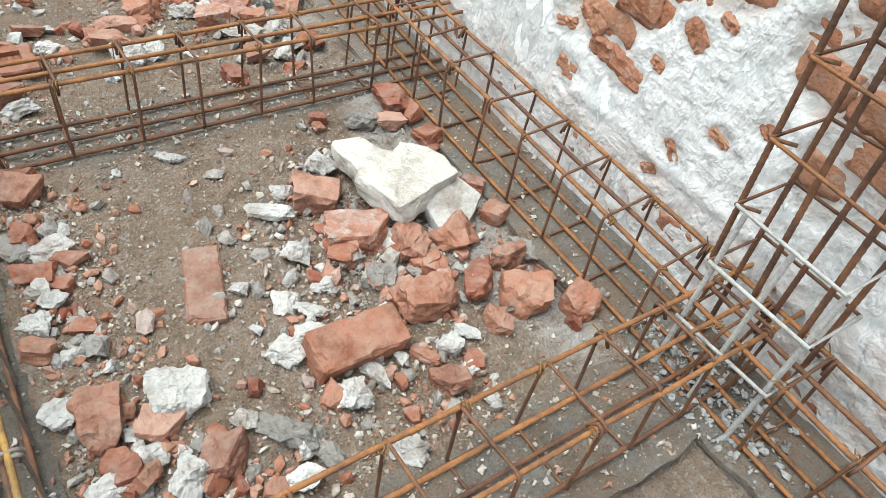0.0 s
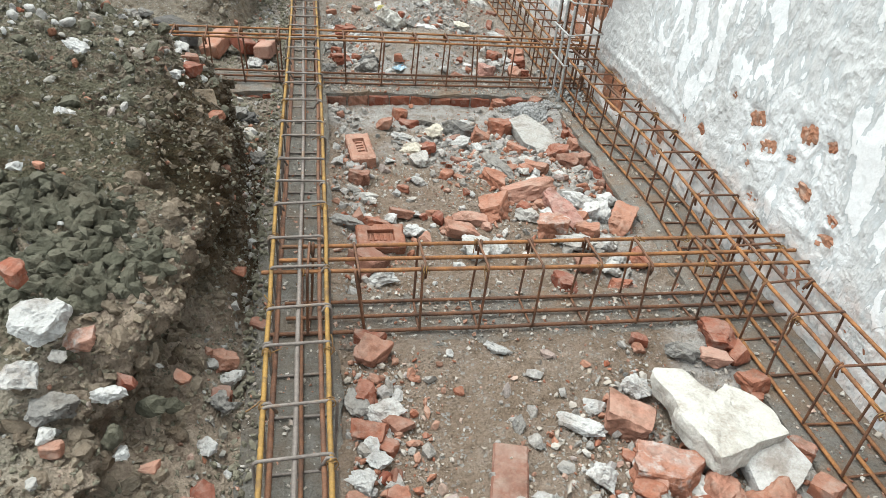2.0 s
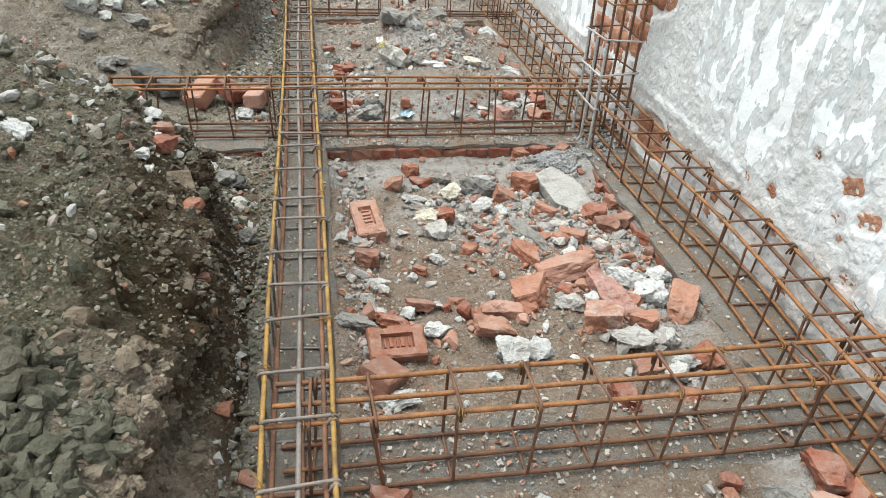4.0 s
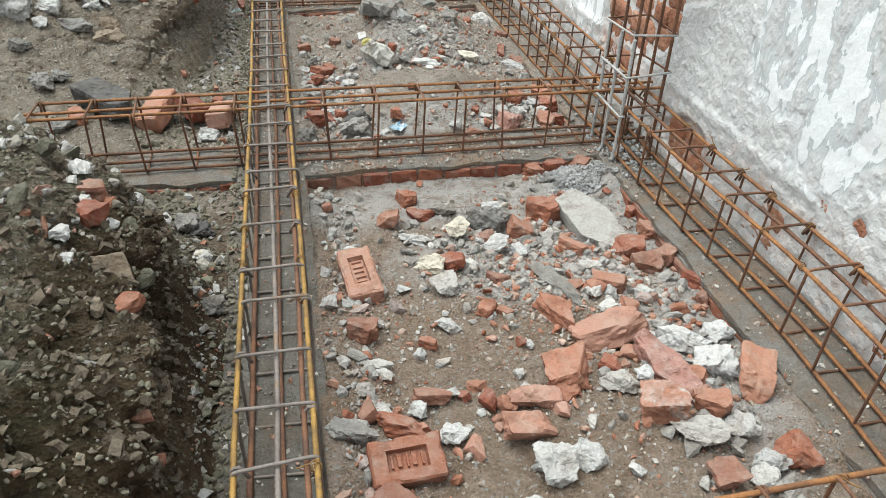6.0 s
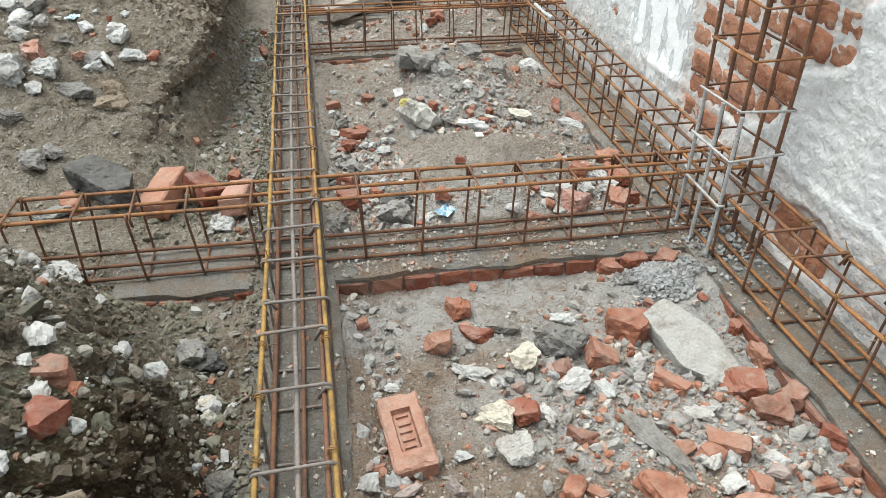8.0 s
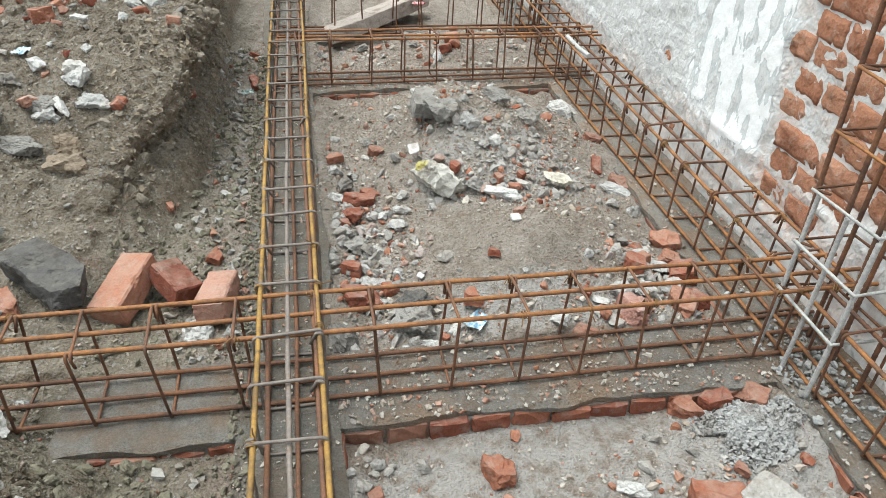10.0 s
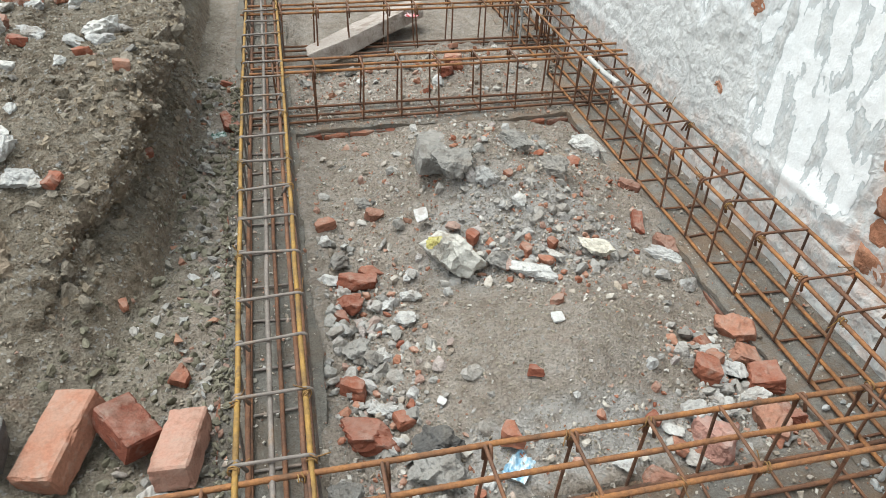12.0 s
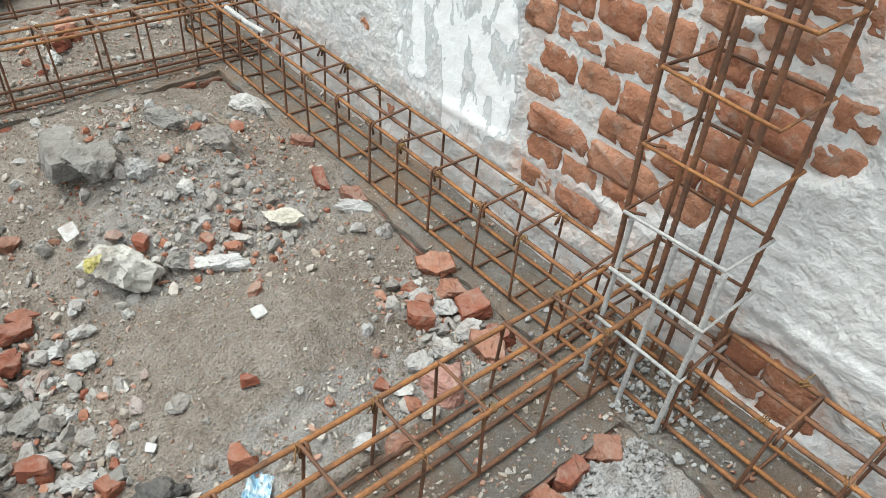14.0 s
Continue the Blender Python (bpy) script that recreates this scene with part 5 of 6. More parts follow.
pieces("pale", [(-0.57, 1.166, 0.346, -16, 0.093, 0.093, 0.064), (-0.586, 1.069, 0.309, -5, 0.071, 0.071, 0.05), (-0.458, 1.082, 0.224, -6, 0.06, 0.036, 0.028), (-0.541, 1.12, 0.303, -32, 0.034, 0.03, 0.025), (-0.424, 0.982, 0.161, -6, 0.029, 0.026, 0.022), (-0.726, 2.169, 0.501, -35, 0.078, 0.047, 0.035), (-0.54, 0.989, 0.243, -18, 0.035, 0.035, 0.028), (-0.284, 1.338, -0.055, 13, 0.068, 0.052, 0.038), (-0.314, 1.119, -0.024, -27, 0.042, 0.04, 0.031), (-0.704, 1.533, 0.465, -33, 0.05, 0.026, 0.022), (-0.675, 1.779, 0.484, -30, 0.034, 0.029, 0.024), (-0.517, 2.524, 0.334, -6, 0.047, 0.047, 0.035), (-0.516, 2.455, 0.37, 11, 0.025, 0.025, 0.022)])
pieces("pale", [(-0.406, 2.676, 0.096, -15, 0.05, 0.043, 0.033), (-0.453, 2.654, 0.192, -6, 0.023, 0.023, 0.021), (-0.734, 3.147, -0.048, -12, 0.041, 0.025, 0.021), (-0.433, 2.356, 0.319, -17, 0.029, 0.029, 0.024), (-0.862, 3.259, -0.01, -30, 0.059, 0.044, 0.033), (-0.352, 3.489, -0.006, -30, 0.071, 0.071, 0.05), (-0.736, 4.336, 0.347, -32, 0.078, 0.078, 0.055), (-0.695, 4.259, 0.298, -16, 0.094, 0.059, 0.043), (-0.822, 4.232, 0.289, -17, 0.086, 0.06, 0.043), (-0.654, 4.243, 0.284, -26, 0.044, 0.042, 0.032), (-0.785, 4.252, 0.293, -68, 0.173, 0.034, 0.027), (-0.371, 3.517, -0.008, -16, 0.059, 0.059, 0.043), (-0.58, 4.877, 0.41, -23, 0.085, 0.063, 0.045)])
pieces("pale", [(-0.8, 4.982, 0.41, -32, 0.121, 0.055, 0.04), (-0.907, 4.941, 0.425, -46, 0.169, 0.078, 0.054), (-0.646, 4.86, 0.411, -43, 0.085, 0.052, 0.038), (-0.797, 4.685, 0.408, -4, 0.06, 0.036, 0.028), (-0.535, 4.982, 0.396, -44, 0.089, 0.039, 0.03), (-0.344, 4.213, -0.025, -28, 0.038, 0.024, 0.021), (-0.498, 2.255, 0.398, -31, 0.047, 0.034, 0.027), (-0.737, 3.212, -0.032, -36, 0.114, 0.06, 0.043), (-0.47, 2.175, 0.376, -12, 0.027, 0.027, 0.023), (-0.45, 2.458, 0.302, -45, 0.053, 0.032, 0.026), (-0.717, 3.322, -0.023, -11, 0.031, 0.029, 0.024), (-0.334, 2.719, -0.071, -49, 0.058, 0.048, 0.036)])
pieces("grey", [(-0.529, 1.03, 0.261, 6, 0.088, 0.064, 0.046), (-0.303, 1.258, -0.022, -48, 0.105, 0.056, 0.041), (-0.388, 2.908, -0.061, -52, 0.103, 0.073, 0.051), (-0.854, 3.54, 0.038, 16, 0.116, 0.057, 0.041), (-0.967, 3.791, 0.113, -34, 0.115, 0.073, 0.051), (-0.905, 3.832, 0.119, -32, 0.085, 0.052, 0.038), (-0.333, 4.786, 0.122, -40, 0.078, 0.041, 0.032), (-0.287, 2.5, -0.07, 2, 0.09, 0.066, 0.047)])
pieces("washed", [(-0.515, 1.157, 0.301, 4, 0.067, 0.042, 0.032)])
pieces("cream", [(-0.33, 2.686, -0.073, -17, 0.04, 0.04, 0.031), (-0.334, 2.721, -0.072, 7, 0.041, 0.041, 0.031)])
pieces("dark", [(-0.343, 2.878, -0.063, -19, 0.08, 0.064, 0.046)])
pieces("tan", [(-0.743, 4.063, 0.201, -13, 0.13, 0.089, 0.061), (-0.409, 2.054, 0.339, -31, 0.037, 0.037, 0.029)])

# stones lying on the far spoil heap
pieces("pale", [(-1.108, 4.173, 0.286, -20, 0.17, 0.13, 0.104), (-0.98, 4.206, 0.286, -20, 0.11, 0.08, 0.064), (-0.746, 4.355, 0.355, -20, 0.07, 0.07, 0.056), (-0.691, 4.271, 0.3, -20, 0.09, 0.05, 0.04), (-1.002, 4.111, 0.226, -20, 0.06, 0.05, 0.04), (-1.015, 4.394, 0.39, -20, 0.07, 0.05, 0.04), (-1.091, 4.351, 0.374, -20, 0.08, 0.06, 0.048), (-0.865, 4.395, 0.38, -20, 0.06, 0.05, 0.04)])
pieces("washed", [(-1.025, 4.272, 0.328, -20, 0.1, 0.08, 0.064)])
pieces("grey", [(-0.89, 4.132, 0.234, -20, 0.16, 0.07, 0.056), (-0.831, 4.256, 0.3, -20, 0.09, 0.06, 0.048), (-0.969, 3.82, 0.117, -20, 0.1, 0.05, 0.04), (-0.911, 3.858, 0.126, -20, 0.07, 0.05, 0.04), (-1.072, 3.994, 0.188, -20, 0.09, 0.06, 0.048), (-0.934, 4.343, 0.355, -20, 0.08, 0.05, 0.04)])
pieces("tan", [(-0.752, 4.114, 0.218, -20, 0.11, 0.08, 0.064)])
pieces("red", [(-0.613, 4.251, 0.282, -20, 0.035, 0.03, 0.024), (-1.037, 4.288, 0.33, -20, 0.05, 0.04, 0.032)])
# red brickbats at the corner of the second bay
pieces("red", [(0.93, 3.118, -0.034, -40, 0.08, 0.06, 0.045), (0.845, 3.118, -0.036, 30, 0.075, 0.06, 0.045), (0.765, 3.115, -0.036, -10, 0.07, 0.055, 0.04)])


# ---- whole bricks and slabs ----
def frog_brick(seed, l=0.200, w=0.093, h=0.070, frog=True):
    """A pressed brick, chipped along its arrises, with a sunk, lettered panel (frog) in its top."""
    bm = bmesh.new()
    bmesh.ops.create_cube(bm, size=1, matrix=Matrix.Diagonal((l, w, h, 1)))
    bmesh.ops.bevel(bm, geom=bm.edges[:], offset=0.005, segments=1, affect="EDGES")
    if frog:
        top = max(bm.faces, key=lambda f: f.calc_center_median().z)
        bmesh.ops.inset_region(bm, faces=[top], thickness=0.028)
        for v in top.verts:
            v.co.x *= 0.74
        bmesh.ops.inset_region(bm, faces=[top], thickness=0.004)
        for v in top.verts:
            v.co.z -= 0.014
    bmesh.ops.triangulate(bm, faces=bm.faces[:])
    for _ in range(4):
        bmesh.ops.subdivide_edges(bm, edges=[e for e in bm.edges if e.calc_length() > 0.014], cuts=1)
        bmesh.ops.triangulate(bm, faces=[f for f in bm.faces if len(f.verts) > 3])
    off = Vector((seed * 2.7, -seed * 1.3, seed))
    for v in bm.verts:
        near = sorted((l / 2 - abs(v.co.x), w / 2 - abs(v.co.y), h / 2 - abs(v.co.z)))
        arris = max(0.0, 1 - near[1] / 0.016)
        n = noise.fractal(v.co * 30 + off, 0.8, 2.0, 3)
        chip = arris * max(0.0, n - 0.08) * 0.016
        v.co -= v.co.normalized() * chip
        v.co += Vector((1, -1, 0.6)) * (0.0011 * noise.noise(v.co * 90 + off))
    if frog:
        for i, (x, t) in enumerate(((-0.042, 0.005), (-0.022, 0.011), (0.0, 0.005), (0.018, 0.012), (0.040, 0.005))):
            bmesh.ops.create_cube(bm, size=1, matrix=Matrix.LocRotScale((x, 0.001 * (i % 2), h / 2 - 0.0125), None, (t, 0.026, 0.009)))
    me = bpy.data.meshes.new("brick")
    bm.to_mesh(me)
    bm.free()
    return me


def whole_brick(x, y, z, rx, ry, turn, mat, label, seed, frog=True, scale=(1, 1, 1)):
    ob = data_ob("brick", frog_brick(seed, frog=frog), mat)
    ob.matrix_basis = pose(x, y, z, rx, ry, turn) @ Matrix.Diagonal((*scale, 1))
    tagged(ob, label, "brick", "whole bricks")
    taken.append((x, y, 0.1))
    return ob


whole_brick(0.090, 2.560, -0.016, 5, 3, -84, M_ORANGE, "pressed orange brick with a lettered frog facing up", 1)
whole_brick(0.308, 0.995, -0.021, 2, -2, -105, M_RED, "red brick bedded flush in trampled soil", 2, False, (1.05, 0.85, 1))
whole_brick(0.512, 0.716, 0.018, 14, 6, 2, M_ORANGE, "orange brick lying tilted on the rubble pile", 3, False)
whole_brick(0.112, 1.925, -0.004, 20, 2, 4, M_RED, "red brick with a lettered frog, tilted on rubble", 4, True, (0.75, 1, 1))
whole_brick(0.066, 1.815, -0.008, 6, 18, 48, M_RED, "broken red half brick lying on its side", 5, False, (0.5, 1.0, 1))
whole_brick(-0.548, 3.650, 0.030, 10, 10, -108, M_ORANGE, "orange brick tilted against the spoil heap", 6, False)
whole_brick(-0.424, 3.655, 0.035, -14, 12, -52, M_RED, "dusty red brick stacked askew beside two others", 7, False, (0.62, 0.85, 0.85))
whole_brick(-0.315, 3.590, 0.028, 6, -8, -98, M_ORANGE, "orange brick lying beside the long cage", 8, False, (0.85, 0.85, 0.9))


M_PINKSTONE = piece_material("pinkish_stone", [(0.0, (0.62, 0.54, 0.49)), (1.0, (0.64, 0.56, 0.50))], (0.52, 0.45, 0.39), 0.6)


def slab(name, outline, thick, at, turns, mat, label, category, seed, rough=0.006):
    """A broken flat piece with the given outline (metres about its middle)."""
    bm = bmesh.new()
    n = len(outline)
    top = [bm.verts.new((x, y, thick / 2)) for x, y in outline]
    bot = [bm.verts.new((x * 0.96, y * 0.96, -thick / 2)) for x, y in outline]
    bm.faces.new(top)
    bm.faces.new(bot[::-1])
    for i in range(n):
        j = (i + 1) % n
        bm.faces.new((top[j], top[i], bot[i], bot[j]))
    bmesh.ops.recalc_face_normals(bm, faces=bm.faces[:])
    bmesh.ops.triangulate(bm, faces=bm.faces[:])
    for _ in range(5):
        long_edges = [e for e in bm.edges if e.calc_length() > 0.022]
        bmesh.ops.subdivide_edges(bm, edges=long_edges, cuts=1)
        bmesh.ops.triangulate(bm, faces=[f for f in bm.faces if len(f.verts) > 3])
    bmesh.ops.smooth_vert(bm, verts=bm.verts[:], factor=0.35, use_axis_x=True, use_axis_y=True, use_axis_z=True)
    for v in bm.verts:
        k = noise.fractal(v.co * 9 + Vector((seed, seed, 0)), 0.9, 2.0, 4)
        v.co += Vector((k * rough, -k * rough, k * rough * 0.8))
    ob = mesh_ob(name, bm, mat)
    ob.matrix_basis = pose(*at, *turns)
    tagged(ob, label, category)
    taken.append((at[0], at[1], 0.09))
    return ob


M_MORTARSLAB = piece_material("mortar_slab", [(0.0, (0.60, 0.585, 0.55)), (1.0, (0.62, 0.60, 0.56))], (0.48, 0.43, 0.37), 0.5, tone=0.66)
slab("stone_slab", [(-0.105, 0.165), (-0.03, 0.16), (0.005, 0.085), (0.018, 0.07), (0.055, 0.105), (0.11, 0.055), (0.115, -0.075), (-0.085, -0.145), (-0.12, -0.01)], 0.062,
     (0.828, 1.092, 0.040), (-6, 4, 0), M_LIMESTONE, "large white plaster-faced slab on a heap of brickbats", "stone slab", 1, 0.011)
slab("stone_slab", [(-0.06, 0.045), (0.07, 0.06), (0.085, -0.02), (0.0, -0.06), (-0.075, -0.03)], 0.045, (0.90, 0.965, 0.012), (10, -6, 10), M_PALE, "pale grey broken slab under a larger one", "stone slab", 2)
slab("stone_slab", [(-0.055, 0.13), (0.03, 0.15), (0.075, 0.03), (0.06, -0.12), (0.005, -0.15), (-0.065, -0.05)], 0.05, (0.832, 2.745, -0.032), (8, -8, 12), M_MORTARSLAB, "long grey mortar slab leaning in the rubble", "stone slab", 3)
slab("stone_slab", [(-0.40, -0.06), (-0.30, 0.07), (0.30, 0.11), (0.42, 0.04), (0.36, -0.07), (-0.2, -0.10)], 0.07, (0.325, 5.84, 0.045), (-14, -4, 40), M_PINKSTONE, "long pinkish-white stone slab lying across the rubble", "stone slab", 4)
slab("stone_slab", [(-0.12, -0.05), (-0.10, 0.05), (0.08, 0.055), (0.135, 0.0), (0.10, -0.055)], 0.07, (-0.725, 3.665, 0.085), (4, 6, -42), M_DARK, "dark grey stone block on the spoil heap", "stone block", 5, 0.016)
slab("stone_slab", [(-0.06, -0.13), (-0.085, 0.02), (-0.05, 0.12), (0.03, 0.14), (0.08, 0.05), (0.05, -0.06)], 0.055, (0.385, 4.44, 0.16), (-8, 10, -12), M_GREY, "long grey cemented lump crowning the rubble heap", "stone slab", 14, 0.016)
slab("flagstone", [(-0.05, -0.02), (-0.04, 0.035), (0.05, 0.03), (0.065, -0.015), (0.02, -0.035)], 0.02, (-0.405, 2.19, 0.335), (8, 55, -60), M_TAN, "thin tan flagstone stuck out of the spoil heap", "flagstone", 6, 0.003)
slab("flagstone", [(-0.03, -0.02), (-0.02, 0.025), (0.03, 0.02), (0.035, -0.02)], 0.015, (-0.335, 2.02, 0.19), (10, 50, -70), M_TAN, "tan broken stone in the flank of the spoil heap", "flagstone", 7, 0.003)
M_TILE = piece_material("white_tile", [(0.0, (0.80, 0.80, 0.79)), (1.0, (0.80, 0.80, 0.79))], (0.6, 0.57, 0.52), 0.25, 0.2, 0.35)
slab("tile_shard", [(-0.022, -0.025), (-0.02, 0.022), (0.022, 0.02), (0.015, -0.02)], 0.007, (0.288, 4.225, 0.098), (25, -10, 5), M_TILE, "broken white glazed tile on the rubble heap", "tile shard", 8, 0.0006)
slab("tile_shard", [(-0.022, -0.012), (-0.01, 0.02), (0.022, 0.012), (0.012, -0.018)], 0.007, (0.503, 3.718, 0.128), (8, 5, 20), M_TILE, "small white tile chip on grey soil", "tile shard", 9, 0.0006)
slab("tile_shard", [(-0.012, -0.008), (-0.008, 0.012), (0.014, 0.01), (0.01, -0.012)], 0.006, (0.215, 3.61, 0.028), (8, -5, 60), M_TILE, "small white tile chip on grey soil", "tile shard", 10, 0.0006)


def wrapper(at, size, colour, label, seed):
    """A crumpled scrap of thin plastic."""
    m, t, b = material("plastic_film")
    n = tex(t, world_pos(t), 60.0, 3, 0.5)
    t.links.new(ramp(t, n.outputs["Fac"], [(0.4, colour), (0.65, (0.62, 0.66, 0.66))]), b.inputs["Base Color"])
    b.inputs["Roughness"].default_value = 0.35
    k = 14
    vs, fs = [], []
    for i in range(k):
        for j in range(k):
            u, v = i / (k - 1) - 0.5, j / (k - 1) - 0.5
            z = 0.35 * noise.fractal(Vector((u * 5 + seed, v * 5, seed)), 0.8, 2.0, 3) + 0.2
            vs.append((u * size, v * size * 0.7, abs(z) * size * 0.5))
    for i in range(k - 1):
        for j in range(k - 1):
            a = i * k + j
            fs.append((a, a + k, a + k + 1, a + 1))
    me = bpy.data.meshes.new("plastic_wrapper")
    me.from_pydata(vs, [], fs)
    ob = data_ob("plastic_wrapper", me, m)
    solid = ob.modifiers.new("film", "SOLIDIFY")
    solid.thickness = 0.0012
    ob.matrix_basis = pose(*at, 0, 0, seed * 50)
    return tagged(ob, label, "plastic scrap")


wrapper((0.335, 3.43, float(ground_at(0.335, 3.43))), 0.07, (0.22, 0.38, 0.50), "crumpled blue and white plastic wrapper in rubble", 1)
wrapper((0.735, 3.42, float(ground_at(0.735, 3.42))), 0.035, (0.05, 0.30, 0.10), "green scrap of plastic among brickbats", 2)
wrapper((0.56, 5.90, 0.09), 0.06, (0.55, 0.04, 0.05), "red rag lying against the stone slab", 3)
wrapper((-0.30, 4.98, 0.0), 0.05, (0.03, 0.10, 0.07), "dark green plastic scrap beside the spoil heap", 4)
wrapper((-0.92, 4.45, float(ground_at(-0.92, 4.45))), 0.05, (0.45, 0.60, 0.72), "pale blue plastic scrap on the spoil heap", 5)
M_YELLOWPIG = piece_material("yellow_pigment", [(0.0, (0.80, 0.74, 0.30)), (1.0, (0.78, 0.70, 0.25))], (0.76, 0.73, 0.55), 0.5)
pigment = new("pigment_lump", tinted(LUMPS, M_YELLOWPIG)[3])
pigment.matrix_basis = pose(0.283, 4.05, 0.132, 0, -30, 20) @ Matrix.Diagonal((0.05, 0.04, 0.016, 1))
tagged(pigment, "small lump of bright yellow pigment on a white stone", "pigment")


# ---- scattered small rubble ----
def covered(x, y):
    """On a band, where only little lies."""
    if LEFT_X0 - 0.01 < x < LEFT_X1 + 0.01 or x > RIGHT_X0 - 0.01:
        return True
    return any(y0 - 0.01 < y < y1 + 0.01 for y0, y1 in CROSS.values()) and x > -0.62


def crowd(x, y):
    """How thick the rubble lies."""
    d = 0.25
    if x > LEFT_X1:
        d += 0.9 * math.exp(-((x - 0.68) / 0.24) ** 2 - ((y - 0.95) / 0.3) ** 2) + 0.8 * math.exp(-((x - 0.06) / 0.12) ** 2) * (y < 1.4)
        d += 0.7 * math.exp(-((y - 0.55) / 0.13) ** 2) * (x < 0.75)
        d += 0.9 * math.exp(-((x - 0.7) / 0.28) ** 2 - ((y - 2.45) / 0.42) ** 2) + 0.5 * math.exp(-((x - 0.08) / 0.1) ** 2) * (1.6 < y < 2.6)
        d += 0.8 * math.exp(-((x - 0.12) / 0.1) ** 2 - ((y - 3.85) / 0.32) ** 2) + 0.8 * math.exp(-((x - 0.84) / 0.1) ** 2 - ((y - 3.6) / 0.15) ** 2)
        d += 0.8 * math.exp(-((x - 0.62) / 0.25) ** 2 - ((y - 4.08) / 0.16) ** 2) + 0.6 * math.exp(-((x - 0.6) / 0.4) ** 2 - ((y - 4.4) / 0.2) ** 2)
        d *= 1 - 0.8 * math.exp(-((x - 0.5) / 0.26) ** 2 - ((y - 3.66) / 0.19) ** 2)
        d += 0.5 * math.exp(-((y - 3.46) / 0.07) ** 2)
    else:
        d += 0.5 * math.exp(-((x + 0.33) / 0.06) ** 2) + 0.6 * math.exp(-((x + 0.55) / 0.25) ** 2 - ((y - 2.62) / 0.16) ** 2)
        d += 0.6 * math.exp(-((x + 0.9) / 0.3) ** 2 - ((y - 4.5) / 0.4) ** 2) + 0.4 * math.exp(-((x + 0.65) / 0.2) ** 2 - ((y - 1.1) / 0.2) ** 2)
    return d + 0.6 * (y > 5.2)


rng = random.Random(5)


def spot():
    while True:
        x, y = rng.uniform(-1.15, 1.0), rng.uniform(0.35, 5.6)
        if covered(x, y) or rng.random() > crowd(x, y):
            continue
        return x, y


for kind, count, lo, hi in (("red", 45, 0.018, 0.05), ("orange", 20, 0.018, 0.045), ("pale", 50, 0.018, 0.05), ("grey", 90, 0.016, 0.045)):
    name, meshes, label, category, group = KINDS[kind]
    done = 0
    while done < count:
        x, y = spot()
        s = lo + (hi - lo) * rng.random() ** 2
        if any((x - a) ** 2 + (y - b) ** 2 < (r * 0.8) ** 2 for a, b, r in taken):
            continue
        done += 1
        ob = new(name, rng.choice(SMALL_KINDS[kind]))
        l, w, h = s * rng.uniform(0.9, 1.4), s * rng.uniform(0.7, 1.0), s * rng.uniform(0.5, 0.8)
        ob.matrix_basis = pose(x, y, float(ground_at(x, y)) + h * 0.28, rng.uniform(-25, 25), rng.uniform(-25, 25), rng.uniform(0, 360)) @ Matrix.Diagonal((l, w, h, 1))
        tagged(ob, "small " + label, category, group)

# pieces heaped up: middle, spread, count, sizes, kinds
for cx, cy, sx, sy, count, lo, hi, kinds in ((0.72, 0.86, 0.13, 0.15, 44, 0.025, 0.062, "pale orange red washed pale"), (0.05, 0.95, 0.035, 0.30, 30, 0.025, 0.066, "red red pale grey"),
                                            (0.24, 0.60, 0.22, 0.06, 26, 0.025, 0.066, "red pale grey orange"), (0.60, 2.64, 0.20, 0.12, 26, 0.022, 0.06, "pale grey red orange pale"),
                                            (0.74, 2.14, 0.15, 0.20, 30, 0.022, 0.06, "orange pale orange red pale"), (0.90, 3.58, 0.055, 0.11, 16, 0.025, 0.06, "red pale grey"),
                                            (0.10, 3.86, 0.05, 0.22, 22, 0.022, 0.055, "pale pale red grey"), (0.30, 2.02, 0.12, 0.10, 16, 0.02, 0.055, "orange red pale"), (-0.30, 1.35, 0.03, 0.35, 26, 0.02, 0.06, "red grey pale red"), (0.5, 5.42, 0.28, 0.10, 26, 0.025, 0.07, "pale red grey orange")):
    for _ in range(count):
        x, y = rng.gauss(cx, sx), rng.gauss(cy, sy)
        if covered(x, y) or not -0.42 < x < 0.99:
            continue
        kind = rng.choice(kinds.split())
        name, meshes, label, category, group = KINDS[kind]
        s = lo + (hi - lo) * rng.random() ** 1.8
        ob = new(name, rng.choice(SMALL_KINDS[kind]))
        ob.matrix_basis = pose(x, y, float(ground_at(x, y)) + s * 0.22, rng.uniform(-30, 30), rng.uniform(-30, 30), rng.uniform(0, 360)) @ Matrix.Diagonal((s * rng.uniform(1.0, 1.4), s * rng.uniform(0.75, 1.0), s * rng.uniform(0.55, 0.85), 1))
        tagged(ob, label, category, group)

for _ in range(120):
    x, y = rng.uniform(-1.45, -0.52), rng.uniform(4.2, 6.0)
    if rng.random() > step(-0.5, -0.9, x) + 0.2:
        continue
    name, meshes, label, category, group = KINDS[rng.choice(("pale", "grey", "pale", "pale", "washed", "red"))]
    s = 0.022 + 0.10 * rng.random() ** 2
    ob = new(name, rng.choice(meshes))
    ob.matrix_basis = pose(x, y, float(ground_at(x, y)) + s * 0.18, rng.uniform(-20, 20), rng.uniform(-20, 20), rng.uniform(0, 360)) @ Matrix.Diagonal((s * 1.2, s * 0.9, s * 0.6, 1))
    tagged(ob, label.replace("lying in the rubble", "lying on the spoil heap"), category, group)


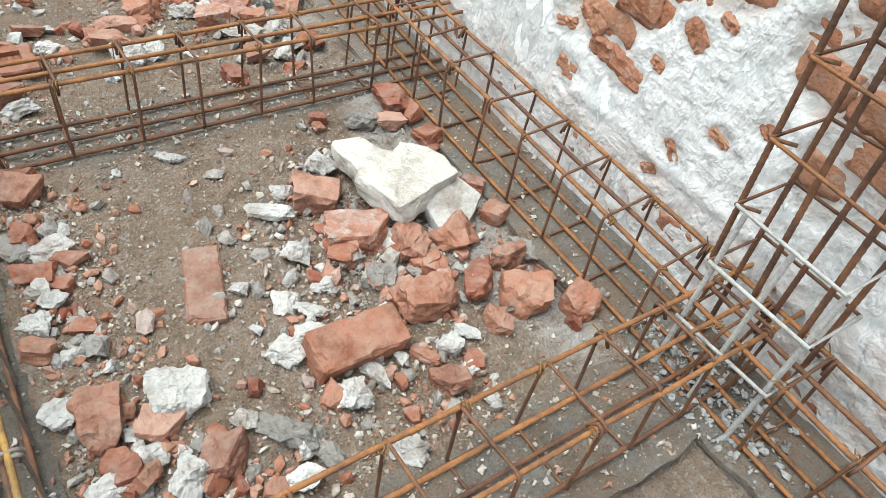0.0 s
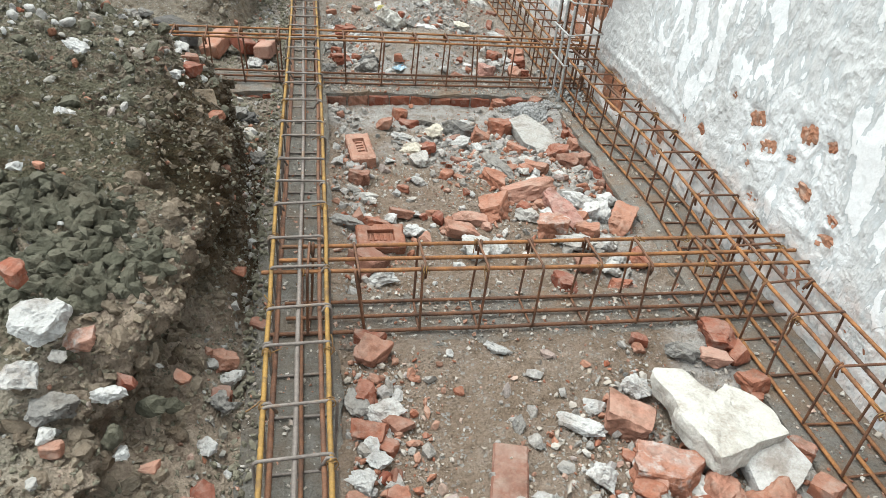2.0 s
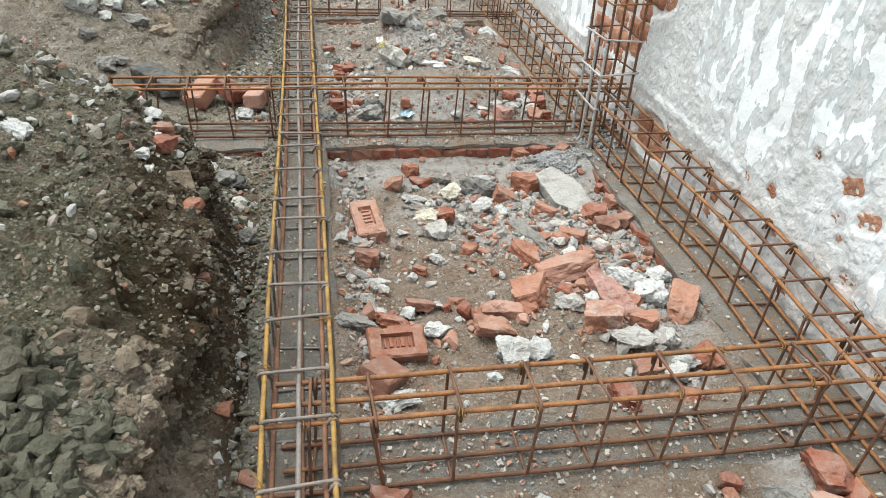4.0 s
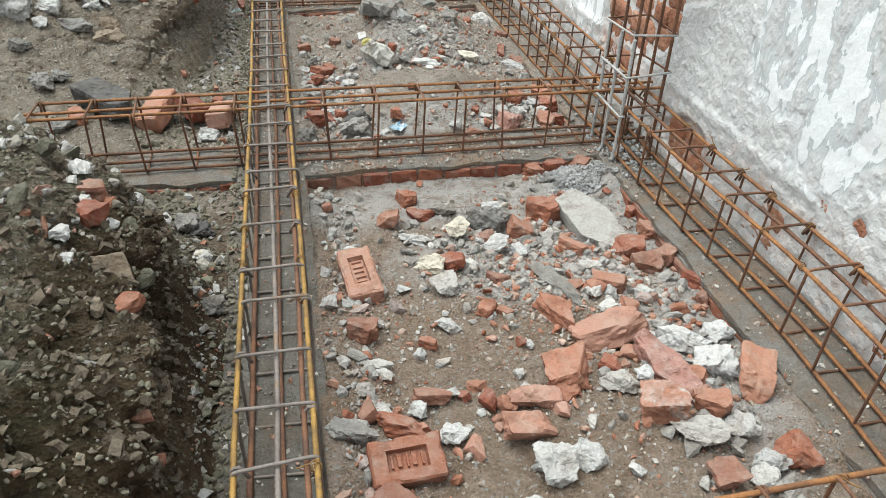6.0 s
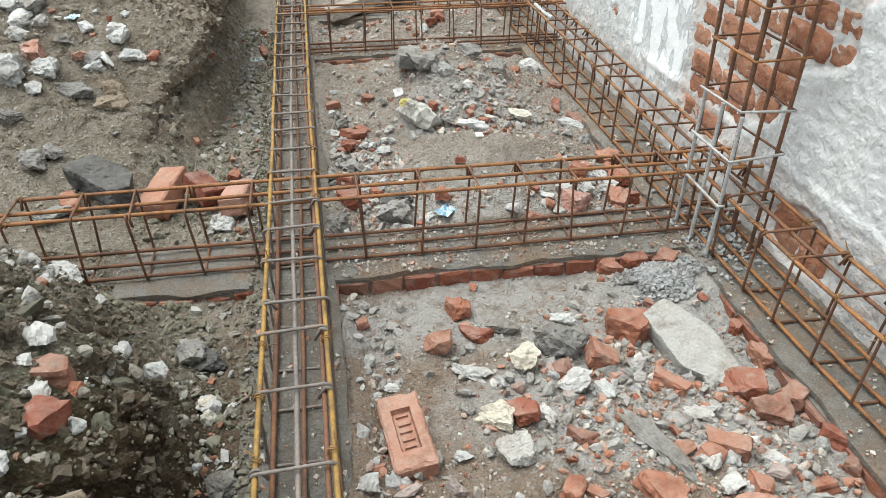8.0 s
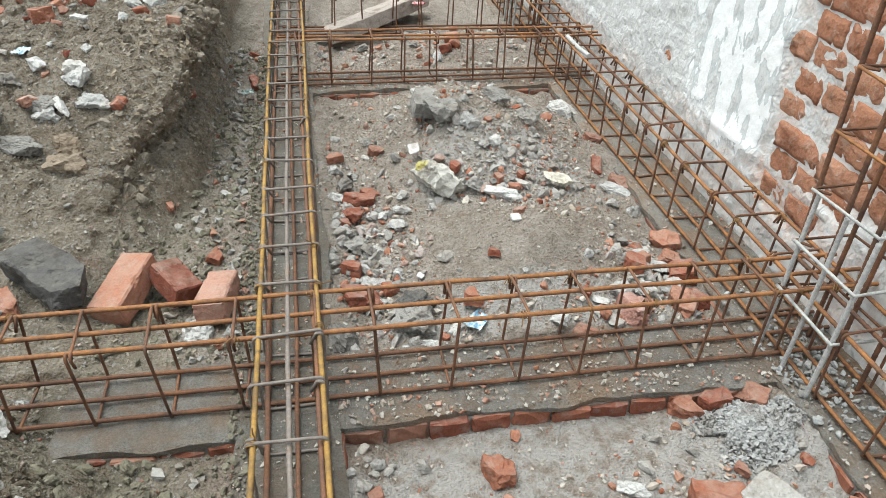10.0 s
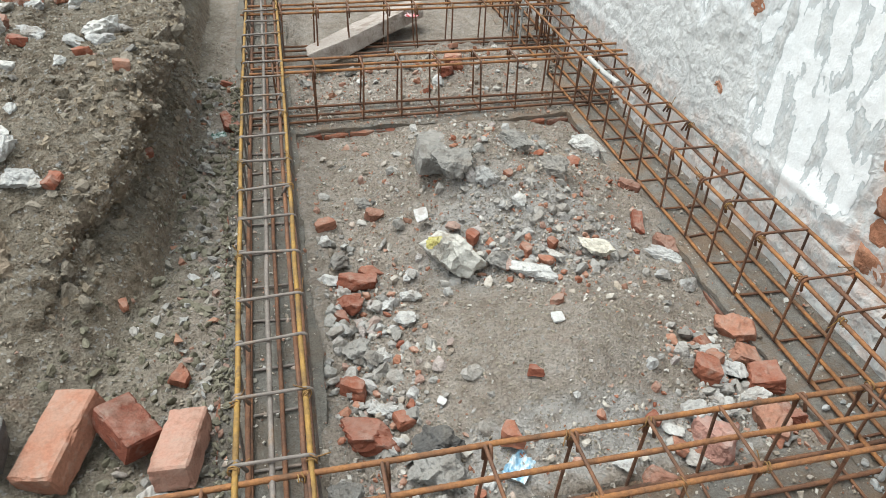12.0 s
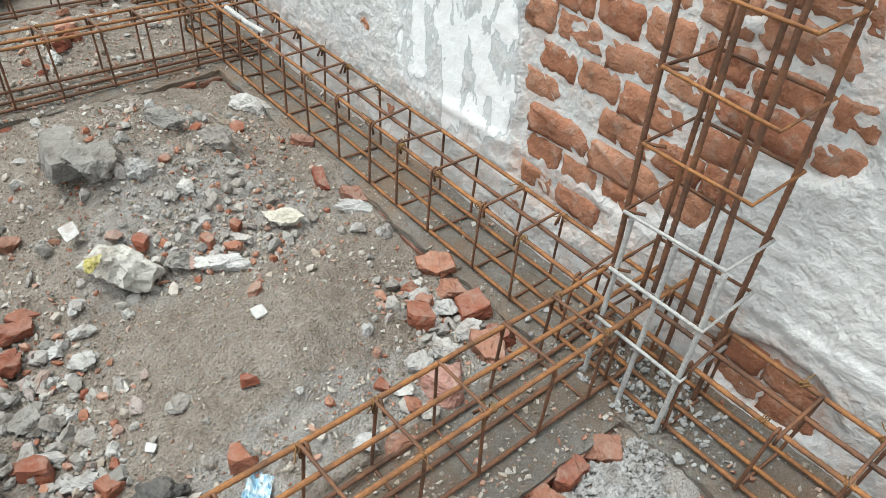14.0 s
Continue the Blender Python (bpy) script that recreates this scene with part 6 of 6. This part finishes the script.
def stuff(name, places, sizes, mat, label, category, seed, sink=0.25, squash=0.7, crumbly=False):
    """Very many little angular stones in one mesh; crumbly ones have a broken, many-faceted skin."""
    r = np.random.RandomState(seed)
    bm = bmesh.new()
    if crumbly:
        bmesh.ops.create_icosphere(bm, subdivisions=1 if len(sizes) > 1400 else 2, radius=0.5)
    else:
        bmesh.ops.create_cube(bm, size=0.72)
        bmesh.ops.triangulate(bm, faces=bm.faces[:])
    v0 = np.array([v.co[:] for v in bm.verts])
    f0 = np.array([[v.index for v in f.verts] for f in bm.faces])
    bm.free()
    n, k = len(sizes), len(v0)
    if crumbly:
        # each stone is cut by six random planes, then roughened
        v = np.repeat(v0[None], n, 0)
        for _ in range(6):
            d = r.randn(n, 1, 3)
            d /= np.linalg.norm(d, axis=2, keepdims=True)
            over = np.maximum((v * d).sum(2, keepdims=True) - r.uniform(0.22, 0.42, (n, 1, 1)), 0)
            v = v - d * over
        v = v * (1 + 0.34 * (r.rand(n, k, 1) - 0.5)) * 1.2
    else:
        v = v0[None] * (1 + 0.75 * (r.rand(n, k, 1) - 0.5)) + 0.11 * r.randn(n, k, 3)
    v = v * np.stack([r.uniform(0.9, 1.5, n), r.uniform(0.7, 1.1, n), r.uniform(0.45, 1.0, n) * squash + 0.1], 1)[:, None]
    q = r.randn(n, 4)
    q[:, 1:3] *= 0.6
    q /= np.linalg.norm(q, axis=1, keepdims=True)
    w, x, y, z = q.T
    R = np.stack([1 - 2 * (y * y + z * z), 2 * (x * y - z * w), 2 * (x * z + y * w), 2 * (x * y + z * w), 1 - 2 * (x * x + z * z), 2 * (y * z - x * w),
                  2 * (x * z - y * w), 2 * (y * z + x * w), 1 - 2 * (x * x + y * y)], 1).reshape(n, 3, 3)
    v = np.einsum("nij,nkj->nki", R, v) * sizes[:, None, None]
    pos = np.array(places)
    pos[:, 2] += sizes * sink
    v = (v + pos[:, None]).reshape(-1, 3)
    f = (f0[None] + k * np.arange(n)[:, None, None]).reshape(-1, 3)
    me = bpy.data.meshes.new(name)
    me.vertices.add(len(v))
    me.vertices.foreach_set("co", v.astype(np.float32).ravel())
    me.loops.add(f.size)
    me.loops.foreach_set("vertex_index", f.astype(np.int32).ravel())
    me.polygons.add(len(f))
    me.polygons.foreach_set("loop_start", np.arange(0, f.size, 3, dtype=np.int32))
    me.polygons.foreach_set("use_smooth", np.zeros(len(f), bool))
    me.update()
    ob = data_ob(name, me, mat)
    return tagged(ob, label, category, kind="stuff")


r = np.random.RandomState(9)


def on_ground(xs, ys):
    return np.stack([xs, ys, ground_at(xs, ys)], 1)


def crowd_places(n, test, x0, x1, y0, y1, power=1.0):
    out = []
    while len(out) < n:
        x, y = r.uniform(x0, x1), r.uniform(y0, y1)
        if test(x, y):
            out.append((x, y))
    a = np.array(out)
    return on_ground(a[:, 0], a[:, 1])


def mortar_crowd(x, y):
    """Where broken mortar lies thick: along the left band, at the back of the second bay, by the brick piles."""
    d = 0.9 * math.exp(-((x - 0.10) / 0.10) ** 2 - ((y - 3.78) / 0.36) ** 2) + 0.35 * math.exp(-((x - 0.05) / 0.07) ** 2) * (y < 3.1)
    d += 0.6 * math.exp(-((x - 0.62) / 0.30) ** 2 - ((y - 2.62) / 0.22) ** 2) + 0.5 * math.exp(-((x - 0.80) / 0.14) ** 2 - ((y - 2.2) / 0.4) ** 2)
    d += 0.5 * math.exp(-((x - 0.60) / 0.22) ** 2 - ((y - 0.92) / 0.28) ** 2) + 0.6 * math.exp(-((x - 0.60) / 0.22) ** 2 - ((y - 4.12) / 0.12) ** 2)
    return d + 0.5 * math.exp(-((x - 0.84) / 0.1) ** 2 - ((y - 3.55) / 0.14) ** 2) + 0.10 * math.exp(-((x - 0.5) / 0.3) ** 2 - ((y - 4.4) / 0.3) ** 2)


n = 2600
stuff("mortar_rubble", crowd_places(n, lambda x, y: not covered(x, y) and r.rand() < mortar_crowd(x, y), LEFT_X1, 1.0, 0.45, 4.9), 0.007 + 0.034 * r.rand(n) ** 2.8,
      piece_material("broken_mortar", [(0.0, (0.50, 0.48, 0.44)), (0.3, (0.68, 0.66, 0.62)), (0.6, (0.58, 0.54, 0.49)), (0.85, (0.80, 0.79, 0.77)), (1.0, (0.60, 0.34, 0.25))], (0.50, 0.45, 0.39), 0.5, 1.0, island=True, tone=0.58),
      "crumbled grey-white mortar strewn between brick pieces", "rubble", 12, 0.2, 0.85, True)
n = 28000
stuff("gravel", crowd_places(n, lambda x, y: not covered(x, y) and r.rand() < crowd(x, y) - 0.12, LEFT_X1, 1.0, 0.4, 5.7), 0.0019 + 0.009 * r.rand(n) ** 4, M_GRIT, "mixed mortar crumbs and brick chips strewn over sandy soil", "gravel", 1)
n = 1500
stuff("rubble", crowd_places(n, lambda x, y: not covered(x, y) and r.rand() < crowd(x, y) - 0.15, LEFT_X1, 1.0, 0.4, 5.6), 0.008 + 0.021 * r.rand(n) ** 2.6, M_GRIT, "thumb-sized mortar and brick rubble", "rubble", 2, crumbly=True)
n = 17000
out_side = (GX < LEFT_X0 - 0.02) & (GX > -1.35) & (GY > 0.35) & (GY < 6.0) & ~((GY > 3.12) & (GY < 3.4) & (GX > -0.62))
stuff("heap_gravel", on_sheet(n, out_side & (GY < 3.3), 31), 0.0032 + 0.0095 * r.rand(n) ** 3.2, M_HEAPGRIT, "clay crumbs and small stones on the spoil heaps", "gravel", 3, squash=1.1, crumbly=True)
n = 22000
stuff("loam_gravel", on_sheet(n, out_side & (GY >= 3.3), 32), 0.0022 + 0.009 * r.rand(n) ** 4.5, M_LOAMGRIT, "tan soil crumbs and small stones on the far spoil heap", "gravel", 3)
n = 800
stuff("clay_clods", crowd_places(n, lambda x, y: ground_smooth(x, y) > 0.1 and (r.rand() < 0.02 or math.hypot((x + 0.66) / 0.26, (y - 1.40) / 0.17) < 1), -1.1, -0.36, 0.9, 2.6), 0.012 + 0.034 * r.rand(n) ** 1.6, M_CLOD, "dark damp clods of dug clay", "clay clods", 4, 0.2, 0.9, True)
n = 1100
stuff("trench_rubble", crowd_places(n, lambda x, y: ground_smooth(x, y) < 0.06 and not covered(x, y), -0.62, LEFT_X0, 0.6, 5.6), 0.005 + 0.022 * r.rand(n) ** 3, M_HEAPGRIT, "stones and brick chips on the trench floor", "rubble", 5, crumbly=True)
n = 3600
a, rr = r.uniform(0, 2 * math.pi, n), r.rand(n) ** 0.7
rr = rr * (1 + 0.28 * np.sin(3 * a + 1) + 0.2 * np.sin(5 * a))
stuff("crushed_mortar", on_ground(0.88 + 0.13 * rr * np.cos(a), 3.03 + 0.10 * rr * np.sin(a)) + np.stack([0 * a, 0 * a, 0.03 * (1 - rr)], 1), 0.003 + 0.009 * r.rand(n) ** 2,
      piece_material("crushed_mortar", [(0.0, (0.50, 0.50, 0.49)), (1.0, (0.64, 0.64, 0.63))], (0.5, 0.48, 0.45), 0.3, 0.8, island=True), "small heap of crushed grey mortar", "mortar", 6)
n = 9000
bx = np.concatenate([r.uniform(LEFT_X0, LEFT_X1, n // 4), r.uniform(RIGHT_X0, WALL_X - 0.01, n // 4), r.uniform(LEFT_X1, RIGHT_X0, n // 2)])
cross_rows = np.array([CROSS[k] for k in "zabc"])[r.randint(0, 4, n // 2)]
by = np.concatenate([r.uniform(0.3, 5.6, n // 2), cross_rows[:, 0] + (cross_rows[:, 1] - cross_rows[:, 0]) * r.rand(n // 2)])
stuff("band_crumbs", np.stack([bx, by, np.full(n, 0.001)], 1), 0.003 + 0.010 * r.rand(n) ** 3.5, M_GRIT, "crumbs of mortar and brick lying on the concrete bands", "gravel", 7)
face = (steep > 0.4) & (GX > -0.62) & (GX < LEFT_X0) & (GY > 0.7) & (GY < 5.6)
dry_face, damp_face = face & ((GY < 1.75) | (GY > 3.4)), face & (GY >= 1.75) & (GY < 3.1)
stuff("earth_lumps", on_sheet(4500, dry_face, 33), 0.003 + 0.020 * r.rand(4500) ** 4,
      piece_material("brown_earth", [(0.0, (0.32, 0.26, 0.185)), (0.5, (0.48, 0.39, 0.285)), (1.0, (0.39, 0.33, 0.245))], (0.56, 0.465, 0.355), 0.5, 1.2, island=True), "brown lumps of earth breaking from the heap's flank", "earth", 8, 0.05, 1.0)
M_DAMP = piece_material("damp_earth", [(0.0, (0.20, 0.155, 0.11)), (0.5, (0.27, 0.215, 0.155)), (1.0, (0.33, 0.275, 0.205))], (0.36, 0.30, 0.225), 0.4, 1.2, island=True, tone=0.46)
stuff("clay_lumps", on_sheet(4000, damp_face, 34), 0.003 + 0.020 * r.rand(4000) ** 4, M_DAMP, "damp brown clay lumps breaking from the heap's flank", "earth", 9, 0.05, 1.0)
crest = (GX < -0.40) & (GX > -1.2) & (GY > 2.2) & (GY < 3.3) & (GZ > 0.12)
M_RUBBLE = piece_material("mixed_rubble", [(0.0, (0.78, 0.77, 0.74)), (0.35, (0.60, 0.58, 0.54)), (0.6, (0.42, 0.38, 0.31)), (0.82, (0.72, 0.69, 0.63)), (0.9, (0.52, 0.22, 0.13)), (1.0, (0.60, 0.33, 0.22))], (0.50, 0.46, 0.38), 0.4, 0.8, island=True, tone=0.56)
stuff("heap_stones", on_sheet(420, crest, 41), 0.009 + 0.026 * r.rand(420) ** 2, M_RUBBLE, "pale mortar lumps and stones strewn over the spoil heap's crest", "rubble", 21, 0.2, 0.85, True)
near_top = (GX < -0.42) & (GX > -1.1) & (GY > 0.6) & (GY < 2.3) & (GZ > 0.15)
stuff("heap_pebbles", on_sheet(200, near_top, 42), 0.006 + 0.016 * r.rand(200) ** 2, M_RUBBLE, "scattered pale pebbles on the clay spoil heap", "rubble", 22, 0.2, 0.85, True)
n = 1500
stuff("brick_crumbs", crowd_places(n, lambda x, y: not covered(x, y) and (y < 3.2 or r.rand() < 0.35) and r.rand() < crowd(x, y) - 0.3, LEFT_X1, 1.0, 0.4, 4.9), 0.006 + 0.022 * r.rand(n) ** 2.4,
      piece_material("brick_crumb", [(0.0, (0.46, 0.16, 0.09)), (0.5, (0.58, 0.27, 0.17)), (1.0, (0.62, 0.36, 0.26))], (0.58, 0.47, 0.38), 0.5, 0.5, island=True, tone=0.58), "red brick crumbs strewn through the rubble", "rubble", 23, 0.2, 0.85, True)
n = 2200
side_y = r.uniform(0.4, 5.4, n)
stuff("band_soil", np.stack([LEFT_X0 - 0.008 + 0.055 * r.rand(n) ** 1.6, side_y, np.full(n, 0.002)], 1), 0.004 + 0.016 * r.rand(n) ** 2.5, M_HEAPGRIT, "soil crumbs fallen onto the edge of the long concrete band", "earth", 25, 0.2, 0.8, True)
n = 900
cy = np.where(r.rand(n) < 0.5, 3.17, 0.30) + 0.11 * r.randn(n)
stuff("cement_splash", np.stack([np.clip(1.10 + 0.055 * r.randn(n), 1.02, 1.22), cy, np.full(n, 0.003)], 1), 0.004 + 0.014 * r.rand(n) ** 2.5,
      piece_material("cement_crumb", [(0.0, (0.50, 0.51, 0.50)), (1.0, (0.68, 0.69, 0.68))], (0.48, 0.46, 0.43), 0.3, 0.8, island=True), "grey cement crumbs round the feet of the column bars", "mortar", 24, 0.2, 0.8, True)
M_EARTH = piece_material("cut_earth", [(0.0, (0.36, 0.28, 0.20)), (0.5, (0.52, 0.41, 0.30)), (1.0, (0.42, 0.35, 0.26))], (0.60, 0.49, 0.37), 0.5, 1.2, island=True, tone=0.40)
M_LOAM = piece_material("loam_clod", [(0.0, (0.40, 0.345, 0.27)), (1.0, (0.55, 0.48, 0.385))], (0.58, 0.51, 0.42), 0.5, 1.2, island=True, tone=0.50)
for where, mat, words, k, n in ((face & (GY < 1.62), M_EARTH, "brown clods of earth cracking from the heap's edge", 51, 420), (face & (GY > 3.8), M_LOAM, "tan clods of loam along the far heap's broken edge", 53, 500)):
    stuff("edge_clods", on_sheet(n, where, k), 0.010 + 0.034 * r.rand(n) ** 2.6, mat, words, "earth clods", k, -0.10, 1.0, True)
mound = (GX > LEFT_X1 + 0.02) & (GX < RIGHT_X0 - 0.02) & (GY > 3.4) & (GY < 4.95)
stuff("mound_grit", on_sheet(10000, mound, 36), 0.0024 + 0.005 * r.rand(10000) ** 2.5, M_LOAMGRIT, "fine tan grit covering the rubble mound", "gravel", 11)
floor_strip = (GX < LEFT_X0 - 0.01) & (GX > -0.42) & (GZ < 0.05) & (GY > 0.5) & (GY < 5.6)
stuff("trench_stones", on_sheet(900, floor_strip, 35), 0.005 + 0.024 * r.rand(900) ** 2.8, M_RUBBLE, "small stones and brick chips strewn along the trench", "rubble", 10, 0.2)

# ---- bare bricks of the wall ----
FACES = [(l, h, eroded_face(400 + i, l, h)) for i, (l, h) in enumerate([(0.116, 0.073)] * 7 + [(0.19, 0.073)] * 3 + [(0.14, 0.071)] * 3)]
SMALL = [eroded_face(440 + i, 0.075, 0.052) for i in range(9)]
for me in SMALL:
    me.polygons.foreach_set("use_smooth", [False] * len(me.polygons))
rng = random.Random(12)
for row in range(16):
    z = 0.045 + row * 0.078
    y = -0.2 + rng.uniform(0, 0.1)
    while y < 5.0:
        l, h, me = rng.choice(FACES)
        y += l / 2
        m = 0.0
        for cy, cz, ry, rz in BARE:
            m = max(m, 1.12 - math.hypot((y - cy) / ry, (z - cz) / rz) - 0.3 * float(fbm(y, z, 0.1, 3, 5)))
        ledge = row == 2 and rng.random() < 0.16 or row < 2 and rng.random() < 0.42
        if m > 0 and rng.random() < 0.93 or ledge:
            ob = data_ob("brick", me, None, wall)
            ob.matrix_basis = pose(WALL_X + 0.0155 + rng.gauss(0, 0.002) - (0.003 if ledge else 0), y, z + rng.gauss(0, 0.003), rng.gauss(0, 1.5), rng.gauss(0, 2), rng.gauss(0, 2))
        y += l / 2 + 0.004
for cy, cz, r in SPOTS:
    me = rng.choice(SMALL)
    ob = data_ob("brick", me, None, wall)
    s = r / 0.068
    ob.matrix_basis = pose(WALL_X + 0.0085, cy, cz, rng.uniform(-40, 40), 0, 0) @ Matrix.Diagonal((0.9, s * rng.uniform(0.7, 1.15), s * rng.uniform(0.55, 0.95), 1))
